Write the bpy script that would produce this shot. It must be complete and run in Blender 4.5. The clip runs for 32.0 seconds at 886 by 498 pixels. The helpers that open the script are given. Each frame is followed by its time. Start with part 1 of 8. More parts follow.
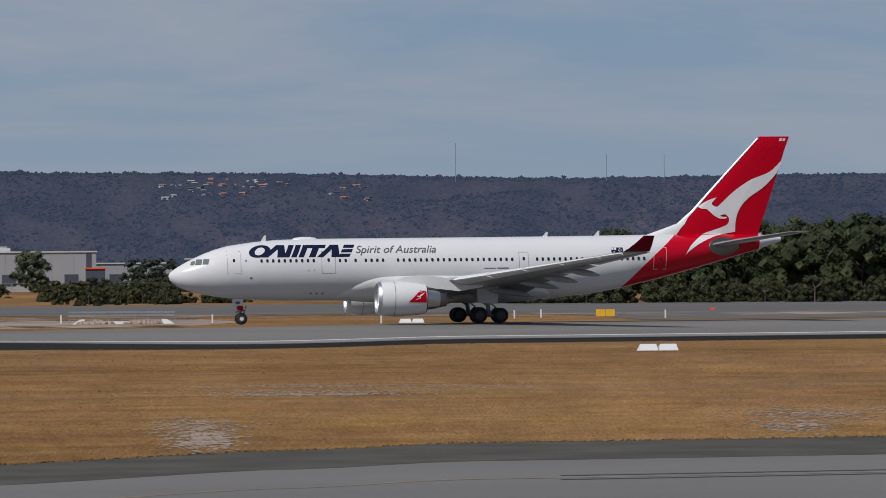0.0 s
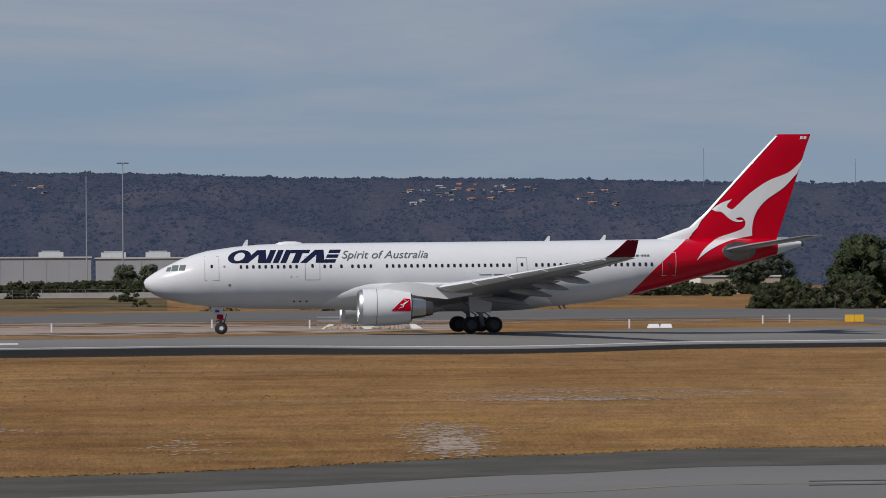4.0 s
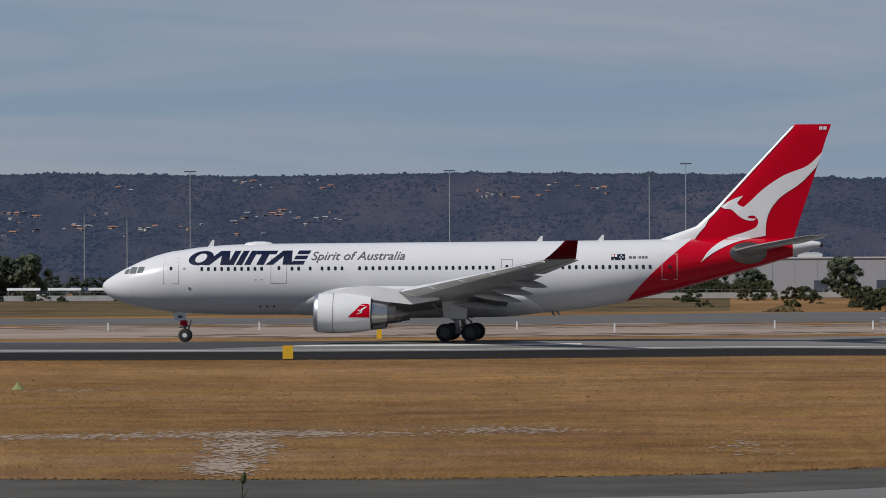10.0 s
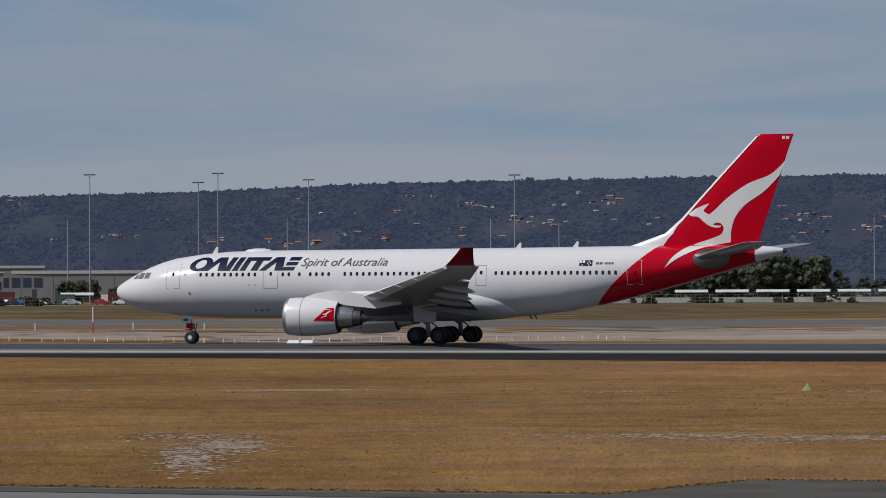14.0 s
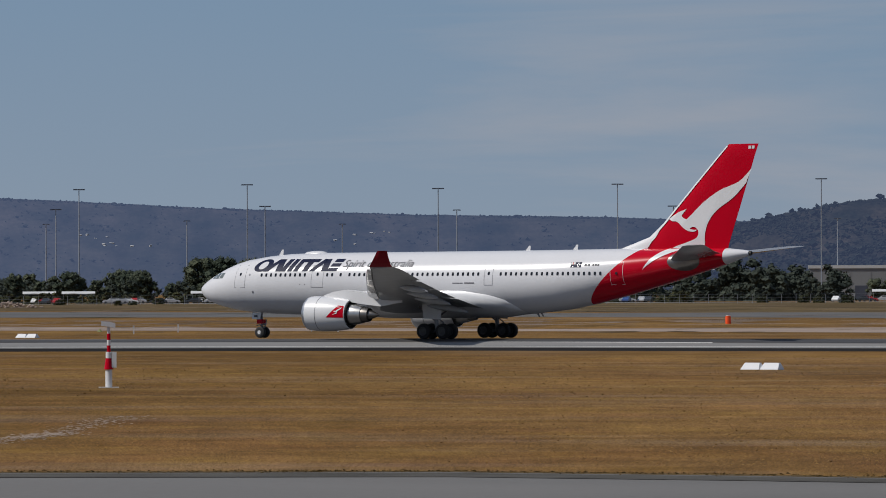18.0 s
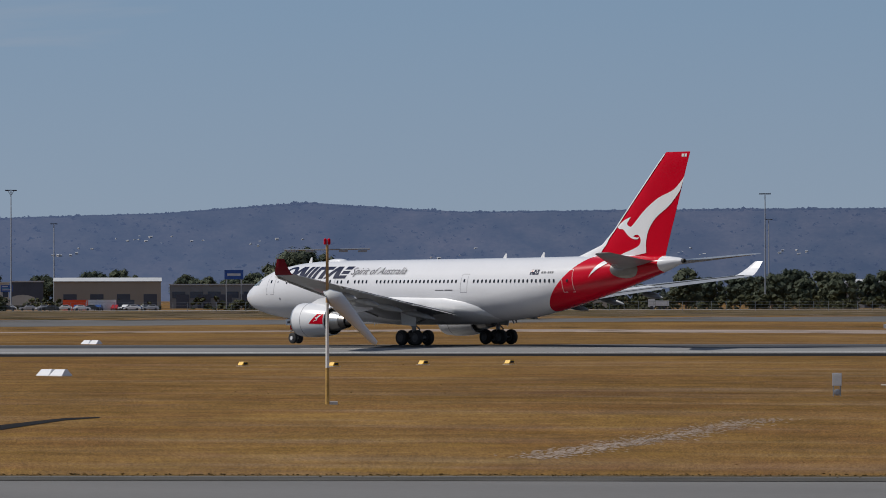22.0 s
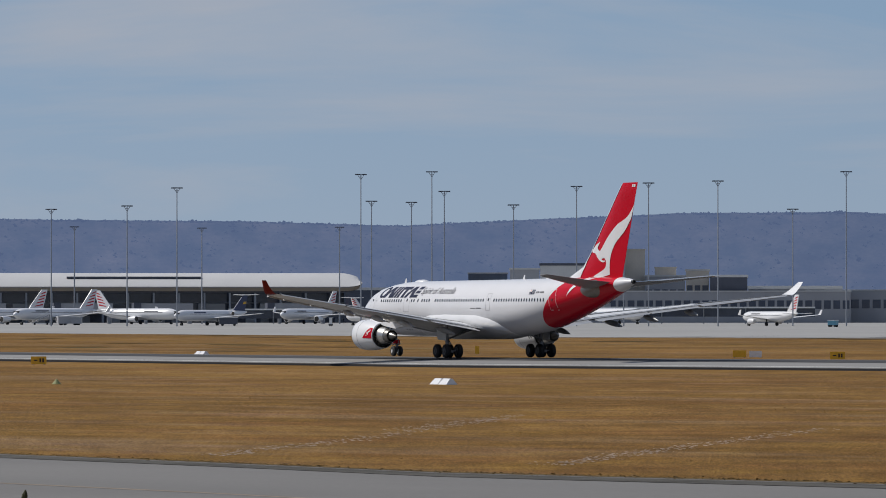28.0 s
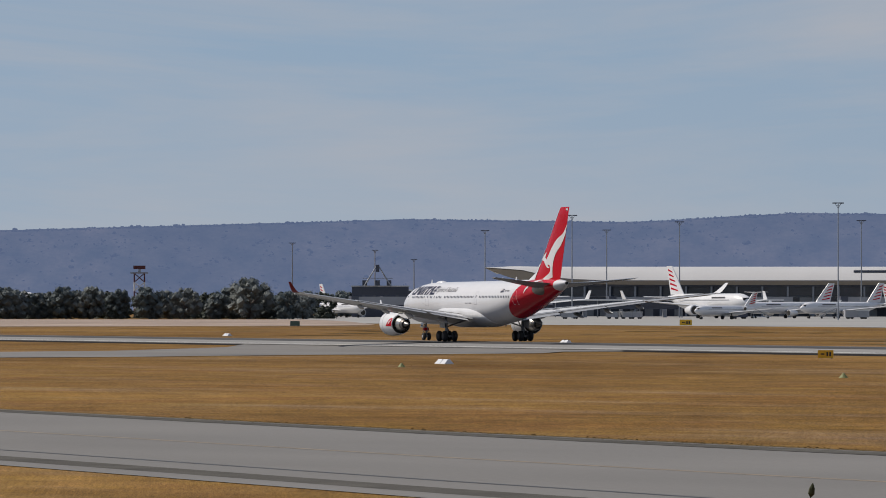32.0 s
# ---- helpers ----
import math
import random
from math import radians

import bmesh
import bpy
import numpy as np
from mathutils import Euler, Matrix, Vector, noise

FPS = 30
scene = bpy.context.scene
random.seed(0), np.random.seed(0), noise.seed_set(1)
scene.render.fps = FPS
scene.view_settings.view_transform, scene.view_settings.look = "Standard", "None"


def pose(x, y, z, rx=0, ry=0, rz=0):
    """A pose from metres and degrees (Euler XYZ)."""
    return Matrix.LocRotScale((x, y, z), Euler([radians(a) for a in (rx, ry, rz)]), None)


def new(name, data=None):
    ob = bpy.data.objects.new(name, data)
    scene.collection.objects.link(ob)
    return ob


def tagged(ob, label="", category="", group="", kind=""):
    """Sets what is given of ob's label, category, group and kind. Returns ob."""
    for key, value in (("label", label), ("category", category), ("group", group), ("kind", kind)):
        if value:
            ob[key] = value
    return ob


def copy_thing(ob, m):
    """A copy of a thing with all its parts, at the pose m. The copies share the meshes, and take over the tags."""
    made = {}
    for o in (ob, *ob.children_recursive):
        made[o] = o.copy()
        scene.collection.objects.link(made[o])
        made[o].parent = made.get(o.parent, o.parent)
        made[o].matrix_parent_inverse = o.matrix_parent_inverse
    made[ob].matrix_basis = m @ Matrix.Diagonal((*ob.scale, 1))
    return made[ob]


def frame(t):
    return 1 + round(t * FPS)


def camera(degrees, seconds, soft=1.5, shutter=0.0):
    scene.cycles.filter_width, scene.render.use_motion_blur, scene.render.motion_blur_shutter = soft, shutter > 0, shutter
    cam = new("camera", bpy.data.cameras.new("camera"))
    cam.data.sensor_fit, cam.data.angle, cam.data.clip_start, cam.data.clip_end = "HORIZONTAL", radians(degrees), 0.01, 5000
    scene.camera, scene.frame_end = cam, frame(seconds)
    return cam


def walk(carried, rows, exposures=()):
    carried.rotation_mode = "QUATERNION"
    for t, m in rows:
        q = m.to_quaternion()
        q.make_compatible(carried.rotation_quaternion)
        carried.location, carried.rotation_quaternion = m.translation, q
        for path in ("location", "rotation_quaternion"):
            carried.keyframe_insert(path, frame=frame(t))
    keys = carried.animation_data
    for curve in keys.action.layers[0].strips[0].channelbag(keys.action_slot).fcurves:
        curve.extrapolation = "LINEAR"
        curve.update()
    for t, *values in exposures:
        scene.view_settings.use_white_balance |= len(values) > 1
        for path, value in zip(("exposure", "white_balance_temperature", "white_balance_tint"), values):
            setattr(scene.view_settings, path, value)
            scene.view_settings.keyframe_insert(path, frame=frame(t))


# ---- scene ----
# The camera turns on a raised stand beside the airfield and follows the airliner.
EYE = 5.28
cam = camera(9.957, 32.0, soft=0.95)
CAMERA_ROWS = (
    (0.0, 0.292, -0.427, -21.900), (0.5, 0.290, -0.370, -21.535), (1.0, 0.313, -0.321, -21.178), (1.5, 0.321, -0.379, -20.861),
    (2.0, 0.331, -0.389, -20.531), (2.5, 0.338, -0.362, -20.205), (3.0, 0.341, -0.345, -19.841), (3.5, 0.363, -0.367, -19.466),
    (4.0, 0.369, -0.396, -19.106), (4.5, 0.362, -0.386, -18.756), (5.0, 0.353, -0.399, -18.403), (5.5, 0.357, -0.451, -18.029),
    (6.0, 0.375, -0.487, -17.632), (6.5, 0.371, -0.460, -17.231), (7.0, 0.376, -0.405, -16.762), (7.5, 0.379, -0.366, -16.276),
    (8.0, 0.385, -0.333, -15.680), (8.5, 0.393, -0.297, -15.034), (9.0, 0.400, -0.272, -14.298), (9.5, 0.407, -0.266, -13.579),
    (10.0, 0.410, -0.277, -12.771), (10.5, 0.410, -0.287, -11.982), (11.0, 0.406, -0.297, -11.086), (11.5, 0.413, -0.294, -10.185),
    (12.0, 0.420, -0.270, -9.100), (12.5, 0.434, -0.239, -7.980), (13.0, 0.451, -0.224, -6.679), (13.5, 0.456, -0.244, -5.373),
    (14.0, 0.464, -0.271, -3.889), (14.5, 0.503, -0.299, -2.434), (15.0, 0.522, -0.331, -0.909), (15.5, 0.520, -0.357, 0.673),
    (16.0, 0.508, -0.353, 2.285), (16.5, 0.494, -0.308, 3.906), (17.0, 0.481, -0.246, 5.541), (17.5, 0.475, -0.189, 7.074),
    (18.0, 0.458, -0.162, 8.718), (18.5, 0.463, -0.166, 10.280), (19.0, 0.473, -0.165, 11.977), (19.5, 0.496, -0.175, 13.649),
    (20.0, 0.498, -0.192, 15.382), (20.5, 0.502, -0.192, 17.002), (21.0, 0.508, -0.161, 18.719), (21.5, 0.514, -0.130, 20.314),
    (22.0, 0.537, -0.125, 22.026), (22.5, 0.545, -0.129, 23.718), (23.0, 0.554, -0.121, 25.396), (23.5, 0.567, -0.131, 26.957),
    (24.0, 0.569, -0.157, 28.600), (24.5, 0.575, -0.176, 30.133), (25.0, 0.591, -0.168, 31.666), (25.5, 0.615, -0.151, 33.198),
    (26.0, 0.645, -0.132, 34.732), (26.5, 0.677, -0.116, 36.267), (27.0, 0.710, -0.091, 37.799), (27.5, 0.728, -0.047, 39.264),
    (28.0, 0.733, -0.012, 40.785), (28.5, 0.738, 0.005, 42.159), (29.0, 0.731, 0.024, 43.567), (29.5, 0.726, 0.041, 44.742),
    (30.0, 0.722, 0.048, 45.831), (30.5, 0.718, 0.042, 46.752), (31.0, 0.699, 0.033, 47.720), (31.5, 0.679, 0.039, 48.645),
    (32.0, 0.660, 0.038, 49.633),
)
EXPOSURES = ((0.0, 0.04, 6500, 10), (8.0, 0.02, 6500, 10), (14.0, -0.04, 6500, 10), (20.0, 0.0, 6500, 10), (24.0, 0.13, 6500, 10), (29.0, 0.26, 6550, 10), (32.0, 0.32, 6920, 11))
walk(cam, [(t, pose(0, 0, EYE, 90 + pitch, -roll, yaw)) for t, pitch, roll, yaw in CAMERA_ROWS], EXPOSURES)

# ---- light ----
SUN_DIR = Vector((-1.0, -0.38, 1.10)).normalized()
world = bpy.data.worlds.new("sky")
scene.world = world
world.use_nodes = True
wn, wl = world.node_tree.nodes, world.node_tree.links
sky = wn.new("ShaderNodeTexSky")
sky.sky_type, sky.sun_disc = "NISHITA", False
sky.sun_elevation = math.asin(SUN_DIR.z)
sky.sun_rotation = math.atan2(SUN_DIR.x, SUN_DIR.y)
sky.air_density, sky.dust_density, sky.ozone_density = 1.0, 0.6, 1.6
w_coord = wn.new("ShaderNodeTexCoord")
w_lift = wn.new("ShaderNodeVectorMath")
w_lift.operation = "MULTIPLY_ADD"
w_lift.inputs[1].default_value, w_lift.inputs[2].default_value = (1, 1, 1.6), (0, 0, 0.30)
wl.new(w_coord.outputs["Generated"], w_lift.inputs[0])
wl.new(w_lift.outputs[0], sky.inputs[0])
# thin stretched cloud
w_map = wn.new("ShaderNodeMapping")
w_map.inputs["Scale"].default_value = (5.0, 5.0, 38.0)
w_map.inputs["Rotation"].default_value = (radians(1.2), radians(1.5), 0)
wl.new(w_coord.outputs["Generated"], w_map.inputs[0])
w_noise = wn.new("ShaderNodeTexNoise")
w_noise.inputs["Scale"].default_value, w_noise.inputs["Detail"].default_value, w_noise.inputs["Roughness"].default_value = 1.0, 7.0, 0.58
w_noise.inputs["Distortion"].default_value = 0.5
wl.new(w_map.outputs[0], w_noise.inputs["Vector"])
w_ramp = wn.new("ShaderNodeValToRGB")
w_ramp.color_ramp.elements[0].position, w_ramp.color_ramp.elements[1].position = 0.42, 0.66
w_ramp.color_ramp.elements[1].color = (0.75, 0.75, 0.75, 1)
# streaky cloud over the hills, a clear gap beside it, thin haze beyond
w_sep, w_drift, w_half, w_cover = wn.new("ShaderNodeSeparateXYZ"), wn.new("ShaderNodeMath"), wn.new("ShaderNodeMath"), wn.new("ShaderNodeValToRGB")
wl.new(w_coord.outputs["Generated"], w_sep.inputs[0])
w_half.operation, w_drift.operation = "MULTIPLY_ADD", "ADD"
w_half.inputs[1].default_value, w_half.inputs[2].default_value = 0.5, 0.5
w_cover.color_ramp.interpolation = "EASE"
for k, (side, cover) in enumerate(((0.10, 0.47), (0.22, 0.42), (0.30, 0.35), (0.405, 0.34), (0.445, 0.50), (0.48, 0.50))):
    e = w_cover.color_ramp.elements[k] if k < 2 else w_cover.color_ramp.elements.new(side)
    e.position, e.color = side, (cover, cover, cover, 1)
w_shift = wn.new("ShaderNodeMath")
w_shift.operation = "SUBTRACT"
w_shift.inputs[1].default_value = 0.5
wl.new(w_sep.outputs[0], w_half.inputs[0]), wl.new(w_half.outputs[0], w_cover.inputs[0]), wl.new(w_cover.outputs[0], w_shift.inputs[0])
wl.new(w_shift.outputs[0], w_drift.inputs[0]), wl.new(w_noise.outputs["Fac"], w_drift.inputs[1])
wl.new(w_drift.outputs[0], w_ramp.inputs[0])
w_mix = wn.new("ShaderNodeMix")
w_mix.data_type = "RGBA"
wl.new(w_ramp.outputs[0], w_mix.inputs[0])
w_haze = wn.new("ShaderNodeMix")
w_haze.data_type = "RGBA"
w_haze.inputs[0].default_value = 0.7
# paler at the horizon, deeper blue above it, darkest overhead
w_high = wn.new("ShaderNodeValToRGB")
for k, (up, tone) in enumerate(((0.0, (0.41, 0.482, 0.558)), (0.058, (0.307, 0.442, 0.592)), (0.30, (0.20, 0.29, 0.46)), (1.0, (0.11, 0.18, 0.34)))):
    e = w_high.color_ramp.elements[k] if k < 2 else w_high.color_ramp.elements.new(up)
    e.position, e.color = up, (*tone, 1)
w_gain = wn.new("ShaderNodeVectorMath")
w_gain.operation = "SCALE"
w_gain.inputs["Scale"].default_value = 10.0
wl.new(w_sep.outputs[2], w_high.inputs[0]), wl.new(w_high.outputs[0], w_gain.inputs[0]), wl.new(w_gain.outputs[0], w_haze.inputs[7])
wl.new(sky.outputs[0], w_haze.inputs[6])
wl.new(w_haze.outputs[2], w_mix.inputs[6])
w_mix.inputs[7].default_value = (4.50, 4.70, 5.28, 1)
bg = wn["Background"]
bg.inputs[1].default_value = 0.075
wl.new(w_mix.outputs[2], bg.inputs[0])
sun = new("sun", bpy.data.lights.new("sun", "SUN"))
sun.data.energy, sun.data.angle, sun.data.color = 3.7, radians(0.53), (1.0, 0.96, 0.90)
sun.rotation_euler = SUN_DIR.to_track_quat("Z", "Y").to_euler()
scene.view_settings.exposure = 0.0


# ---- materials ----
def material(name, base, rough=0.6, metal=0.0, vary=0.15, scale=1.0, bump=0.0, fine=12.0, coat=0.0, second=None, stretch=(1, 1, 1), spec=0.5):
    """Principled surface with colour variation at two scales and a fine relief; scale in cycles per metre."""
    m = bpy.data.materials.new(name)
    m.use_nodes = True
    n, l = m.node_tree.nodes, m.node_tree.links
    p = n["Principled BSDF"]
    p.inputs["Roughness"].default_value, p.inputs["Metallic"].default_value = rough, metal
    p.inputs["Coat Weight"].default_value = coat
    p.inputs["Specular IOR Level"].default_value = spec
    if vary <= 0:
        p.inputs["Base Color"].default_value = (*base, 1)
        return m
    tc = n.new("ShaderNodeTexCoord")
    mp = n.new("ShaderNodeMapping")
    mp.inputs["Scale"].default_value = stretch
    l.new(tc.outputs["Object"], mp.inputs[0])
    big, small = n.new("ShaderNodeTexNoise"), n.new("ShaderNodeTexNoise")
    big.inputs["Scale"].default_value, big.inputs["Detail"].default_value = scale, 4
    small.inputs["Scale"].default_value, small.inputs["Detail"].default_value = scale * fine, 3
    l.new(mp.outputs[0], big.inputs["Vector"]), l.new(mp.outputs[0], small.inputs["Vector"])
    add = n.new("ShaderNodeMix")
    add.data_type = "FLOAT"
    add.inputs[0].default_value = 0.4
    l.new(big.outputs["Fac"], add.inputs[2]), l.new(small.outputs["Fac"], add.inputs[3])
    ramp = n.new("ShaderNodeValToRGB")
    other = second or base
    lo = [c * (1 - vary) for c in base]
    hi = [min(1, c * (1 + vary)) for c in other]
    ramp.color_ramp.elements[0].position, ramp.color_ramp.elements[1].position = 0.33, 0.67
    ramp.color_ramp.elements[0].color, ramp.color_ramp.elements[1].color = (*lo, 1), (*hi, 1)
    l.new(add.outputs[0], ramp.inputs[0]), l.new(ramp.outputs[0], p.inputs["Base Color"])
    if bump:
        b = n.new("ShaderNodeBump")
        b.inputs["Strength"].default_value, b.inputs["Distance"].default_value = bump, 0.05
        l.new(small.outputs["Fac"], b.inputs["Height"]), l.new(b.outputs[0], p.inputs["Normal"])
    return m


WHITE = material("white_paint", (0.66, 0.66, 0.67), 0.30, vary=0.03, scale=0.5, coat=0.4)
WHITE_DULL = material("dull_white_paint", (0.70, 0.70, 0.68), 0.6, vary=0.10, scale=1.5)
RED = material("red_paint", (0.44, 0.0, 0.012), 0.24, vary=0.06, scale=0.5, spec=0.13)
NAVY = material("navy_lettering", (0.006, 0.010, 0.035), 0.5, vary=0.05, spec=0.12)
GREY_TEXT = material("grey_lettering", (0.10, 0.10, 0.11), 0.5, vary=0.05, spec=0.2)
# the tail red darkened, for the shaded outer face of the port winglet
SHADED_RED = material("shaded_red_paint", (0.15, 0.002, 0.010), 0.5, vary=0.08, scale=0.8, spec=0.08)
WING_GREY = material("wing_grey_paint", (0.28, 0.285, 0.295), 0.34, vary=0.16, scale=0.9, coat=0.15)
# darker than the wing grey, to give the tailplane its shaded underside
TAIL_GREY = material("shaded_tailplane_grey", (0.22, 0.22, 0.23), 0.22, vary=0.1, scale=0.9, spec=0.4)
# hub metal darkened to imitate the shade the main wheels stand in
HUB = material("shaded_hub_metal", (0.055, 0.055, 0.058), 0.5, 0.3, vary=0.25, scale=3)
LIGHT_GREY = material("light_grey_paint", (0.57, 0.575, 0.585), 0.35, vary=0.06, scale=0.8)
CHROME = material("polished_metal", (0.66, 0.66, 0.67), 0.36, 1.0, vary=0.05, scale=2)
STEEL = material("dark_exhaust_metal", (0.20, 0.187, 0.175), 0.38, 1.0, vary=0.2, scale=2)
TITANIUM = material("bright_titanium", (0.52, 0.51, 0.49), 0.33, 1.0, vary=0.12, scale=2)
SOOT = material("exhaust_black", (0.03, 0.028, 0.026), 0.6, vary=0.2, scale=2)
RUBBER = material("tyre_rubber", (0.013, 0.013, 0.014), 0.75, vary=0.25, scale=3)
GEAR = material("gear_grey_metal", (0.22, 0.22, 0.23), 0.45, 0.4, vary=0.2, scale=3)
# cockpit glass with the sky's reflection put into its base colour
COCKPIT = material("sky_toned_glass", (0.13, 0.15, 0.145), 0.12, vary=0.0, coat=0.6)
GLASS = material("dark_window", (0.012, 0.014, 0.018), 0.08, vary=0.0, coat=0.5)
LINE = material("panel_gap", (0.17, 0.17, 0.19), 0.5, vary=0.1)
ASPHALT = material("runway_asphalt", (0.158, 0.151, 0.144), 0.9, vary=0.18, scale=0.05, fine=60, bump=0.15, stretch=(0.35, 1, 1), spec=0.12)
ASPHALT_DARK = material("dark_shoulder_asphalt", (0.022, 0.021, 0.021), 0.95, vary=0.3, scale=0.1, fine=30, bump=0.2, stretch=(0.3, 1, 1), spec=0.03)
ASPHALT_OLD = material("taxiway_asphalt", (0.140, 0.134, 0.127), 0.88, vary=0.13, scale=0.07, fine=80, bump=0.2, stretch=(0.5, 1, 1), spec=0.3)
SHOULDER = material("taxiway_shoulder_asphalt", (0.078, 0.074, 0.067), 0.95, vary=0.3, scale=0.3, fine=50, bump=0.5, spec=0.05)
ASPHALT_FAR_LANE = material("dark_lane_asphalt", (0.056, 0.055, 0.057), 0.85, vary=0.25, scale=0.05, fine=40, bump=0.15, stretch=(0.2, 1, 1), spec=0.15)
ASPHALT_PALE = material("pale_runway_asphalt", (0.198, 0.193, 0.186), 0.9, vary=0.16, scale=0.06, fine=60, bump=0.15, stretch=(0.35, 1, 1), spec=0.3)
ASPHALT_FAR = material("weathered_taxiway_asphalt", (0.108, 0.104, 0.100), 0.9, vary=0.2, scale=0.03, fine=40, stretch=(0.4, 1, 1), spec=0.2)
CONCRETE = material("concrete_apron", (0.25, 0.245, 0.235), 0.8, vary=0.12, scale=0.02, fine=20)
LINE_WHITE = material("white_road_paint", (0.56, 0.55, 0.52), 0.7, vary=0.2, scale=0.6, fine=14)
LINE_YELLOW = material("faded_yellow_paint", (0.175, 0.135, 0.092), 0.7, vary=0.25, scale=0.5, fine=14)
BLACK_LINE = material("black_bitumen_seal", (0.02, 0.02, 0.02), 0.6, vary=0.2)


def grass_material():
    m = material("dry_grass", (0.136, 0.0725, 0.0206), 0.95, vary=0.24, scale=0.018, second=(0.192, 0.1115, 0.0368), spec=0.05)
    n, l = m.node_tree.nodes, m.node_tree.links
    p = n["Principled BSDF"]
    old = p.inputs["Base Color"].links[0].from_socket
    tc = n.new("ShaderNodeTexCoord")
    mid, blade = n.new("ShaderNodeTexNoise"), n.new("ShaderNodeTexNoise")
    mid.inputs["Scale"].default_value, mid.inputs["Detail"].default_value = 0.5, 7
    blade.inputs["Scale"].default_value, blade.inputs["Detail"].default_value = 4.5, 5
    blade.inputs["Roughness"].default_value = 0.7
    l.new(tc.outputs["Object"], mid.inputs["Vector"]), l.new(tc.outputs["Object"], blade.inputs["Vector"])
    straw = n.new("ShaderNodeMix")
    straw.data_type, straw.blend_type = "RGBA", "MULTIPLY"
    ramp = n.new("ShaderNodeValToRGB")
    ramp.color_ramp.elements[0].position, ramp.color_ramp.elements[1].position = 0.30, 0.72
    ramp.color_ramp.elements[0].color, ramp.color_ramp.elements[1].color = (0.80, 0.79, 0.79, 1), (1.13, 1.11, 1.06, 1)
    mix = n.new("ShaderNodeMix")
    mix.data_type = "FLOAT"
    mix.inputs[0].default_value = 0.5
    l.new(mid.outputs["Fac"], mix.inputs[2]), l.new(blade.outputs["Fac"], mix.inputs[3])
    l.new(mix.outputs[0], ramp.inputs[0])
    straw.inputs[0].default_value = 1.0
    # paler and redder towards the start of the runway
    sep, slide, dry, dry_c = n.new("ShaderNodeSeparateXYZ"), n.new("ShaderNodeMapRange"), n.new("ShaderNodeMix"), n.new("ShaderNodeMix")
    l.new(tc.outputs["Object"], sep.inputs[0]), l.new(sep.outputs[0], slide.inputs[0])
    slide.inputs[1].default_value, slide.inputs[2].default_value = -60.0, 60.0
    dry.data_type, dry_c.data_type, dry_c.blend_type = "RGBA", "RGBA", "MULTIPLY"
    dry_c.inputs[0].default_value = 1.0
    dry_c.inputs[7].default_value = (1.31, 1.30, 1.70, 1)
    l.new(old, dry_c.inputs[6]), l.new(old, dry.inputs[6]), l.new(dry_c.outputs[2], dry.inputs[7]), l.new(slide.outputs[0], dry.inputs[0])
    old = dry.outputs[2]
    l.new(old, straw.inputs[6]), l.new(ramp.outputs[0], straw.inputs[7])
    # thin places where grey-pink soil shows through
    bare_map, bare, bare_f, bare_mix = n.new("ShaderNodeMapping"), n.new("ShaderNodeTexNoise"), n.new("ShaderNodeMapRange"), n.new("ShaderNodeMix")
    bare_map.inputs["Scale"].default_value = (0.025, 0.09, 1)
    l.new(tc.outputs["Object"], bare_map.inputs[0]), l.new(bare_map.outputs[0], bare.inputs["Vector"])
    bare.inputs["Scale"].default_value, bare.inputs["Detail"].default_value, bare.inputs["Roughness"].default_value = 1.0, 7, 0.65
    l.new(bare.outputs["Fac"], bare_f.inputs[0])
    bare_f.inputs[1].default_value, bare_f.inputs[2].default_value, bare_f.inputs[3].default_value, bare_f.inputs[4].default_value = 0.50, 0.72, 0.0, 0.55
    bare_mix.data_type = "RGBA"
    bare_mix.inputs[7].default_value = (0.23, 0.165, 0.115, 1)
    l.new(bare_f.outputs[0], bare_mix.inputs[0]), l.new(straw.outputs[2], bare_mix.inputs[6])
    # single tufts, drawn out along the lie of the field
    lie = n.new("ShaderNodeUVMap")
    lie.uv_map = "field"
    now = bare_mix.outputs[2]
    for sc, lo, hi in ((15.0, 0.76, 1.22), (6.5, 0.82, 1.17), (1.7, 0.90, 1.09), (0.35, 0.90, 1.08), (0.09, 0.90, 1.08)):
        tuft, tone, mul = n.new("ShaderNodeTexNoise"), n.new("ShaderNodeMapRange"), n.new("ShaderNodeMix")
        tuft.inputs["Scale"].default_value, tuft.inputs["Detail"].default_value, tuft.inputs["Roughness"].default_value = sc, 3, 0.6
        l.new(lie.outputs[0], tuft.inputs["Vector"]), l.new(tuft.outputs["Fac"], tone.inputs[0])
        tone.inputs[1].default_value, tone.inputs[2].default_value, tone.inputs[3].default_value, tone.inputs[4].default_value = 0.32, 0.68, lo, hi
        mul.data_type, mul.blend_type = "RGBA", "MULTIPLY"
        mul.inputs[0].default_value = 1.0
        l.new(now, mul.inputs[6]), l.new(tone.outputs[0], mul.inputs[7])
        now = mul.outputs[2]
    # long mown bands: pinkish thin grass, yellow straw
    for along, deep, seed, tint in ((0.10, 1.3, 3.0, (0.985, 0.92, 0.97)), (0.16, 2.2, 11.0, (1.06, 1.075, 0.91)), (0.05, 0.55, 23.0, (0.90, 0.885, 0.90))):
        mp, q, f, tone = n.new("ShaderNodeMapping"), n.new("ShaderNodeTexNoise"), n.new("ShaderNodeMapRange"), n.new("ShaderNodeMix")
        mp.inputs["Scale"].default_value, mp.inputs["Location"].default_value = (along, deep, 1), (seed, seed * 1.7, 0)
        q.inputs["Scale"].default_value, q.inputs["Detail"].default_value, q.inputs["Roughness"].default_value = 1.0, 6, 0.6
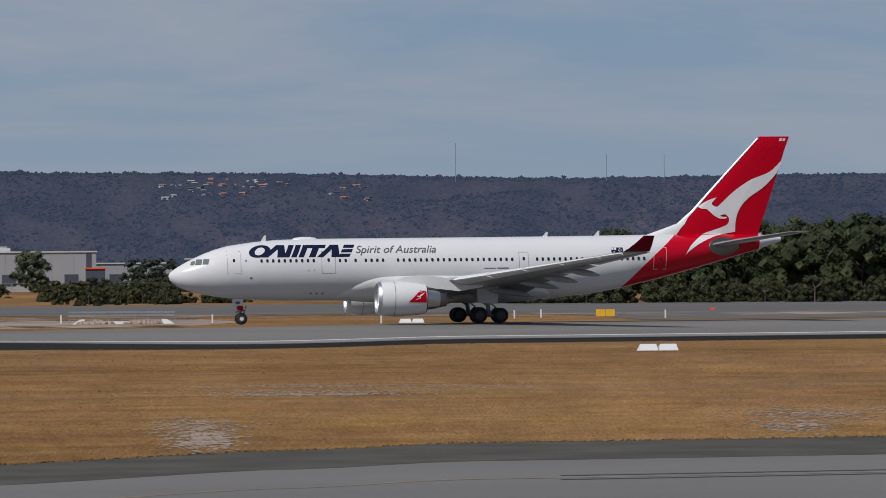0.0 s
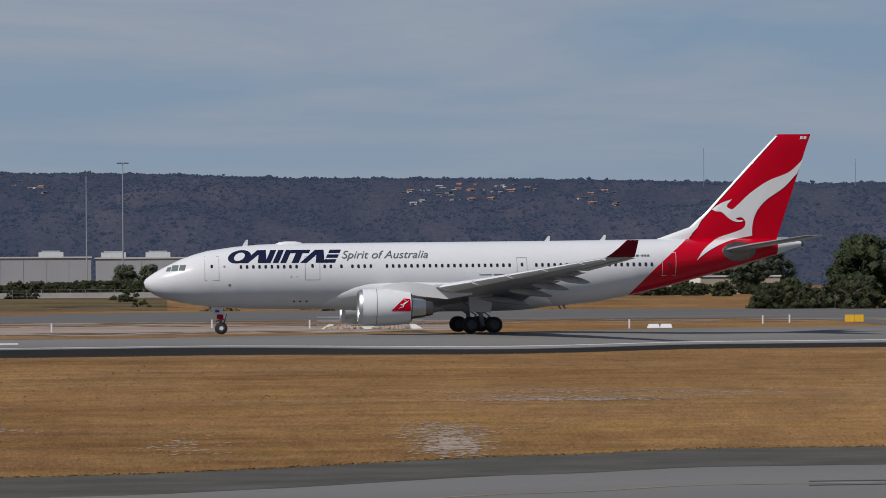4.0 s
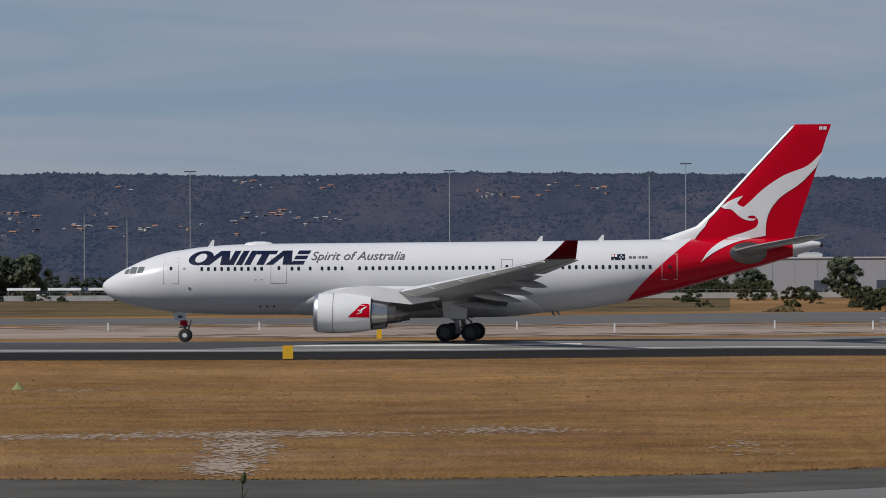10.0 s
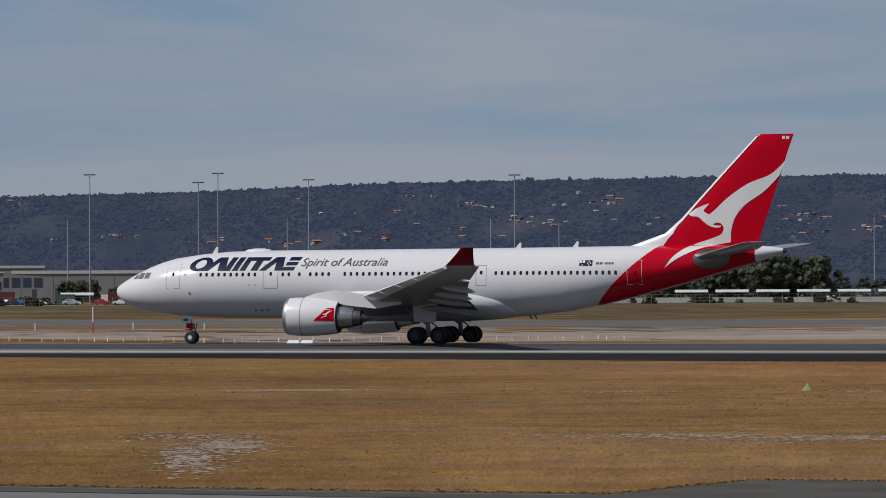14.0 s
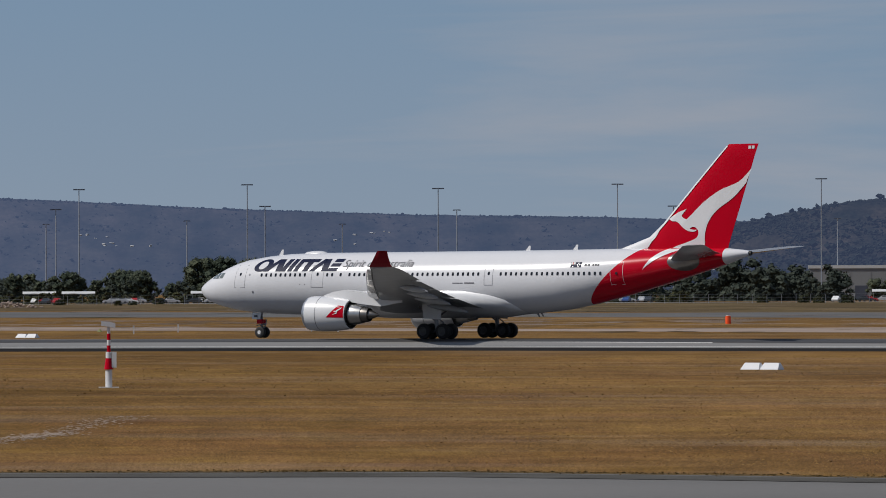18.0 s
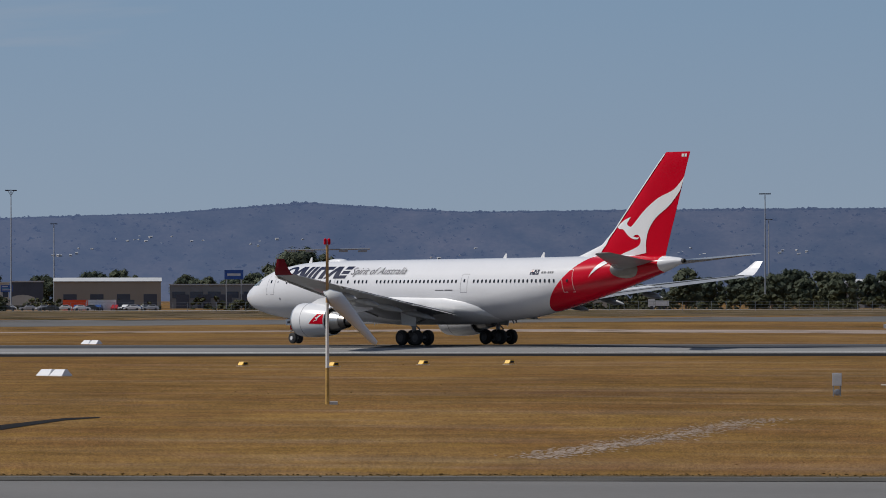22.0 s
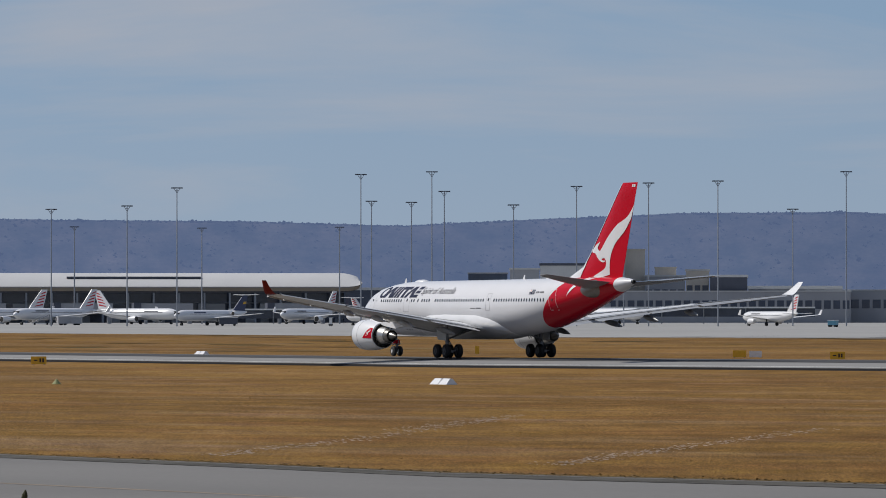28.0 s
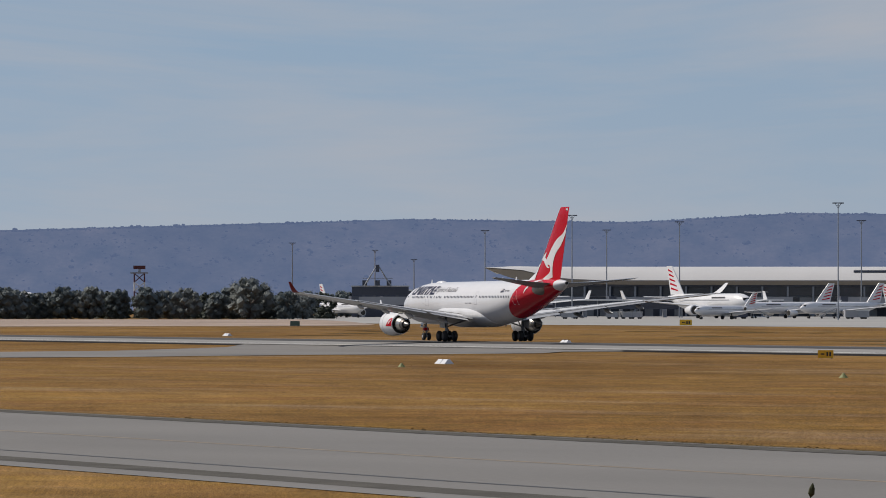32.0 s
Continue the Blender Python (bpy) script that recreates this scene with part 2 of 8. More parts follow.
        l.new(lie.outputs[0], mp.inputs[0]), l.new(mp.outputs[0], q.inputs["Vector"]), l.new(q.outputs["Fac"], f.inputs[0])
        f.inputs[1].default_value, f.inputs[2].default_value = 0.48, 0.62
        tone.data_type, tone.blend_type = "RGBA", "MULTIPLY"
        tone.inputs[7].default_value = (*tint, 1)
        l.new(f.outputs[0], tone.inputs[0]), l.new(now, tone.inputs[6])
        now = tone.outputs[2]
    l.new(now, p.inputs["Base Color"])
    b = n.new("ShaderNodeBump")
    b.inputs["Strength"].default_value, b.inputs["Distance"].default_value = 0.35, 0.12
    l.new(blade.outputs["Fac"], b.inputs["Height"]), l.new(b.outputs[0], p.inputs["Normal"])
    return m


GRASS = grass_material()


# ---- mesh helpers ----
class Shape:
    """Vertices and faces of one part."""

    def __init__(self):
        self.v, self.f = [], []

    def add(self, verts, faces):
        k = len(self.v)
        self.v += [tuple(v) for v in verts]
        self.f += [tuple(i + k for i in f) for f in faces]
        return self

    def box(self, x0, y0, z0, x1, y1, z1):
        v = [(x, y, z) for x in (x0, x1) for y in (y0, y1) for z in (z0, z1)]
        return self.add(v, [(0, 1, 3, 2), (4, 6, 7, 5), (0, 4, 5, 1), (2, 3, 7, 6), (0, 2, 6, 4), (1, 5, 7, 3)])

    def rings(self, rings, caps=True, close=True):
        """Skin over rings of the same number of points."""
        n = len(rings[0])
        v = [p for r in rings for p in r]
        f = []
        for i in range(len(rings) - 1):
            for j in range(n if close else n - 1):
                a, b = i * n + j, i * n + (j + 1) % n
                f.append((a, b, b + n, a + n))
        if caps:
            f += [tuple(range(n))[::-1], tuple(range((len(rings) - 1) * n, len(rings) * n))]
        return self.add(v, f)

    def tube(self, a, b, r0, r1=None, n=12, caps=True):
        a, b = Vector(a), Vector(b)
        d = (b - a).normalized()
        u = d.orthogonal().normalized()
        w = d.cross(u)
        r1 = r0 if r1 is None else r1
        ring = lambda c, r: [c + r * (math.cos(2 * math.pi * i / n) * u + math.sin(2 * math.pi * i / n) * w) for i in range(n)]
        return self.rings([ring(a, r0), ring(b, r1)], caps)

    def lathe(self, a, axis, profile, n=32):
        """Rings round axis from a; profile: (distance along, radius)."""
        a, d = Vector(a), Vector(axis).normalized()
        u = d.orthogonal().normalized()
        w = d.cross(u)
        rr = [[a + s * d + r * (math.cos(2 * math.pi * i / n) * u + math.sin(2 * math.pi * i / n) * w) for i in range(n)] for s, r in profile]
        return self.rings(rr, caps=True)

    def slab(self, outline, offset):
        """A flat outline with thickness along offset."""
        o = Vector(offset)
        top = [Vector(p) for p in outline]
        return self.rings([top, [p + o for p in top]])

    def mesh(self, name, mat, smooth=False):
        me = bpy.data.meshes.new(name)
        me.from_pydata(self.v, [], self.f)
        for m in mat if isinstance(mat, (list, tuple)) else [mat]:
            me.materials.append(m)
        me.validate()
        if smooth:
            me.shade_smooth()
        return me


def fix_normals(me):
    bm = bmesh.new()
    bm.from_mesh(me)
    bmesh.ops.recalc_face_normals(bm, faces=bm.faces)
    bm.to_mesh(me)
    bm.free()


def part(name, shape, mat, parent=None, label="", smooth=False, at=None, sharp=None):
    """Links a shape as one mesh object under a thing or part."""
    me = shape if isinstance(shape, bpy.types.Mesh) else shape.mesh(name, mat, smooth)
    if not isinstance(shape, bpy.types.Mesh):
        fix_normals(me)
        if sharp:
            me.set_sharp_from_angle(angle=radians(sharp))
    ob = new(name, me)
    if parent:
        ob.parent = parent
    if at is not None:
        ob.matrix_basis = at
    return tagged(ob, label) if label else ob


def thing(name, label, category, at=None, group="", kind=""):
    ob = new(name)
    ob.empty_display_size = 0.3
    if at is not None:
        ob.matrix_basis = at
    return tagged(ob, label, category, group, kind)


# ---- the plan ----
# The field bends gently round the stand: bearing on a straight plan, bearing here, stretch.
BEND = (
    (-40.0, -45.5, 1.50), (-20.0, -29.7, 1.49), (-9.07, -21.90, 1.476), (-7.10, -20.53, 1.419), (-5.09, -19.11, 1.393), (-3.07, -17.63, 1.361),
    (-0.45, -15.68, 1.317), (3.32, -12.77, 1.290), (8.06, -9.10, 1.288), (14.81, -3.89, 1.303),
    (22.82, 2.28, 1.302), (31.10, 8.72, 1.255), (39.08, 15.38, 1.150), (46.33, 22.03, 1.028),
    (52.73, 28.60, 0.915), (58.02, 34.73, 0.815), (62.75, 40.79, 0.759), (66.56, 45.83, 0.754), (69.42, 49.63, 0.755), (75.0, 57.0, 0.755), (84.0, 69.0, 0.755),
)
BEND_A = np.array(BEND)
RUNWAY_Y = 315.6
CROWN = 0.85


def bend(x, y):
    """A point of the straight plan (runway along x) on the bent field."""
    a, d = math.degrees(math.atan2(-x, y)), math.hypot(x, y)
    b, k = radians(np.interp(a, BEND_A[:, 0], BEND_A[:, 1])), np.interp(a, BEND_A[:, 0], BEND_A[:, 2])
    return -d * k * math.sin(b), d * k * math.cos(b)


def bearing(deg, dist):
    """A point by its bearing from the stand and its distance."""
    return -dist * math.sin(radians(deg)), dist * math.cos(radians(deg))


EASE = ((-20.0, 1.0), (-9.0, 1.011), (-6.0, 1.03), (-3.0, 1.016), (10.3, 1.016), (12.3, 0.94), (15.0, 0.938), (22.0, 0.95), (27.0, 0.958), (53.0, 0.959), (60.0, 0.973), (65.0, 0.976), (69.4, 0.962), (78.0, 0.97))


def near_edge(a, y):
    """The near pavements run straighter than the runway."""
    e = np.array(EASE)
    return y * float(np.interp(a, e[:, 0], e[:, 1])) if y < 150 else y


def strip(name, lanes, mat, label, a0=-28.0, a1=78.0, steps=160, kind="structure", category=""):
    """A paved strip along the field: lanes are (offset on the straight plan, height) across it."""
    s = Shape()
    rr = []
    for i in range(steps + 1):
        a = radians(a0 + (a1 - a0) * i / steps)
        ring = []
        for y, z in lanes(math.degrees(a)) if callable(lanes) else lanes:
            y = near_edge(math.degrees(a), y)
            px, py = bend(-y * math.tan(a), y)
            ring.append((px, py, z))
        rr.append(ring)
    s.rings(rr, caps=False, close=False)
    me = s.mesh(name, mat)
    fix_normals(me)
    if sum(p.normal.z for p in me.polygons) < 0:
        me.flip_normals()
    return tagged(new(name, me), label, category or name, kind=kind)


def lay(d):
    """Height of the land at a distance from the stand: the apron side lies a little higher."""
    u = min(1.0, max(0.0, (d - 750) / 500))
    return 2.0 * u * u * (3 - 2 * u)


def band(name, rows, mat, label, lift=0.03, category="", steps=90):
    """A flat strip on the land: rows of bearing, near and far distance."""
    a = np.array(rows)
    rr = []
    for i in range(steps + 1):
        b = a[0, 0] + (a[-1, 0] - a[0, 0]) * i / steps
        n, f = np.interp(b, a[:, 0], a[:, 1]), np.interp(b, a[:, 0], a[:, 2])
        rr.append([(*bearing(b, n + (f - n) * q * q), lay(n + (f - n) * q * q) + lift) for q in [j / 14 for j in range(15)]])
    me = Shape().rings(rr, caps=False, close=False).mesh(name, mat)
    fix_normals(me)
    if sum(p.normal.z for p in me.polygons) < 0:
        me.flip_normals()
    return tagged(new(name, me), label, category or name, kind="structure")


# ground to the horizon
s = Shape()
rr = []
for d in (2, 30, 60, 90, 120, 160, 220, 300, 400, 600, 740, 800, 860, 920, 980, 1040, 1100, 1160, 1220, 1260, 1400, 2200, 3300, 4900):
    rr.append([(d * math.cos(2 * math.pi * i / 96), d * math.sin(2 * math.pi * i / 96), lay(d)) for i in range(96)])
s.rings(rr, caps=False).add([(0, 0, 0)] + rr[0], [(0, i + 1, (i + 1) % 96 + 1) for i in range(96)])
me = s.mesh("ground", GRASS)
fix_normals(me)
if me.polygons[0].normal.z < 0:
    me.flip_normals()
uv = me.uv_layers.new(name="field")
ground_uv = []
for poly in me.polygons:
    corners = [(math.atan2(me.vertices[i].co.y, me.vertices[i].co.x), math.hypot(me.vertices[i].co.x, me.vertices[i].co.y)) for i in poly.vertices]
    wrap = max(c[0] for c in corners) - min(c[0] for c in corners) > 3
    for a, d in corners:
        ground_uv += [(a + 2 * math.pi if wrap and a < 0 else a) * 200, d * 0.055]
uv.data.foreach_set("uv", ground_uv)
tagged(new("ground", me), "dry golden brown airfield grass with bare patches", "ground", kind="structure")

Y = RUNWAY_Y


def widening(a):
    """The runway widens towards its start."""
    u = min(1.0, max(0.0, (-0.5 - a) / 6.0))
    return u * u * (3 - 2 * u)


def runway_lanes(a):
    q = widening(a)
    return [(Y - 25.5 - 17.0 * q, 0.44 - 0.31 * q), (Y - 22.0 - 13.5 * q, 0.50 - 0.28 * q), (Y - 10 - 4 * q, 0.68 - 0.06 * q), (Y, CROWN), (Y + 10, 0.70), (Y + 24, 0.45)]


strip("runway", runway_lanes, ASPHALT, "grey asphalt runway with a crowned surface", category="runway")
def runway_shoulder_lanes(a):
    q = min(1.0, max(0.0, (a - 10) / 14))
    end = min(1.0, max(0.0, (a - 38) / 9))
    w = widening(a)
    return [(Y - 35.0 + 7.7 * q + 0.6 * end - 20.0 * w, 0.02 + 0.2 * q + 0.03 * end), (Y - 30.5 + 4.0 * q + 0.3 * end - 18.0 * w, 0.16 + 0.15 * q + 0.02 * end - 0.10 * w), (Y - 25.5 - 17.0 * w, 0.43 - 0.31 * w)]


# near lane lightened, the runway's grazing glint put into its colour
def pale_lane(a):
    q = min(18.0, max(0.0, (a - 16) * 1.3))
    w = widening(a)
    return [(Y - 24.8 - 16.4 * w, 0.456 - 0.305 * w), (Y - 22.0 - 13.5 * w, 0.506 - 0.28 * w), (Y - 21.9 - 13.0 * w + 0.6 * q, 0.51 - 0.27 * w + 0.0105 * q)]


def dark_lane(a):
    """Darker asphalt on the far half."""
    e = float(np.interp(a, (-1, 7, 20, 30), (22, -19, -15, -9)))
    return [(Y + e, 0.012 + (CROWN - 0.0158 * abs(e))), (Y + 0.5 * min(0, e), CROWN + 0.012 - 0.0079 * abs(min(0, e))), (Y + max(0.5, e + 0.5), CROWN + 0.010 - 0.0158 * max(0.5, e + 0.5)), (Y + 23.6, 0.470)]


strip("runway_rubbered_lane", dark_lane, ASPHALT_FAR_LANE, "darker far lane of the runway", a0=-1.0, category="runway")
strip("runway_worn_lane", pale_lane, ASPHALT_PALE, "pale grey runway lane with its grazing glint painted in", category="runway")


def bank_lanes(a):
    """A low grass bank up to the edge of the shoulder."""
    y, z = runway_shoulder_lanes(a)[0]
    return [(y - 5.0, -0.05), (y - 1.5, 0.55 * z), (y + 0.02, z - 0.004)]


def link_lanes(a):
    """A link road that leaves the runway at a flat angle, with a grass island behind it."""
    near = float(np.interp(a, (67.9, 68.4, 69.4, 70.3, 71.3, 72.2, 73.2, 78.0), (289.0, 287.0, 267.0, 252.5, 234.7, 217.8, 204.0, 140.0)))
    far = float(np.interp(a, (67.9, 71.1, 71.75, 72.2, 73.2, 78.0), (290.4, 290.4, 266.6, 249.5, 230.3, 160.0)))
    cut = [near, min(far, max(near, 283.5)), min(far, max(near, 289.0)), far]
    return [(y, float(np.interp(y, (283.5, 289.0, 290.4), (0.04, 0.30, 0.455)))) for y in cut]


strip("runway_bank", bank_lanes, GRASS, "low dry grass bank beside the runway", category="ground")
strip("runway_shoulder", runway_shoulder_lanes, ASPHALT_DARK, "dark bitumen runway shoulder", category="shoulder")
strip("link_taxiway", link_lanes, ASPHALT, "grey link taxiway joining the runway", a0=67.9, a1=78.0, steps=60, category="taxiway")
strip("runway_far_shoulder", [(Y + 24, 0.44), (Y + 29, 0.2), (Y + 34, 0.02)], ASPHALT_DARK, "dark bitumen runway shoulder", category="shoulder")
strip("runway_edge_line", lambda a: [(Y - 22.7 - 14.0 * widening(a), 0.504 - 0.285 * widening(a)), (Y - 21.9 - 13.3 * widening(a), 0.518 - 0.28 * widening(a))], LINE_WHITE, "white painted runway edge line", category="line")
for a0, a1 in ((1.3, 5.5), (27.2, 30.6), (43.4, 47.9), (56.0, 58.6)):
    strip("touchdown_mark", [(Y - 13.2, 0.645), (Y - 9.6, 0.702)], LINE_WHITE, "white painted touchdown mark on the runway", a0=a0, a1=a1, steps=12, category="mark")
strip("taxiway", [(67.6, 0.02), (83, 0.02), (96, 0.02)], ASPHALT_OLD, "worn grey taxiway asphalt", category="taxiway")
strip("taxiway_margin", [(96, 0.018), (105.0, 0.008)], ASPHALT_OLD, "worn grey taxiway margin", category="taxiway")


def shoulder_lanes(a):
    """The dark shoulder narrows towards the far end of the taxiway."""
    q = min(1.0, max(0.0, (a - 10.3) / 2.0))
    return [(94.8 + 7.0 * q, 0.026), (105.2 - 1.0 * q, 0.016)]


strip("taxiway_shoulder", shoulder_lanes, SHOULDER, "rough dark taxiway shoulder", category="shoulder")

from mathutils.geometry import delaunay_2d_cdt

# ---- the airliner; its own x runs aft from the main wheels, y to starboard ----
REF = 28.85


def pt(mx, port, z):
    return Vector((mx - REF, -port, z))


FUSE = (  # station, top, bottom, half width
    (0.0, 4.54, 4.46, 0.04), (0.12, 4.80, 4.10, 0.36), (0.4, 5.03, 3.80, 0.66), (0.9, 5.36, 3.47, 1.00), (1.6, 5.76, 3.18, 1.36),
    (2.3, 6.10, 2.98, 1.66), (3.2, 6.52, 2.78, 1.97), (4.3, 6.92, 2.58, 2.26), (5.5, 7.24, 2.42, 2.48), (7.8, 7.57, 2.26, 2.72),
    (10.0, 7.76, 2.17, 2.80), (12.5, 7.84, 2.14, 2.82), (20.0, 7.87, 2.14, 2.82), (28.0, 7.90, 2.16, 2.82), (36.0, 7.94, 2.24, 2.82), (39.5, 7.97, 2.60, 2.79),
    (42.5, 8.00, 3.14, 2.68), (46.0, 8.04, 3.96, 2.40), (50.0, 8.08, 5.02, 1.92), (53.0, 8.06, 5.88, 1.45), (55.5, 8.00, 6.62, 0.98), (57.0, 7.86, 7.16, 0.50), (57.6, 7.76, 7.32, 0.30),
)
FUSE_A = np.array(FUSE)


def fuse_at(mx):
    return [float(np.interp(mx, FUSE_A[:, 0], FUSE_A[:, i])) for i in (1, 2, 3)]


def skin(mx, z, out=0.012):
    """A point on the port side of the fuselage."""
    top, bot, w = fuse_at(mx)
    c, h = (top + bot) / 2, (top - bot) / 2
    return pt(mx, w * math.sqrt(max(0.0, 1 - ((z - c) / h) ** 2)) + out, z)


def smooth_stations(step):
    xs = sorted(set([r[0] for r in FUSE] + [i * step for i in range(int(57.6 / step))]))
    return xs


def livery_material():
    """White fuselage with a red tail, split along a slanted edge in the paint itself."""
    m = material("fuselage_paint", (0.60, 0.60, 0.62), 0.22, vary=0.025, scale=0.4, spec=0.26)
    n, l = m.node_tree.nodes, m.node_tree.links
    p = n["Principled BSDF"]
    old = p.inputs["Base Color"].links[0].from_socket
    tc, sep = n.new("ShaderNodeTexCoord"), n.new("ShaderNodeSeparateXYZ")
    l.new(tc.outputs["Object"], sep.inputs[0])

    def calc(op, a, b):
        q = n.new("ShaderNodeMath")
        q.operation = op
        for i, s in enumerate((a, b)):
            if isinstance(s, (int, float)):
                q.inputs[i].default_value = s
            else:
                l.new(s, q.inputs[i])
        return q.outputs[0]

    dz = calc("SUBTRACT", sep.outputs[2], 3.2)
    edge = calc("ADD", calc("MULTIPLY", dz, 0.85), calc("MULTIPLY", calc("MULTIPLY", dz, dz), 0.045))
    over = calc("GREATER_THAN", calc("SUBTRACT", sep.outputs[0], edge), 42.2 - REF)
    fore = calc("LESS_THAN", sep.outputs[0], 55.4 - REF)
    mix = n.new("ShaderNodeMix")
    mix.data_type = "RGBA"
    l.new(calc("MULTIPLY", over, fore), mix.inputs[0])
    l.new(old, mix.inputs[6])
    mix.inputs[7].default_value = (0.45, 0.0, 0.013, 1)
    l.new(mix.outputs[2], p.inputs["Base Color"])
    return m


LIVERY = livery_material()
airliner = thing("airliner", "white wide-body airliner with a red tail rolling on the runway", "airplane", pose(0, 0, 0))

# fuselage
s = Shape()
rr = []
for mx in smooth_stations(0.8):
    top, bot, w = fuse_at(mx)
    c, h = (top + bot) / 2, (top - bot) / 2
    rr.append([pt(mx, w * math.cos(a), c + h * math.sin(a)) for a in [2 * math.pi * i / 56 for i in range(56)]])
s.rings(rr)
fuselage = part("fuselage", s, LIVERY, airliner, smooth=True, sharp=50)
s = Shape().lathe(pt(57.55, 0, 7.54), (1, 0, 0.02), [(0, 0.22), (0.25, 0.19), (0.26, 0.15), (0.1, 0.13)], 20)
part("exhaust_pipe", s, SOOT, airliner, smooth=True, sharp=40)

# belly fairing
s = Shape()
rr = []
for i in range(41):
    u = i / 40
    mx = 15.0 + 20.6 * u
    top, bot, wd = fuse_at(mx)
    c, h = (top + bot) / 2, (top - bot) / 2
    g = min(1.0, u / 0.30) ** 1.1 * (1.0 if u < 0.8 else math.cos(math.pi * (u - 0.8) / 0.4))
    edge = float(np.interp(mx, (15.0, 15.8, 17.0, 18.2, 19.4, 23.0, 30.0, 32.5, 34.0, 35.0, 35.6), (2.3, 2.95, 3.6, 4.1, 4.35, 4.45, 4.35, 4.0, 3.6, 3.0, 2.45)))
    a0 = math.asin(max(-1.0, min(1.0, (max(edge, bot + 0.1) - c) / h)))
    ring = []
    for j in range(37):
        a = a0 - (a0 + math.pi / 2) * 2 * min(j, 36 - j) / 36
        k = min(j, 36 - j) / 18
        o = -0.06 + (0.06 + 0.52 * g) * min(1.0, k / 0.22) ** 0.6 * (1 - 0.35 * k)
        ring.append(pt(mx, (wd + o) * math.cos(a) * (1 if j < 18 else -1), c + (h + o) * math.sin(a)))
    rr.append(ring)
s.rings(rr)
part("belly_fairing", s, WHITE, airliner, smooth=True, sharp=50)

# cockpit glass: panes on the nose
for a0, a1, z0, z1 in ((1.85, 2.22, 5.48, 5.86), (2.30, 2.84, 5.50, 6.02), (2.94, 3.45, 5.54, 6.04)):
    s = Shape()
    n = 5
    rr = []
    for i in range(n):
        mx = a0 + (a1 - a0) * i / (n - 1)
        top = fuse_at(mx)[0]
        zz = min(z1, top - 0.10)
        rr.append([skin(mx + 0.15 * k / 4, z0 + (zz - z0) * k / 4, 0.012) for k in range(5)])
    s.rings(rr, caps=False, close=False)
    part("cockpit_pane", s, COCKPIT, fuselage, "cockpit window pane, sky reflection in its grey-green colour")


# cabin windows
def window_mesh():
    s = Shape()
    ring = [(0.115 * math.copysign(abs(math.cos(a)) ** 0.6, math.cos(a)), 0.17 * math.copysign(abs(math.sin(a)) ** 0.6, math.sin(a))) for a in [2 * math.pi * i / 12 for i in range(12)]]
    s.rings([[(x, 0, z) for x, z in ring], [(x * 0.9, -0.02, z * 0.9) for x, z in ring]])
    me = s.mesh("cabin_window", GLASS)
    fix_normals(me)
    return me


WIN = window_mesh()
WIN_Z = 5.83
for a, b in ((8.27, 13.2), (15.5, 16.1), (16.95, 17.1), (17.9, 19.9), (20.9, 31.8), (33.9, 44.3)):
    k = 0
    while a + k * 0.533 <= b:
        mx = a + k * 0.533
        p = skin(mx, WIN_Z, 0.004)
        c = sum(fuse_at(mx)[:2]) / 2
        tilt = math.degrees(math.asin(min(1, (WIN_Z - c) / 2.85)))
        part("cabin_window", WIN, None, fuselage, at=Matrix.Translation(p) @ pose(0, 0, 0, -tilt, 0, 0))
        k += 1


def outline_on_skin(mx0, mx1, z0, z1, w=0.035, out=0.009):
    """A thin frame round a door."""
    s = Shape()
    def bar(a, b, c, d):
        n = 6
        rr = [[skin(a + (b - a) * 0, c + (d - c) * i / n, out), skin(b, c + (d - c) * i / n, out)] for i in range(n + 1)]
        s.rings(rr, caps=False, close=False)
    bar(mx0, mx0 + w, z0, z1), bar(mx1 - w, mx1, z0, z1), bar(mx0, mx1, z0, z0 + w), bar(mx0, mx1, z1 - w, z1)
    return s


for mx0, mx1, z0, z1 in ((5.15, 6.4, 4.65, 6.75), (13.8, 15.1, 4.65, 6.7), (32.2, 33.1, 4.8, 6.5), (44.96, 46.2, 4.8, 6.85)):
    part("door", outline_on_skin(mx0, mx1, z0, z1), LINE if mx0 < 40 else LIGHT_GREY, fuselage)
    c = ((mx0 + mx1) / 2, WIN_Z + 0.05)
    part("door_window", WIN, None, fuselage, at=Matrix.Translation(skin(c[0], c[1], 0.004)) @ pose(0, 0, 0, -18, 0, 0))

# lettering: plain slanted blocks for the name, words for the slogan
def slanted(x0, x1, z0, z1, slant=0.42, n=5):
    s = Shape()
    rr = [[skin(x0 + slant * (z - 6.2), z, 0.016), skin(x1 + slant * (z - 6.2), z, 0.016)] for z in [z0 + (z1 - z0) * i / n for i in range(n + 1)]]
    return s.rings(rr, caps=False, close=False)


SLANT, NAME_Z0, NAME_Z1 = 0.50, 6.15, 7.28


def name_patch(low, high, z0=NAME_Z0, z1=NAME_Z1, n=6):
    """A plain block between a low and a high edge (x from, x to), leaning with the name."""
    rr = []
    for i in range(n + 1):
        u = i / n
        z = z0 + (z1 - z0) * u
        x0, x1 = low[0] + (high[0] - low[0]) * u, low[1] + (high[1] - low[1]) * u
        rr.append([skin(x0 + (x1 - x0) * j / 3 + SLANT * (z - 6.2), z, 0.016) for j in range(4)])
    return Shape().rings(rr, caps=False, close=False)


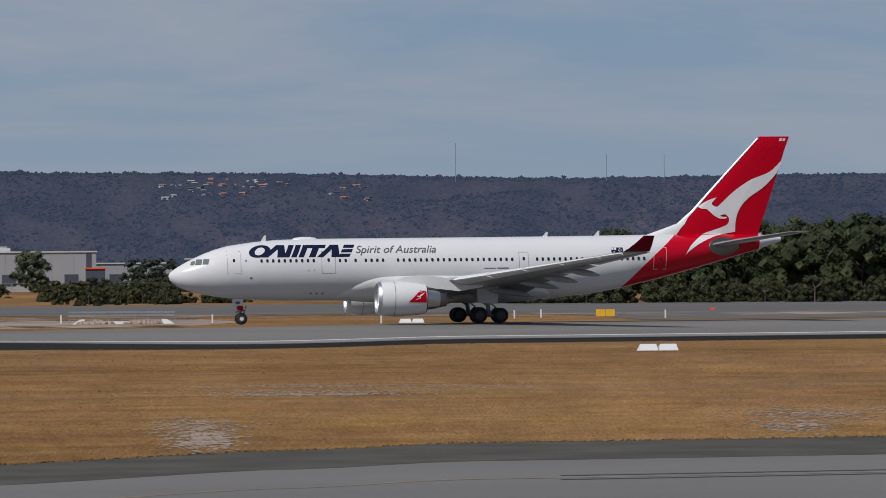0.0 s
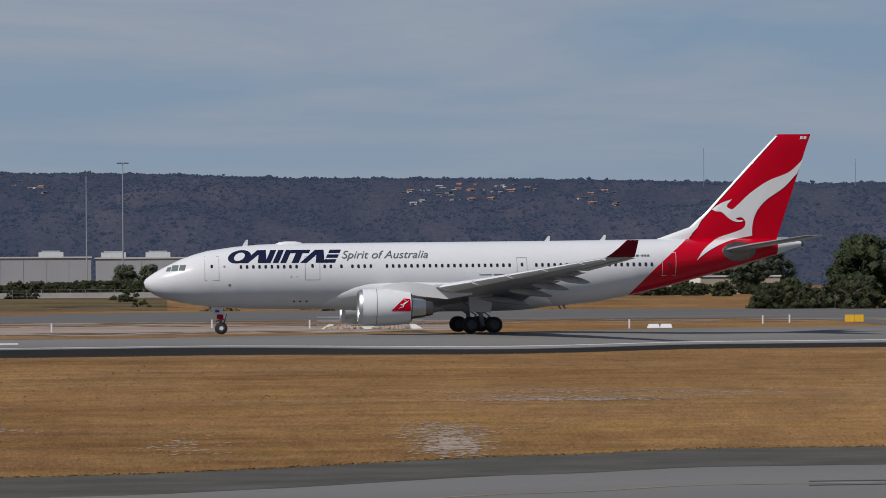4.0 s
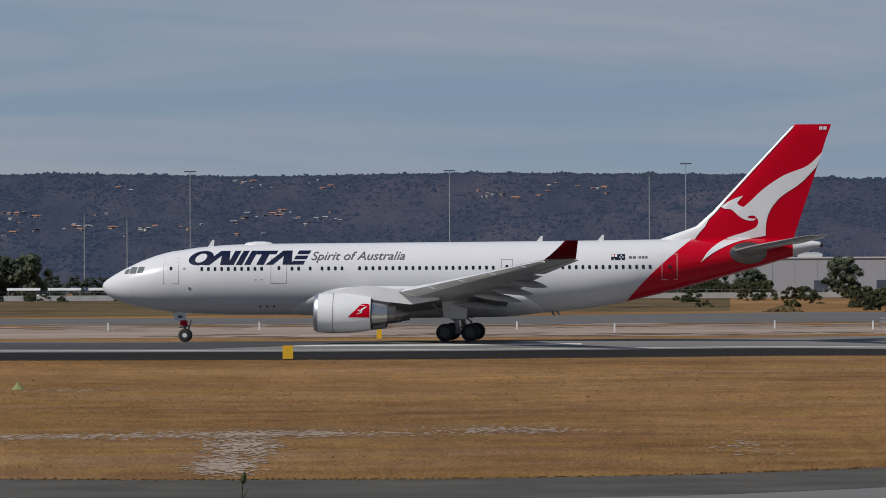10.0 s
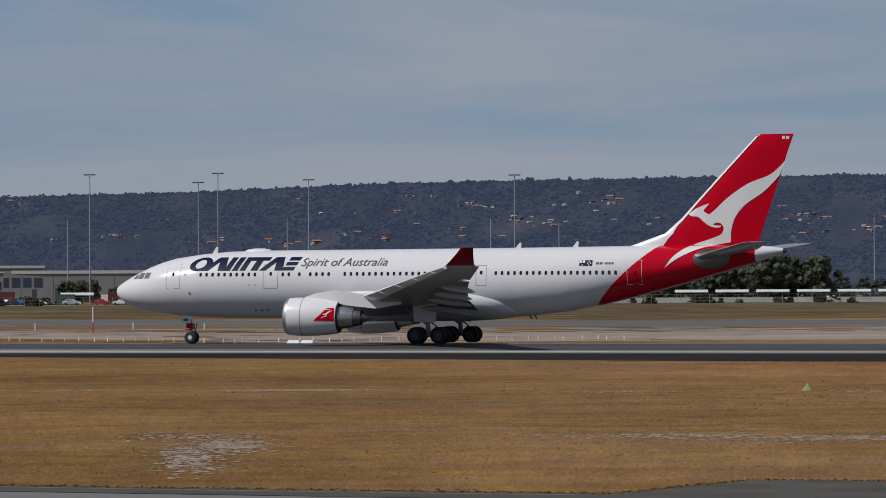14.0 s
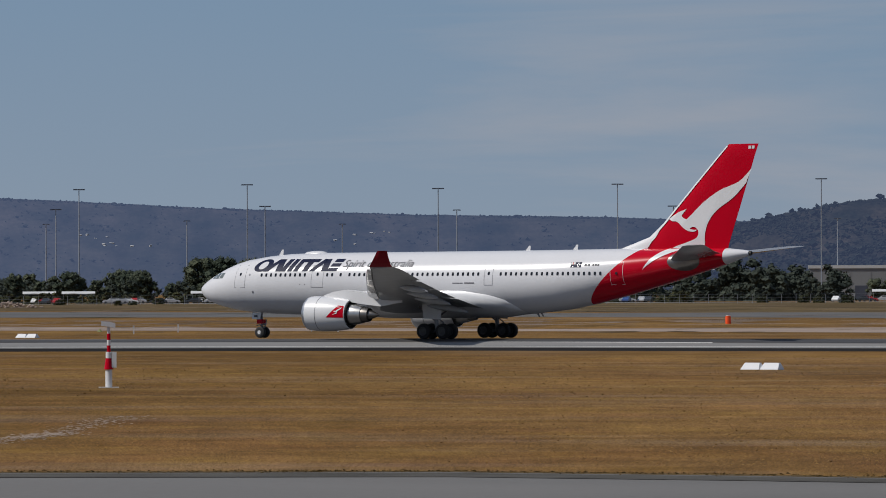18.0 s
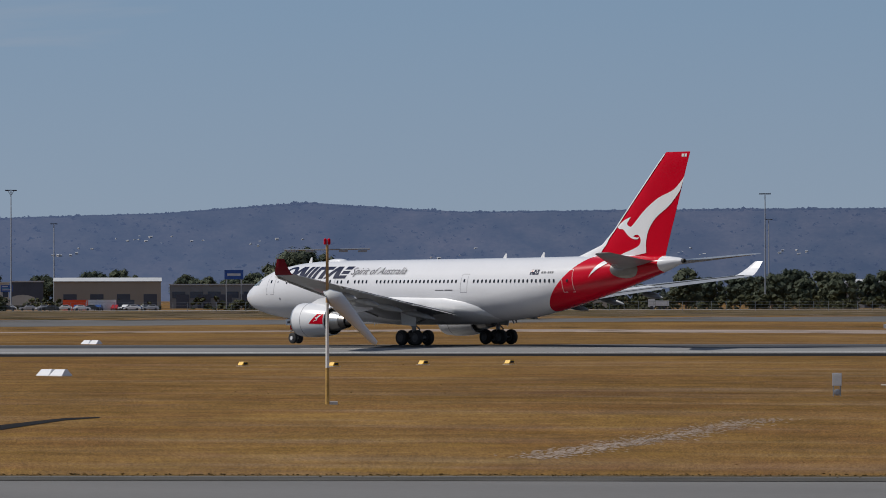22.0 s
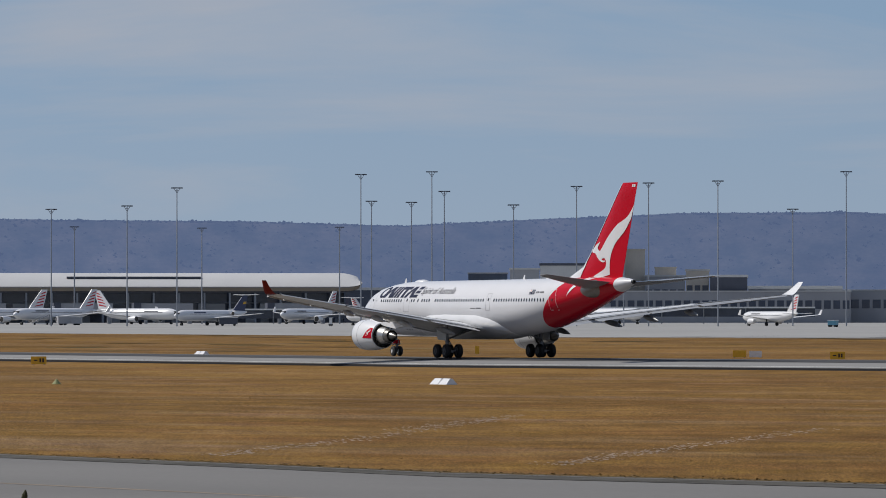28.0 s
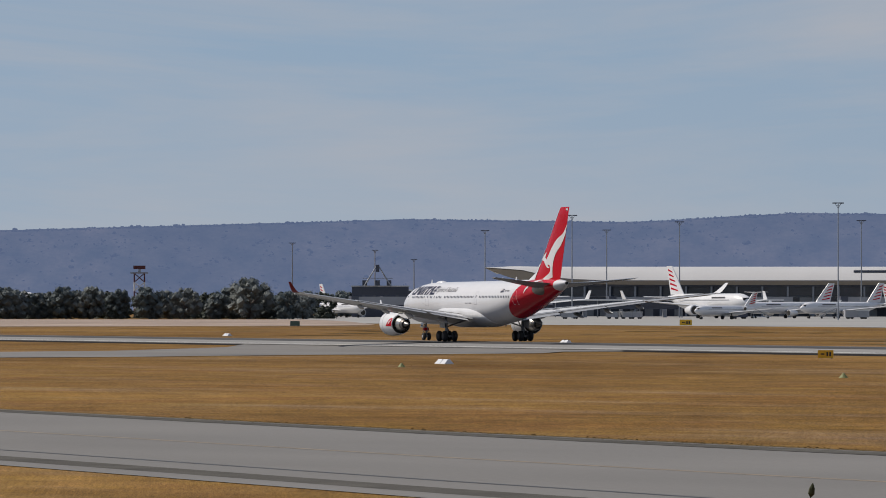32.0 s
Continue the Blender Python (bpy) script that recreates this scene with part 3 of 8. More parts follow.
def name_ring(x, z, w, h, thick):
    rr = []
    for i in range(33):
        a = 2 * math.pi * i / 32
        rr.append([skin(x + (w - q * thick) * math.cos(a) + SLANT * (z + (h - 0.42 * q * thick) * math.sin(a) - 6.2), z + (h - 0.42 * q * thick) * math.sin(a), 0.016) for q in (0, 0.5, 1)])
    return Shape().rings(rr, caps=False, close=False)


# plain shapes: a ring, a wedge, slanted bars, a bar over a stem, a wedge, stacked bars
for block in (name_ring(7.92, 6.71, 0.96, 0.58, 0.52),
              name_patch((8.30, 8.90), (9.22, 9.80)), name_patch((9.75, 10.50), (9.35, 9.95)),
              name_patch((10.35, 10.85), (10.35, 10.85)), name_patch((11.02, 11.52), (11.02, 11.52)), name_patch((11.69, 12.19), (11.69, 12.19)),
              name_patch((12.20, 13.80), (12.20, 13.80), 6.98, 7.28), name_patch((12.66, 13.26), (12.66, 13.26), 6.15, 6.98),
              name_patch((13.40, 14.00), (14.20, 14.80)), name_patch((14.75, 15.50), (14.35, 14.95)),
              name_patch((15.48, 16.45), (15.48, 16.45), 6.98, 7.28), name_patch((15.45, 16.45), (15.45, 16.45), 6.57, 6.87), name_patch((15.42, 16.42), (15.42, 16.42), 6.15, 6.45)):
    part("name_block", block, NAVY, fuselage, "dark navy slanted name block")


def words(text, size, shear):
    cu = bpy.data.curves.new("words", "FONT")
    cu.body, cu.size, cu.shear = text, size, shear
    ob = bpy.data.objects.new("words", cu)
    scene.collection.objects.link(ob)
    bpy.context.view_layer.update()
    me = bpy.data.meshes.new_from_object(ob.evaluated_get(bpy.context.evaluated_depsgraph_get()))
    bpy.data.objects.remove(ob)
    return me


me = words("Spirit of Australia", 0.95, 0.35)
wide = max(v.co.x for v in me.vertices)
for v in me.vertices:
    v.co = skin(16.95 + v.co.x * 7.55 / wide, 6.52 + v.co.y, 0.05)
me.materials.append(GREY_TEXT)
ob = part("slogan", me, None, fuselage, "grey italic slogan lettering")

# registration and type marks as bars, and the small flag
for x0, x1, z0, z1 in ((41.55, 41.85, 6.5, 6.68), (41.93, 42.2, 6.5, 6.68), (42.3, 42.4, 6.57, 6.61), (42.48, 42.7, 6.5, 6.68), (42.78, 43.0, 6.5, 6.68), (43.08, 43.3, 6.5, 6.68),
                       (28.9, 30.0, 4.98, 5.05), (30.15, 31.2, 4.97, 5.07)):
    if x0 > 40:
        x0, x1 = 42.35 + 0.85 * (x0 - 41.55), 42.35 + 0.85 * (x1 - 41.55)
    part("mark_bar", slanted(x0, x1, z0, z1, 0.0, 2), GREY_TEXT, fuselage, "small grey marking bar")
flag = part("flag", slanted(40.95, 42.05, 6.38, 6.85, 0.0, 2), NAVY, fuselage, "small dark blue flag with white stars")
for x, z in ((41.75, 6.75), (41.65, 6.6), (41.88, 6.62), (41.75, 6.45), (41.2, 6.45)):
    part("star", Shape().add([skin(x + 0.055 * math.cos(a) , z + 0.055 * math.sin(a), 0.02) for a in [2 * math.pi * i / 7 for i in range(7)]], [tuple(range(7))]), WHITE, flag)
part("canton", slanted(40.98, 41.42, 6.64, 6.83, 0.0, 2).add([], []), WHITE_DULL, flag).location.y = -0.006
part("canton_cross", slanted(41.16, 41.24, 6.64, 6.83, 0.0, 2), RED, flag).location.y = -0.012


# the white emblem swoosh, as an outline on the tail
SWOOSH = (  # runs between corners, joined end to end
    ((57.85, 15.0), (56.6, 13.85), (54.75, 13.10), (53.15, 12.05), (52.0, 11.0), (51.5, 10.58)),
    ((51.5, 10.58), (51.2, 10.68), (51.0, 10.88), (51.15, 11.12), (51.48, 11.48)),
    ((51.48, 11.48), (51.2, 11.40), (50.5, 11.13), (49.66, 10.62)),
    ((49.66, 10.62), (50.05, 10.43), (50.55, 10.36), (51.2, 9.80), (51.75, 9.52), (52.3, 9.50), (52.48, 9.66)),
    ((52.48, 9.66), (52.2, 9.64), (51.8, 9.74), (52.05, 9.88), (52.4, 9.84), (52.66, 9.45), (52.44, 8.93), (51.5, 8.54), (50.36, 8.18), (49.4, 7.66), (48.6, 6.96), (48.05, 6.12)),
    ((48.05, 6.12), (48.5, 6.52), (49.55, 7.20), (51.16, 7.86), (53.25, 8.27)),
    ((53.25, 8.27), (53.3, 9.3), (53.65, 10.35), (54.5, 11.38), (56.1, 12.49), (57.48, 13.92)),
)


def curve_through(points, n=5):
    out = []
    for i in range(len(points) - 1):
        p0, p1, p2, p3 = [Vector(points[min(len(points) - 1, max(0, j))]) for j in (i - 1, i, i + 1, i + 2)]
        for k in range(n):
            u = k / n
            out.append(0.5 * (2 * p1 + (p2 - p0) * u + (2 * p0 - 5 * p1 + 4 * p2 - p3) * u * u + (3 * p1 - p0 - 3 * p2 + p3) * u ** 3))
    return out


def painted(runs, on, step):
    """A painted shape inside an outline, laid on a curved side."""
    edge = [p for r in runs for p in curve_through(r)]
    n = len(edge)
    lo, hi = [min(p[i] for p in edge) for i in (0, 1)], [max(p[i] for p in edge) for i in (0, 1)]
    grid = [Vector((lo[0] + step * i, lo[1] + step * j)) for i in range(int((hi[0] - lo[0]) / step) + 1) for j in range(int((hi[1] - lo[1]) / step) + 1)]
    v, _, f, *_ = delaunay_2d_cdt(edge + grid, [(i, (i + 1) % n) for i in range(n)], [], 1, 1e-4)
    used = sorted({i for t in f for i in t})
    at = {k: i for i, k in enumerate(used)}
    return Shape().add([on(v[k].x, v[k].y) for k in used], [tuple(at[i] for i in t) for t in f])


# wings
def section(mx, port, z, chord, thick, twist=0.0, n=12, side=1):
    """An aerofoil ring, nose at mx."""
    ring = []
    up = [0, 0.020, 0.042, 0.060, 0.068, 0.069, 0.065, 0.054, 0.037, 0.016, 0.003]
    low = [0, 0.020, 0.044, 0.070, 0.082, 0.080, 0.066, 0.040, 0.016, 0.003, 0.0]
    xs = [0, 0.015, 0.06, 0.15, 0.28, 0.4, 0.52, 0.66, 0.8, 0.92, 1.0]
    t = thick / 0.16
    pts = [(x, u * t) for x, u in zip(xs, up)] + [(x, -u * t) for x, u in list(zip(xs, low))[-1:0:-1]]
    for x, u in pts:
        ring.append(pt(mx + x * chord, side * port, z + u * chord - x * chord * math.sin(radians(twist))))
    return ring


def wing(side):
    st = ((2.2, 19.4, 3.25, 11.6, 0.14, 2.0), (5.0, 21.4, 3.50, 9.9, 0.13, 1.2), (9.4, 24.3, 3.92, 7.9, 0.115, 0.0), (14.0, 27.05, 4.44, 6.35, 0.105, -1.0), (20.0, 30.7, 5.16, 4.7, 0.10, -1.7), (26.0, 34.4, 5.90, 3.3, 0.095, -2.0), (29.2, 36.5, 6.30, 2.4, 0.09, -2.0))
    s = Shape().rings([section(mx, p, z, c, th, tw, side=side) for p, mx, z, c, th, tw in st])
    w = part("wing", s, WING_GREY, airliner, "grey swept wing", smooth=True, sharp=40)
    st_a = np.array(st)
    at = lambda p, i: float(np.interp(p, st_a[:, 0], st_a[:, i]))
    # polished leading edge slats
    for p0, p1 in ((2.9, 8.8), (10.4, 14.3), (14.5, 18.4), (18.6, 22.5), (22.7, 26.6), (26.8, 29.0)):
        rr = []
        for p in (p0, p1):
            mx, z, c, th = at(p, 1), at(p, 2), at(p, 3), at(p, 4) / 0.16
            rr.append([pt(mx + a * c - 0.22, side * p, z + b * c * th - 0.10) for a, b in ((0.13, 0.080), (0.06, 0.058), (0.012, 0.026), (-0.006, 0.0), (0.012, -0.022), (0.06, -0.044), (0.15, -0.072), (0.15, -0.05))])
        part("slat", Shape().rings(rr), WHITE, w, "pale leading-edge slat", smooth=True, sharp=50)
    # black strips: slat gaps on the underside, a dark line before the spoilers
    for p0, p1, a0, a1, h0, h1, up in ((10.4, 29.0, 0.075, 0.105, 0.055, 0.055, -1), (3.0, 9.4, 0.60, 0.70, 0.060, 0.050, 1), (9.4, 20.1, 0.58, 0.70, 0.061, 0.050, 1), (20.3, 28.8, 0.62, 0.76, 0.058, 0.042, 1)):
        rr = []
        for p in (p0, 0.5 * (p0 + p1), p1):
            mx, z, c, th, tw = at(p, 1), at(p, 2), at(p, 3), at(p, 4) / 0.16, math.sin(radians(at(p, 5)))
            h = [k * up * c * th - a * c * tw for k, a in ((h0, a0), (h1, a1))]
            rr.append([pt(mx + a0 * c, side * p, z + h[0] + 0.03 * up), pt(mx + a1 * c, side * p, z + h[1] + 0.03 * up), pt(mx + a1 * c, side * p, z + h[1] - 0.06 * up), pt(mx + a0 * c, side * p, z + h[0] - 0.06 * up)])
        part("slat_gap" if up < 0 else "spoiler_strip", Shape().rings(rr), SOOT, w)
    # spoiler panels coloured paler than the wing, for its sunlit upper side
    for p0, p1 in ((3.4, 6.2), (6.3, 9.1), (9.7, 12.2), (12.3, 14.8), (14.9, 17.4), (17.5, 20.0)):
        rr = []
        for p in (p0, p1):
            mx, z, c, th, tw = at(p, 1), at(p, 2), at(p, 3), at(p, 4) / 0.16, math.sin(radians(at(p, 5)))
            rr.append([pt(mx + a * c, side * p, z + k * c * th - a * c * tw + d) for a, k, d in ((0.71, 0.049, 0.035), (0.80, 0.037, 0.04), (0.93, 0.015, 0.03), (0.93, 0.015, -0.02), (0.71, 0.049, -0.05))])
        part("spoiler", Shape().rings(rr), LIGHT_GREY, w, "pale grey spoiler panel")
    # lowered flaps
    for p0, p1 in ((3.6, 9.0), (9.7, 15.0), (15.2, 20.0)):
        rr = []
        for p in (p0, p1):
            mx, z, c = at(p, 1), at(p, 2), at(p, 3)
            x0, zz, fc = mx + c * 0.90, z - c * 0.92 * math.sin(radians(at(p, 5))) - 0.03, 0.25 * c
            rr.append([pt(x0, side * p, zz), pt(x0 + 0.3 * fc, side * p, zz + 0.03), pt(x0 + fc * 0.95, side * p, zz - fc * 0.13), pt(x0 + 0.3 * fc, side * p, zz - 0.16)])
        part("flap", Shape().rings(rr), WING_GREY, w, "lowered grey flap", smooth=True, sharp=30)
    rr = []
    for p in (20.3, 28.6):
        mx, z, c = at(p, 1), at(p, 2), at(p, 3)
        x0, zz, fc = mx + c * 0.96, z - c * 0.96 * math.sin(radians(at(p, 5))), 0.18 * c
        rr.append([pt(x0, side * p, zz + 0.05), pt(x0 + fc, side * p, zz - fc * 0.12), pt(x0, side * p, zz - 0.06)])
    part("aileron", Shape().rings(rr), WING_GREY, w)
    for p, ln in ((6.6, 4.3), (11.9, 3.7), (15.6, 3.2), (19.5, 2.8)):
        mx, z, c = at(p, 1), at(p, 2), at(p, 3)
        x0, zz = mx + c * 0.66, z - c * 0.05 - 0.20
        prof = [(u, 0.04 + 0.27 * math.sin(math.pi * min(1, u * 1.02)) ** 0.7) for u in [i / 10 for i in range(11)]]
        rr = [[pt(x0 + u * ln, side * (p + 0.62 * r * math.cos(a)), zz - 0.085 * u * ln * (0.6 + u) + r * math.sin(a)) for a in [2 * math.pi * j / 10 for j in range(10)]] for u, r in prof]
        part("flap_track_fairing", Shape().rings(rr), WING_GREY, w, "pale flap track fairing", smooth=True, sharp=50)
    # winglet
    rr = []
    for u in (0, 0.12, 0.3, 0.6, 1.0):
        p, z = 29.2 + 1.25 * u ** 0.8, 6.34 + 1.38 * u ** 1.2
        mx, c = 36.45 + 1.6 * u, 2.35 - 1.4 * u
        rr.append([pt(mx, side * p, z), pt(mx + 0.3 * c, side * (p + 0.06), z), pt(mx + c, side * p, z), pt(mx + 0.3 * c, side * (p - 0.06), z)])
    part("winglet", Shape().rings(rr), SHADED_RED if side > 0 else WHITE, w, "red winglet, darkened as its shaded face" if side > 0 else "white winglet")
    # engine
    cx, cz = 9.37, 2.38
    ax = (1, 0, -0.02)
    front = pt(17.8, side * cx, cz - 0.05)
    eng = part("engine_cowl", Shape().lathe(front, ax, [(0.32, 1.52), (0.9, 1.57), (1.7, 1.58), (2.7, 1.54), (3.6, 1.45), (4.45, 1.32), (4.47, 1.24), (3.2, 1.2)], 40), WHITE, airliner, "white engine cowl", smooth=True, sharp=40)
    part("intake_lip", Shape().lathe(front, ax, [(0.33, 1.525), (0.12, 1.47), (0.0, 1.36), (0.03, 1.26), (0.3, 1.19), (0.9, 1.18), (0.95, 0.3)], 40), CHROME, eng, "polished metal intake lip", smooth=True, sharp=60)
    part("fan", Shape().lathe(front + Vector((0.95, 0, 0)), ax, [(-0.6, 0.02), (-0.3, 0.2), (0, 0.36), (0.02, 1.17)], 24), SOOT, eng, smooth=True, sharp=40)
    part("core_nozzle", Shape().lathe(front, ax, [(3.9, 1.0), (4.7, 0.95), (5.3, 0.86), (5.75, 0.76), (5.77, 0.68), (5.2, 0.6)], 32), TITANIUM, eng, "bright bare metal exhaust barrel", smooth=True, sharp=40)
    part("tail_nozzle", Shape().lathe(front, ax, [(5.6, 0.72), (6.05, 0.68), (6.4, 0.61), (6.42, 0.55), (5.8, 0.5)], 32), STEEL, eng, "dark exhaust nozzle", smooth=True, sharp=40)
    part("bypass_duct", Shape().lathe(front, ax, [(3.6, 1.23), (4.50, 1.235), (4.56, 1.20), (4.3, 1.10), (4.28, 0.96)], 32), SOOT, eng, "black fan exhaust ring", smooth=True, sharp=40)
    part("cowl_seam", Shape().lathe(front, ax, [(1.50, 1.577), (1.50, 1.586), (1.55, 1.586), (1.55, 1.577)], 40), LINE, eng, smooth=True, sharp=40)
    part("exhaust_cone", Shape().lathe(front, ax, [(5.7, 0.50), (6.5, 0.42), (7.0, 0.25), (7.4, 0.05)], 24), STEEL, eng, smooth=True, sharp=40)
    rr = []
    for mx, z0, z1, hw in ((19.4, 3.80, 3.92, 0.06), (20.4, 3.70, 4.25, 0.2), (21.8, 3.45, 4.45, 0.27), (23.2, 3.2, 4.3, 0.27), (25.4, 2.95, 3.95, 0.2), (27.6, 3.3, 3.75, 0.06)):
        rr.append([pt(mx, side * (cx - hw), z0), pt(mx, side * (cx + hw), z0), pt(mx, side * (cx + hw), z1), pt(mx, side * (cx - hw), z1)])
    part("pylon", Shape().rings(rr), WHITE, eng, "pale engine pylon", smooth=True, sharp=40)
    # red emblem patch on the cowl
    if side > 0:
        def cowl(mx, dz):
            r = float(np.interp(mx - 17.8, (0.9, 1.7, 2.7, 3.6, 4.45), (1.57, 1.58, 1.54, 1.45, 1.32))) + 0.012
            return pt(mx, cx + math.sqrt(max(0, r * r - dz * dz)), cz - 0.07 - 0.02 * (mx - 17.8) + dz)
        rr = [[cowl(20.50 + 1.25 * v + (1.70 - 1.25 * v) * j / 10, -0.28 + 1.22 * v) for j in range(11)] for v in [i / 8 for i in range(9)]]
        part("emblem_patch", Shape().rings(rr, caps=False, close=False), RED, eng, "red triangle patch with a white swoosh")
        q = part("emblem_swoosh", painted(SWOOSH, lambda x, z: cowl(21.12 + (x - 48) * 0.092, -0.12 + (z - 6.1) * 0.088), 0.3), WHITE, eng)
        q.location.y = -0.03
    return w


wing(1), wing(-1)

# fin, with the white swoosh
s = Shape()
rr = []
for z, x0, x1, th in ((7.6, 43.6, 55.4, 0.30), (8.3, 45.6, 55.55, 0.30), (9.04, 47.7, 55.8, 0.29), (10.25, 49.1, 56.2, 0.27), (11.4, 50.15, 56.6, 0.25), (13.5, 52.1, 57.3, 0.20), (16.0, 54.45, 58.1, 0.15), (16.95, 55.35, 58.45, 0.12), (17.16, 55.62, 58.52, 0.06)):
    c = x1 - x0
    ring = [pt(x0 + a * c, b * th, z) for a, b in ((0, 0), (0.02, 0.35), (0.1, 0.8), (0.3, 1), (0.6, 0.75), (1, 0.04), (1, -0.04), (0.6, -0.75), (0.3, -1), (0.1, -0.8), (0.02, -0.35))]
    rr.append(ring)
fin = part("fin", Shape().rings(rr), RED, airliner, "red tail fin with a white swoosh", smooth=True, sharp=40)
FIN_A = np.array(((7.6, 43.6, 55.4, 0.30), (8.3, 45.6, 55.55, 0.30), (9.04, 47.7, 55.8, 0.29), (10.25, 49.1, 56.2, 0.27), (11.4, 50.15, 56.6, 0.25), (13.5, 52.1, 57.3, 0.20), (16.0, 54.45, 58.1, 0.15), (16.95, 55.35, 58.45, 0.12), (17.16, 55.62, 58.52, 0.06)))


def fin_side(mx, z, out=0.03):
    x0, x1, th = [float(np.interp(z, FIN_A[:, 0], FIN_A[:, i])) for i in (1, 2, 3)]
    u = min(1, max(0, (mx - x0) / (x1 - x0)))
    return pt(mx, th * float(np.interp(u, (0, 0.02, 0.1, 0.3, 0.6, 1), (0, 0.35, 0.8, 1, 0.75, 0.04))) + out, z)


def fin_band(rows, name, mat, parent, out=0.03, label=""):
    n = 6
    rr = [[fin_side(a + (b - a) * j / n, za + (zb - za) * j / n, out) for j in range(n + 1)] for a, za, b, zb in rows]
    return part(name, Shape().rings(rr, caps=False, close=False), mat, parent, label, smooth=True)


# white leading edge widening to the root
fin_band([(float(np.interp(z, FIN_A[:, 0], FIN_A[:, 1])) - 0.02, z, float(np.interp(z, FIN_A[:, 0], FIN_A[:, 1])) + w, z) for z, w in ((7.9, 3.1), (8.15, 2.5), (8.3, 2.2), (8.6, 1.55), (9.04, 0.72), (9.6, 0.38), (10.25, 0.26), (11.4, 0.22), (13.5, 0.20), (16, 0.18), (17.0, 0.16))], "leading_edge", WHITE, fin, 0.06, "white leading edge")
def tail_side(mx, z):
    a, b = fin_side(mx, z, 0.035), skin(mx, z, 0.05)
    return b if z < fuse_at(mx)[0] and -b.y > -a.y else a


part("swoosh", painted(SWOOSH, tail_side, 0.13), WHITE, fin, "white curved swoosh")
for x0, x1 in ((57.55, 57.8), (57.88, 58.13)):
    fin_band([(x0, 16.72, x1, 16.72), (x0 + 0.03, 16.98, x1 + 0.03, 16.98)], "mark_bar", WHITE, fin, 0.03, "small white marking bar")

# tailplane
for side in (1, -1):
    st = ((1.2, 50.3, 6.95, 5.1, 0.12, -6.5), (4.0, 52.2, 7.40, 4.1, 0.11, -4), (9.3, 55.9, 8.10, 2.2, 0.09, -2), (9.7, 56.5, 8.18, 1.6, 0.05, -2))
    q = part("tailplane", Shape().rings([section(mx, p, z, c, th, tw, side=side) for p, mx, z, c, th, tw in st]), TAIL_GREY, airliner, "grey tailplane", smooth=True, sharp=40)
    ring = lambda k, out: [pt(51.85 + 1.5 * k * math.cos(a), side * (-skin(51.85 + 1.5 * k * math.cos(a), 6.9 + 0.88 * k * math.sin(a), out).y), 6.9 + 0.88 * k * math.sin(a)) for a in [2 * math.pi * j / 24 for j in range(24)]]
    part("root_plate", Shape().rings([ring(1.0, 0.01), ring(0.97, 0.06), ring(0.6, 0.07), ring(0.2, 0.07)]), STEEL, q, "bare metal plate at the tailplane root", smooth=True, sharp=40)


# undercarriage
def wheel_mesh(r, w):
    s = Shape().lathe((0, -w / 2, 0), (0, 1, 0), [(0.0, r * 0.62), (0.0, r * 0.80), (w * 0.14, r * 0.96), (w * 0.32, r), (w * 0.68, r), (w * 0.86, r * 0.96), (w, r * 0.80), (w, r * 0.62)], 28)
    me = s.mesh("tyre", RUBBER, True)
    fix_normals(me)
    me.set_sharp_from_angle(angle=radians(40))
    h = Shape().lathe((0, -w / 2 - 0.03, 0), (0, 1, 0), [(0, r * 0.08), (0, r * 0.16), (0.02, r * 0.24), (0.022, r * 0.44), (0.0, r * 0.50), (0.0, r * 0.55), (0.025, r * 0.57), (w + 0.035, r * 0.57), (w + 0.06, r * 0.5), (w + 0.06, r * 0.1)], 20)
    hm = h.mesh("hub", HUB, True)
    fix_normals(hm)
    hm.set_sharp_from_angle(angle=radians(40))
    return me, hm


TYRE_S, HUB_S = wheel_mesh(0.53, 0.36)
TYRE_L, HUB_L = wheel_mesh(0.70, 0.52)


WHEELS = []


def wheel(p, big):
    t = part("wheel", TYRE_L if big else TYRE_S, None, airliner, at=Matrix.Translation(p))
    part("hub", HUB_L if big else HUB_S, None, t, "grey wheel hub")
    if not big:
        part("hub_cap", Shape().lathe((0, -0.235, 0), (0, 1, 0), [(0, 0.02), (0, 0.07), (0.012, 0.075), (0.012, 0.13), (0, 0.135), (0, 0.17), (0.02, 0.18), (0.45, 0.18), (0.46, 0.02)], 20), WHITE, t, "white nose wheel hub cap")
    WHEELS.append((t, p, 0.70 if big else 0.53))


leg = part("nose_gear", Shape().tube(pt(6.67, 0, 0.55), pt(6.55, 0, 2.6), 0.12).tube(pt(6.67, 0.42, 0.53), pt(6.67, -0.42, 0.53), 0.09).tube(pt(6.62, 0, 1.35), pt(5.6, 0, 2.5), 0.06).tube(pt(6.75, 0, 0.8), pt(7.0, 0, 1.2), 0.05).tube(pt(7.0, 0, 1.2), pt(6.62, 0, 1.55), 0.05), GEAR, airliner, "grey nose undercarriage leg", smooth=True, sharp=40)
wheel(pt(6.67, 0.36, 0.53), False), wheel(pt(6.67, -0.36, 0.53), False)
part("landing_light", Shape().lathe(pt(6.4, 0.16, 1.75), (-1, 0, 0), [(0, 0.08), (0.12, 0.13), (0.13, 0.0)], 12).lathe(pt(6.4, -0.16, 1.75), (-1, 0, 0), [(0, 0.08), (0.12, 0.13), (0.13, 0.0)], 12), CHROME, leg)
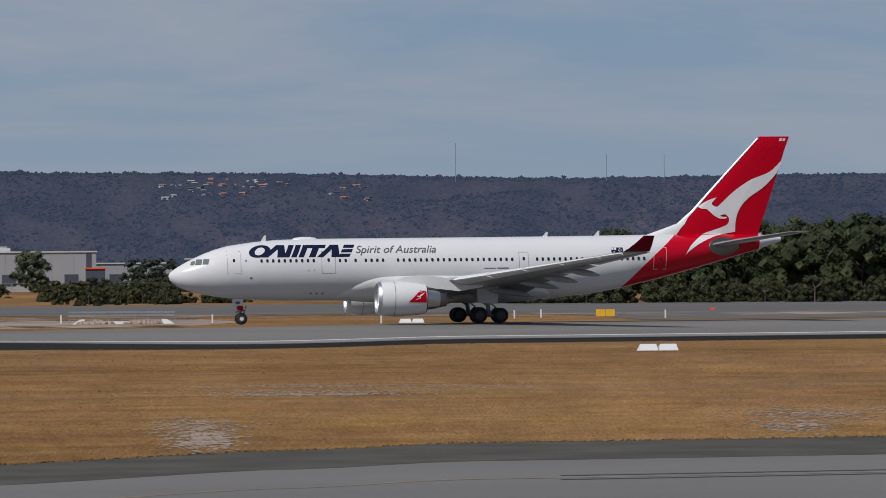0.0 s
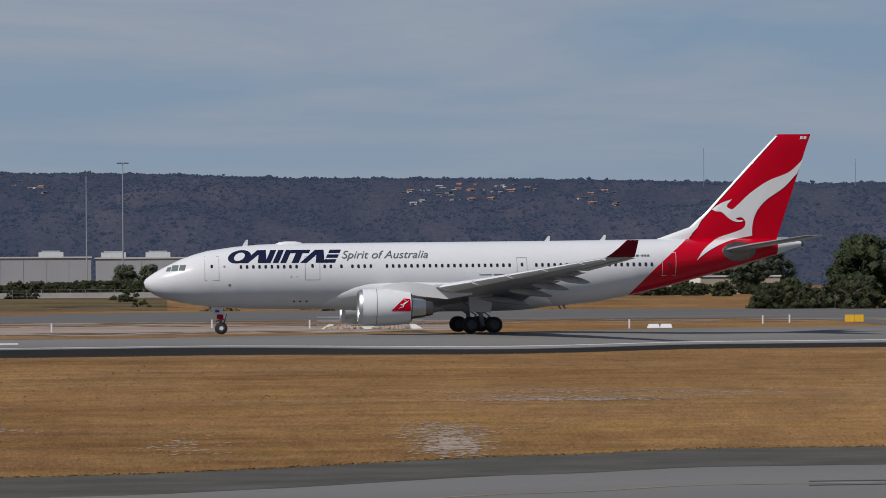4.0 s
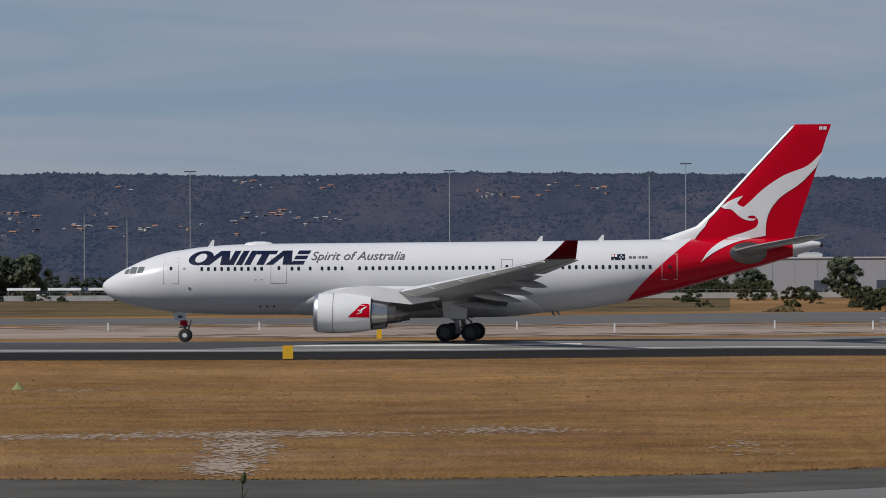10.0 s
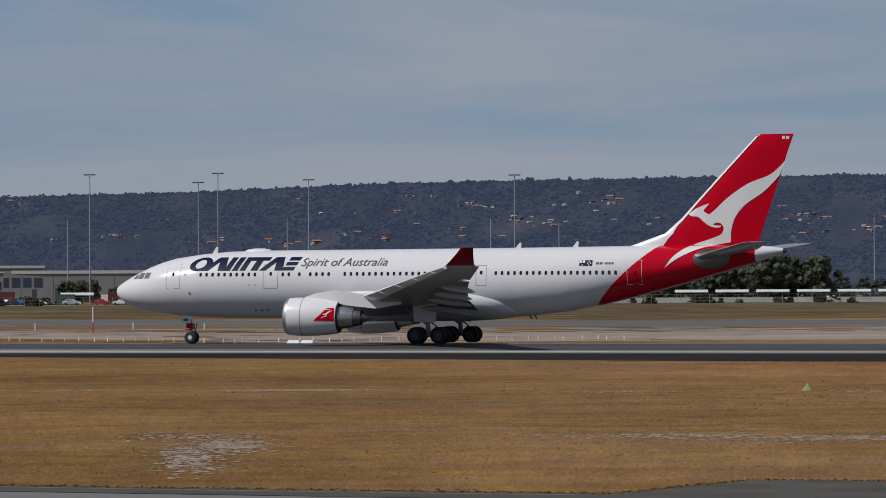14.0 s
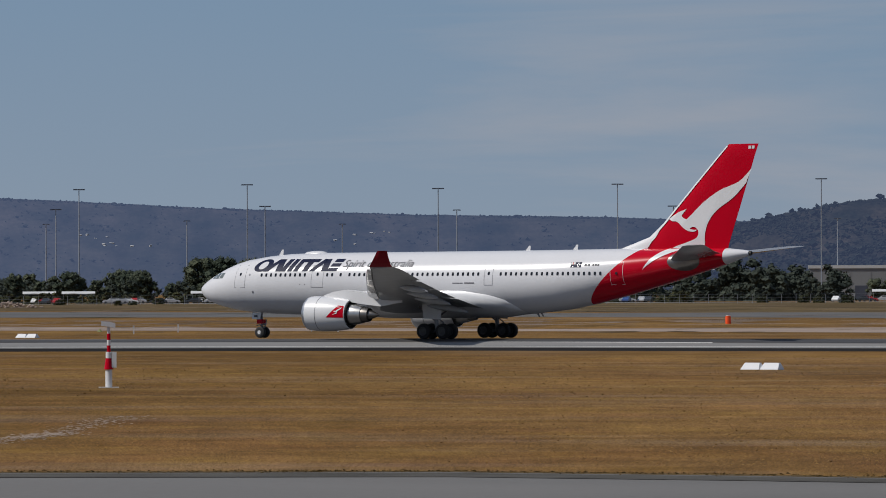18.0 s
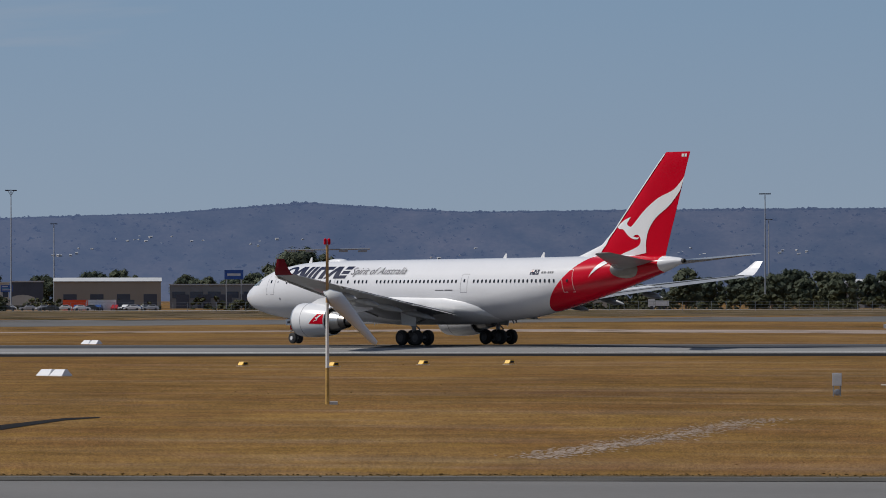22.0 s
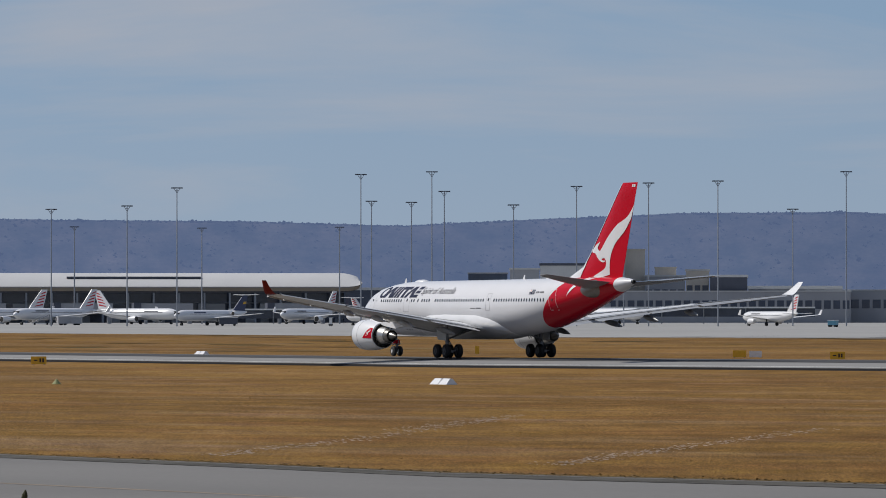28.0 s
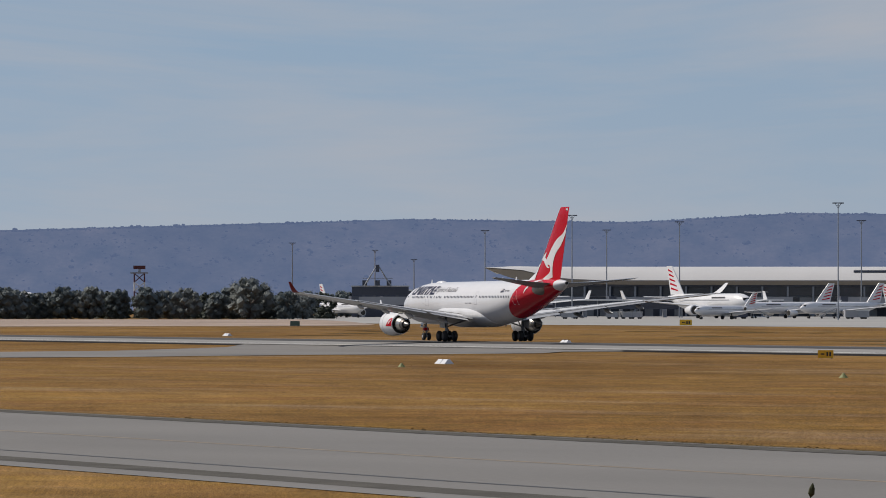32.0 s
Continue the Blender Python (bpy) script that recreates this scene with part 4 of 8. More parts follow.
part("gear_door", Shape().slab([pt(5.85, 0.55, 1.75), pt(6.75, 0.55, 1.75), pt(6.85, 0.48, 2.35), pt(5.8, 0.48, 2.35)], (0, 0.04, 0)), WHITE, leg, "small white gear door")
part("gear_plate", Shape().box(6.30 - REF, -0.40, 1.32, 6.85 - REF, 0.30, 1.72), RED, leg, "dark red gear housing")
part("mark_bar", Shape().box(6.12 - REF, -0.602, 1.92, 6.50 - REF, -0.57, 2.12), GREY_TEXT, leg, "small grey marking bar")
part("steering_arm", Shape().tube(pt(6.2, 0.3, 1.15), pt(6.95, 0.3, 1.3), 0.05).tube(pt(6.2, -0.3, 1.15), pt(6.95, -0.3, 1.3), 0.05).tube(pt(6.95, 0.0, 0.95), pt(7.15, 0.0, 1.75), 0.045), GEAR, leg, smooth=True, sharp=40)
for side in (1, -1):
    c = 5.34 * side
    leg = part("main_gear", Shape().tube(pt(28.85, c, 0.75), pt(28.6, c * 1.02, 3.3), 0.20).tube(pt(27.8, c, 0.72), pt(29.9, c, 0.66), 0.14).tube(pt(28.8, c, 1.9), pt(28.6, c * 0.45, 2.9), 0.09).tube(pt(28.8, c, 1.5), pt(26.9, c, 2.9), 0.08).tube(pt(29.0, c, 1.0), pt(29.5, c, 1.45), 0.06).tube(pt(29.5, c, 1.45), pt(28.85, c, 1.9), 0.06), GEAR, airliner, "grey main undercarriage leg", smooth=True, sharp=40)
    for dx in (-0.99, 0.99):
        part("axle", Shape().tube(pt(28.85 + dx, c - 0.7, 0.70), pt(28.85 + dx, c + 0.7, 0.70), 0.09), GEAR, leg)
        for dp in (-0.68, 0.68):
            wheel(pt(28.85 + dx, c + dp, 0.70), True)
    part("gear_door", Shape().slab([pt(27.75, c + 0.62 * side, 1.85), pt(29.55, c + 0.62 * side, 1.75), pt(29.75, c + 0.66 * side, 3.35), pt(27.6, c + 0.66 * side, 3.35)], (0, 0.05 * side, 0)), LIGHT_GREY, leg, "pale gear leg door")

# roof aerials, dome, drain masts
for mx, h in ((8.5, 0.55), (34.9, 0.42), (39.8, 0.45)):
    top = fuse_at(mx)[0]
    part("aerial", Shape().slab([pt(mx, 0.02, top - 0.05), pt(mx + 0.5, 0.02, top - 0.05), pt(mx + 0.55, 0.02, top + h), pt(mx + 0.38, 0.02, top + h)], (0, 0.04, 0)), WHITE, fuselage, "white blade aerial")
s = Shape()
rr = [[pt(mx, 0.55 * w * math.cos(a), 7.7 + hh * math.sin(a)) for a in [math.pi * j / 8 for j in range(9)]] for mx, hh, w in ((11.4, 0.1, 0.3), (11.7, 0.25, 0.8), (12.3, 0.33, 1), (13.1, 0.33, 1), (13.6, 0.25, 0.8), (13.9, 0.1, 0.3))]
part("antenna_dome", s.rings(rr), WHITE, fuselage, "low white antenna dome", smooth=True)
for mx in (36.0, 36.4, 29.6):
    top, bot, w = fuse_at(mx)
    part("drain_mast", Shape().slab([pt(mx, 0.02, bot + 0.1), pt(mx + 0.25, 0.02, bot + 0.1), pt(mx + 0.4, 0.02, bot - 0.28), pt(mx + 0.28, 0.02, bot - 0.28)], (0, 0.04, 0)), GEAR, fuselage)
for mx in (12.8, 13.35, 13.9):
    part("vent", slanted(mx, mx + 0.17, 2.74, 2.88, 0.0, 2), SOOT, fuselage)
for mx, z, r in ((7.3, 4.26, 0.12), (6.85, 5.86, 0.10), (12.6, 4.95, 0.05), (13.1, 4.95, 0.05)):
    part("port_cover", Shape().add([skin(mx + r * math.cos(a), z + r * math.sin(a), 0.012) for a in [2 * math.pi * i / 14 for i in range(14)]], [tuple(range(14))]), LINE, fuselage)

# ---- hills: the distant backdrop, its blue haze painted in as emission ----
def haze_glow(m, air, near, far, x0, x1):
    """Blue haze put into a slope's emission, stronger where the range lies further off."""
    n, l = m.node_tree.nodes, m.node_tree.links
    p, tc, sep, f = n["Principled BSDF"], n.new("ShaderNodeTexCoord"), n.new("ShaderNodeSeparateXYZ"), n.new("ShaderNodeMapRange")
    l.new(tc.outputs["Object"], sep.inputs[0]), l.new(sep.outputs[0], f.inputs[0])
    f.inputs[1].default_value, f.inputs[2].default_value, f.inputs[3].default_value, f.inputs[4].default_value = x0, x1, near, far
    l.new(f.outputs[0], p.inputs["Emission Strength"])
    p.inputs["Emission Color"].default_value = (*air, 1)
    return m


def forest_material(name, base, second, fine=0.4, bare=0.0):
    """Distant bush, before its haze is added: brown clearings, clumps and single crowns, laid out along the slope."""
    m = bpy.data.materials.new(name)
    m.use_nodes = True
    n, l = m.node_tree.nodes, m.node_tree.links
    p = n["Principled BSDF"]
    p.inputs["Roughness"].default_value, p.inputs["Specular IOR Level"].default_value = 1.0, 0.0
    uv = n.new("ShaderNodeUVMap")
    uv.uv_map = "slope"

    def grain(scale, detail, lo, hi):
        q, r = n.new("ShaderNodeTexNoise"), n.new("ShaderNodeValToRGB")
        q.inputs["Scale"].default_value, q.inputs["Detail"].default_value, q.inputs["Roughness"].default_value = scale, detail, 0.65
        l.new(uv.outputs[0], q.inputs["Vector"]), l.new(q.outputs["Fac"], r.inputs[0])
        r.color_ramp.elements[0].position, r.color_ramp.elements[1].position = 0.36, 0.66
        r.color_ramp.elements[0].color, r.color_ramp.elements[1].color = (*lo, 1), (*hi, 1)
        return r.outputs[0]

    def times(a, b):
        q = n.new("ShaderNodeMix")
        q.data_type, q.blend_type = "RGBA", "MULTIPLY"
        q.inputs[0].default_value = 1.0
        l.new(a, q.inputs[6]), l.new(b, q.inputs[7])
        return q.outputs[2]

    # barer brown slopes at the one end of the range
    sep, dry, mix = n.new("ShaderNodeSeparateXYZ"), n.new("ShaderNodeMapRange"), n.new("ShaderNodeMix")
    l.new(uv.outputs[0], sep.inputs[0]), l.new(sep.outputs[0], dry.inputs[0])
    dry.inputs[1].default_value, dry.inputs[2].default_value, dry.inputs[3].default_value, dry.inputs[4].default_value = -820.0, -380.0, bare, 0.0
    mix.data_type = "RGBA"
    l.new(dry.outputs[0], mix.inputs[0]), l.new(grain(0.03, 8, base, second), mix.inputs[6]), l.new(grain(0.022, 8, (0.015, 0.016, 0.018), (0.052, 0.039, 0.037)), mix.inputs[7])
    c = times(mix.outputs[2], grain(0.30, 5, (1 - fine, 1 - 0.97 * fine, 1 - 0.92 * fine), (1 + fine, 1 + 0.9 * fine, 1 + 0.75 * fine)))
    c = times(c, grain(0.006, 3, (0.78, 0.84, 0.8), (1.28, 1.23, 1.22)))
    l.new(c, p.inputs["Base Color"])
    return m


NEAR_RIDGE = (
    (-50.0, 1.0), (-30.0, 1.1), (-26.5, 1.15), (-23.3, 1.12), (-20.0, 1.20), (-17.5, 1.22), (-15.5, 1.29), (-13.0, 1.31), (-10.6, 1.28), (-8.6, 1.32), (-6.0, 1.29),
    (-3.4, 1.25), (-1.0, 1.16), (1.0, 1.11), (2.8, 1.12), (4.1, 1.03), (5.1, 0.84), (6.0, 0.62), (6.9, 0.36), (7.8, 0.12), (8.6, 0.0),
)
FAR_RIDGE = (
    (2.0, 0.70), (5.0, 0.76), (7.0, 0.83), (9.0, 0.86), (11.4, 0.94), (13.1, 1.03),
    (14.4, 1.08), (17.0, 1.0), (18.6, 1.0), (21.8, 0.97), (23.6, 1.08), (25.2, 0.96), (28.0, 0.88), (31.6, 0.95), (32.8, 1.01), (34.0, 1.06), (36.2, 1.16), (38.1, 1.15),
    (40.0, 1.07), (41.3, 1.01), (43.0, 1.06), (45.7, 1.08), (47.5, 0.98), (50.0, 1.01), (54.6, 0.88), (62.0, 0.9), (80.0, 0.9),
)


class Ridge:
    def __init__(self, rows, near, far, rough, seed, low):
        self.low = low
        self.a, self.near, self.far, self.rough, self.seed = np.array(rows), near, far, rough, seed

    def height(self, deg, u):
        top = math.tan(radians(float(np.interp(deg, self.a[:, 0], self.a[:, 1])))) * self.far + EYE - self.low
        z = top * (0.16 * u + 0.84 * u ** 1.5)
        if 0 < u < 1:
            q = noise.fractal(Vector((deg * 0.45, u * 2.2, self.seed)), 0.7, 2.2, 4)
            z += q * 16 * math.sin(math.pi * u)
        if u >= 1:
            z += self.rough * (noise.noise(Vector((deg * 11, 3, 1))) + 0.9 * noise.noise(Vector((deg * 34, 7, 1))) + 0.7 * abs(noise.noise(Vector((deg * 3, 9, 1)))))
        return max(z, 0.0)

    def dist(self, u):
        return self.near + (self.far - self.near) * u

    def find(self, deg, elev):
        """The place on the slope that shows at an elevation."""
        for i in range(1, 100):
            u = i / 100
            if self.height(deg, u) >= EYE + self.dist(u) * math.tan(radians(elev)):
                return (*bearing(deg, self.dist(u)), self.height(deg, u))
        return None

    def build(self, name, mat, label, n_a, n_r=22):
        rr = []
        lo, hi = self.a[0, 0], self.a[-1, 0]
        for i in range(n_a + 1):
            deg = lo + (hi - lo) * i / n_a
            col = [(*bearing(deg, self.dist(j / n_r)), self.height(deg, j / n_r) - 0.05) for j in range(n_r + 1)]
            x, y = bearing(deg, self.far + 300)
            col.append((x, y, self.height(deg, 1) - 45))
            rr.append(col)
        me = Shape().rings(rr, caps=False, close=False).mesh(name, mat, True)
        fix_normals(me)
        if sum(p.normal.z for p in me.polygons) < 0:
            me.flip_normals()
        # along the range and up the slope, in metres
        uv = me.uv_layers.new(name="slope")
        co = [v.co for v in me.vertices]
        flat_uv = []
        for loop in me.loops:
            c = co[loop.vertex_index]
            flat_uv += [math.atan2(-c.x, c.y) * 3600, c.z * 1.5]
        uv.data.foreach_set("uv", flat_uv)
        return tagged(new(name, me), label, "hills", kind="structure")

    def wood(self, name, mat, label, b0, b1, n, crest, size, seed):
        """Tree crowns scattered over the slope and along the crest, as small leaf planes."""
        r = random.Random(seed)
        v, f = [], []
        for i in range(n + crest):
            b = r.uniform(b0, b1)
            u = r.uniform(0.08, 1.0) ** 0.8 if i < n else r.uniform(0.985, 1.0)
            if i < n and noise.noise(Vector((b * 1.6, u * 5, self.seed))) < -0.22 + 0.3 * r.random() - 0.15:
                continue
            x, y = bearing(b, self.dist(u))
            k = size * (min(2.2, 0.85 * math.exp(r.gauss(0, 0.42))) if i < n else r.uniform(0.5, 1.2) + (1.1 if noise.noise(Vector((b * 4, 2, self.seed))) > 0.25 else 0) * r.random())
            if b < -9 and i < n:
                if r.random() < 0.18:
                    continue
                k *= 0.75
            z = self.height(b, u) - k * (0.25 if i < n else 0.75)
            for _ in range(2 if i < n else 3):
                c = Vector((x + k * r.gauss(0, 0.45), y + k * r.gauss(0, 0.45), z + k * r.uniform(0.3, 1.0)))
                j, spin = len(v), r.uniform(0, math.pi)
                wide, tall = k * r.uniform(0.40, 0.85), k * r.uniform(0.30, 0.60)
                ring = [(math.cos(spin + 1.047 * q), math.sin(spin + 1.047 * q), 0.35 * (-1) ** q) for q in range(6)]
                v += [tuple(c + Vector((wide * px, wide * py, tall * pz)) * r.uniform(0.6, 1.15)) for px, py, pz in [(0, 0, -1)] + ring + [(r.uniform(-0.3, 0.3), r.uniform(-0.3, 0.3), 1)]]
                f += [(j, j + 2 + q if q < 5 else j + 1, j + 1 + q) for q in range(6)] + [(j + 7, j + 1 + q, j + 2 + q if q < 5 else j + 1) for q in range(6)]
        me = bpy.data.meshes.new(name)
        me.from_pydata(v, [], f)
        me.materials.append(mat)
        return tagged(new(name, me), label, "trees", kind="stuff")


near_ridge = Ridge(NEAR_RIDGE, 2500.0, 3900.0, 1.6, 2.0, 3.4)
far_ridge = Ridge(FAR_RIDGE, 3950.0, 4600.0, 0.5, 5.0, 1.2)
NEAR_HAZE, FAR_HAZE = ((0.125, 0.174, 0.33), 0.225, 0.215, -300.0, 1000.0), ((0.164, 0.235, 0.44), 0.25, 0.41, -600.0, -2900.0)
FOREST = haze_glow(forest_material("bush_near_ridge", (0.011, 0.0145, 0.014), (0.036, 0.032, 0.028), 0.35, bare=0.65), *NEAR_HAZE)
FOREST_FAR = haze_glow(forest_material("bush_far_ridge", (0.014, 0.018, 0.020), (0.041, 0.038, 0.037), 0.16), *FAR_HAZE)


def crown_material(name, dark, light):
    m = bpy.data.materials.new(name)
    m.use_nodes = True
    n, l = m.node_tree.nodes, m.node_tree.links
    p, geo, ramp = n["Principled BSDF"], n.new("ShaderNodeNewGeometry"), n.new("ShaderNodeValToRGB")
    p.inputs["Roughness"].default_value, p.inputs["Specular IOR Level"].default_value = 1.0, 0.0
    ramp.color_ramp.elements[0].color, ramp.color_ramp.elements[1].color = (*dark, 1), (*light, 1)
    l.new(geo.outputs["Random Per Island"], ramp.inputs[0]), l.new(ramp.outputs[0], p.inputs["Base Color"])
    return m


CROWNS = haze_glow(crown_material("bush_crowns", (0.0105, 0.0145, 0.014), (0.024, 0.0275, 0.0245)), *NEAR_HAZE)
CROWNS_FAR = haze_glow(crown_material("far_bush_crowns", (0.017, 0.021, 0.022), (0.023, 0.027, 0.028)), *FAR_HAZE)
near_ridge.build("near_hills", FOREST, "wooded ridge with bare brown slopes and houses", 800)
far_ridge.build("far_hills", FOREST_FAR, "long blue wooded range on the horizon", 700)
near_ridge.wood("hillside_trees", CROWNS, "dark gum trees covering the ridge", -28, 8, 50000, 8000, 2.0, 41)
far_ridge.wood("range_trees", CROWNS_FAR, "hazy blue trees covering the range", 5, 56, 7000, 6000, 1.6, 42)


# ---- more materials ----
def leaf_material(name, dark, light):
    m = bpy.data.materials.new(name)
    m.use_nodes = True
    n, l = m.node_tree.nodes, m.node_tree.links
    p = n["Principled BSDF"]
    p.inputs["Roughness"].default_value, p.inputs["Specular IOR Level"].default_value = 0.75, 0.2
    geo, ramp, mul, info = n.new("ShaderNodeNewGeometry"), n.new("ShaderNodeValToRGB"), n.new("ShaderNodeMix"), n.new("ShaderNodeObjectInfo")
    ramp.color_ramp.elements[0].color, ramp.color_ramp.elements[1].color = (*dark, 1), (*light, 1)
    l.new(geo.outputs["Random Per Island"], ramp.inputs[0])
    tone = n.new("ShaderNodeValToRGB")
    tone.color_ramp.elements[0].color, tone.color_ramp.elements[1].color = (0.7, 0.75, 0.7, 1), (1.25, 1.15, 1.0, 1)
    l.new(info.outputs["Random"], tone.inputs[0])
    mul.data_type, mul.blend_type = "RGBA", "MULTIPLY"
    mul.inputs[0].default_value = 1
    l.new(ramp.outputs[0], mul.inputs[6]), l.new(tone.outputs[0], mul.inputs[7]), l.new(mul.outputs[2], p.inputs["Base Color"])
    return m


# green raised and slightly blued in the base colour for distance
LEAF = leaf_material("gum_leaves", (0.029, 0.040, 0.029), (0.064, 0.078, 0.052))
# belt leaves greyed and lightened, with the haze in their colour
LEAF_FAR = leaf_material("hazed_gum_leaves", (0.030, 0.040, 0.034), (0.055, 0.066, 0.054))
LEAF_BUSH = leaf_material("scrub_leaves", (0.021, 0.026, 0.012), (0.048, 0.052, 0.022))
# distance haze painted into the leaves, paler and bluer than real foliage
LEAF_HAZY = leaf_material("haze_tinted_leaves", (0.085, 0.105, 0.12), (0.135, 0.158, 0.172))
LEAF_CLOSE = leaf_material("dense_leaves", (0.016, 0.025, 0.012), (0.043, 0.056, 0.025))
BARK = material("bark", (0.12, 0.09, 0.07), 0.9, vary=0.3, scale=2)
GALV = material("galvanised_steel", (0.30, 0.31, 0.33), 0.5, 0.5, vary=0.12, scale=0.6)
SHED_WALL = material("pale_metal_cladding", (0.30, 0.305, 0.325), 0.6, vary=0.06, scale=0.1, fine=30)
SHED_ROOF = material("pale_metal_roof", (0.48, 0.48, 0.475), 0.5, vary=0.08, scale=0.1, fine=20)
CREAM = material("cream_wall", (0.52, 0.47, 0.40), 0.75, vary=0.10, scale=0.2)
# bluish base colour carries the haze over the far terminals
DARK_WALL = material("dark_cladding", (0.055, 0.063, 0.088), 0.55, vary=0.2, scale=0.2)
GREY_SHED = material("weathered_grey_cladding", (0.20, 0.205, 0.21), 0.7, vary=0.12, scale=0.1, fine=30)
TAN_WALL = material("tan_cladding", (0.31, 0.265, 0.215), 0.7, vary=0.08, scale=0.15, fine=30)
MAROON = material("dark_red_cladding", (0.10, 0.022, 0.022), 0.6, vary=0.15, scale=0.2)
GREEN_BOX = material("green_metal", (0.07, 0.13, 0.10), 0.6, vary=0.15, scale=0.5)
CONC = material("pale_concrete", (0.52, 0.50, 0.46), 0.8, vary=0.12, scale=0.3, fine=12)
# glass tinted blue, again with the terminal haze in its colour
CURTAIN = material("dark_glass_wall", (0.030, 0.043, 0.075), 0.12, vary=0.25, scale=0.3, coat=0.3)
ORANGE = material("orange_paint", (0.85, 0.085, 0.012), 0.5, vary=0.1, scale=1)
YELLOW = material("yellow_paint", (0.70, 0.40, 0.02), 0.5, vary=0.12, scale=2)
BLUE = material("blue_paint", (0.02, 0.08, 0.32), 0.5, vary=0.1, scale=1)
TEAL = material("pale_blue_paint", (0.13, 0.32, 0.42), 0.5, vary=0.1, scale=1)
BLACK = material("black_paint", (0.012, 0.012, 0.013), 0.5, vary=0.2)
LIME = material("faded_green_marker", (0.19, 0.20, 0.07), 0.7, vary=0.25, scale=3)
FABRIC = material("white_fabric", (0.56, 0.56, 0.55), 0.55, vary=0.06, scale=0.3, fine=6)
SAND = material("pale_sand", (0.52, 0.44, 0.36), 0.95, vary=0.18, scale=0.4, fine=20, spec=0.1)
GRAVEL = material("pale_gravel", (0.27, 0.212, 0.175), 0.95, vary=0.35, scale=0.05, fine=14, stretch=(0.4, 1, 1), spec=0.1)
FIELD = material("brown_rough_grass", (0.082, 0.060, 0.033), 0.95, vary=0.35, scale=0.03, fine=20, second=(0.118, 0.085, 0.044), spec=0.03)
CLEAR = material("car_glass", (0.03, 0.035, 0.04), 0.1, vary=0)


def here(b, d, turn=0.0, lift=0.0):
    """A pose on the land by bearing and distance, its x axis across the view."""
    x, y = bearing(b, d)
    return pose(x, y, lay(d) + lift, 0, 0, b + turn)


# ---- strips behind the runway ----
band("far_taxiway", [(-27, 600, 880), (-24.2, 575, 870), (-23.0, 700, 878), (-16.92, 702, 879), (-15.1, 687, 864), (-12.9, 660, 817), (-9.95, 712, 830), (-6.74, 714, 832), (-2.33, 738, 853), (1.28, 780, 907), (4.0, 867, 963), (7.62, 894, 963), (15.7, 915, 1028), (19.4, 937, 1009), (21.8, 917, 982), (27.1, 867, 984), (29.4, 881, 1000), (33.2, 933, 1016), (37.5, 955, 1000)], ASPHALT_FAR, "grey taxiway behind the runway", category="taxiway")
band("gravel_strip", [(-19.7, 585, 588), (-19.4, 560, 622), (-18.9, 542, 640), (-15.1, 516, 641), (-9.95, 524, 653), (-6.7, 520, 647), (-2.3, 515, 631), (1.28, 585, 700), (7.6, 640, 676), (15.7, 690, 770), (21.8, 770, 812), (25, 760, 785), (29, 762, 776), (32.5, 768, 774)], GRAVEL, "pale gravel strip beside the runway", lift=0.02, category="gravel")
band("rough_field", [(-16, 905, 1190), (-6, 850, 1230), (1.3, 930, 1240), (8, 985, 1240), (16, 1050, 1240), (28, 1010, 1235)], FIELD, "rough brown grass behind the far taxiway", lift=0.02, category="field")
band("apron", [(29.5, 1130, 2300), (33.5, 1080, 2400), (36, 962, 2400), (40, 968, 2400), (44, 1030, 2400), (46, 1060, 2400), (49.5, 1110, 2400), (51.5, 1150, 2000)], CONCRETE, "pale concrete aircraft apron", lift=0.04, category="apron")
band("gravel_verge", [(50.4, 1085, 1090), (51.2, 1060, 1380), (57, 1040, 1380)], GRAVEL, "pale gravel verge before the tree belt", lift=0.05, category="gravel")
band("service_road", [(-24, 1190, 1215), (-10, 1215, 1238), (8, 1225, 1250), (29, 1222, 1246)], CONCRETE, "pale concrete perimeter road behind grass", lift=0.06, category="road")


# long low barrier beside the perimeter road
rr = []
for i in range(61):
    b = -18.2 + 15.2 * i / 60
    (x0, y0), (x1, y1), z = bearing(b, 1236), bearing(b, 1236.3), lay(1236)
    rr.append([(x0, y0, z - 0.1), (x0, y0, z + 1.25), (x1, y1, z + 1.25), (x1, y1, z - 0.1)])
me = Shape().rings(rr).mesh("barrier_wall", material("weathered_pale_barrier", (0.33, 0.325, 0.31), 0.8, vary=0.15, scale=0.2))
fix_normals(me)
tagged(new("barrier_wall", me), "long low pale barrier beside the perimeter road", "wall", kind="structure")


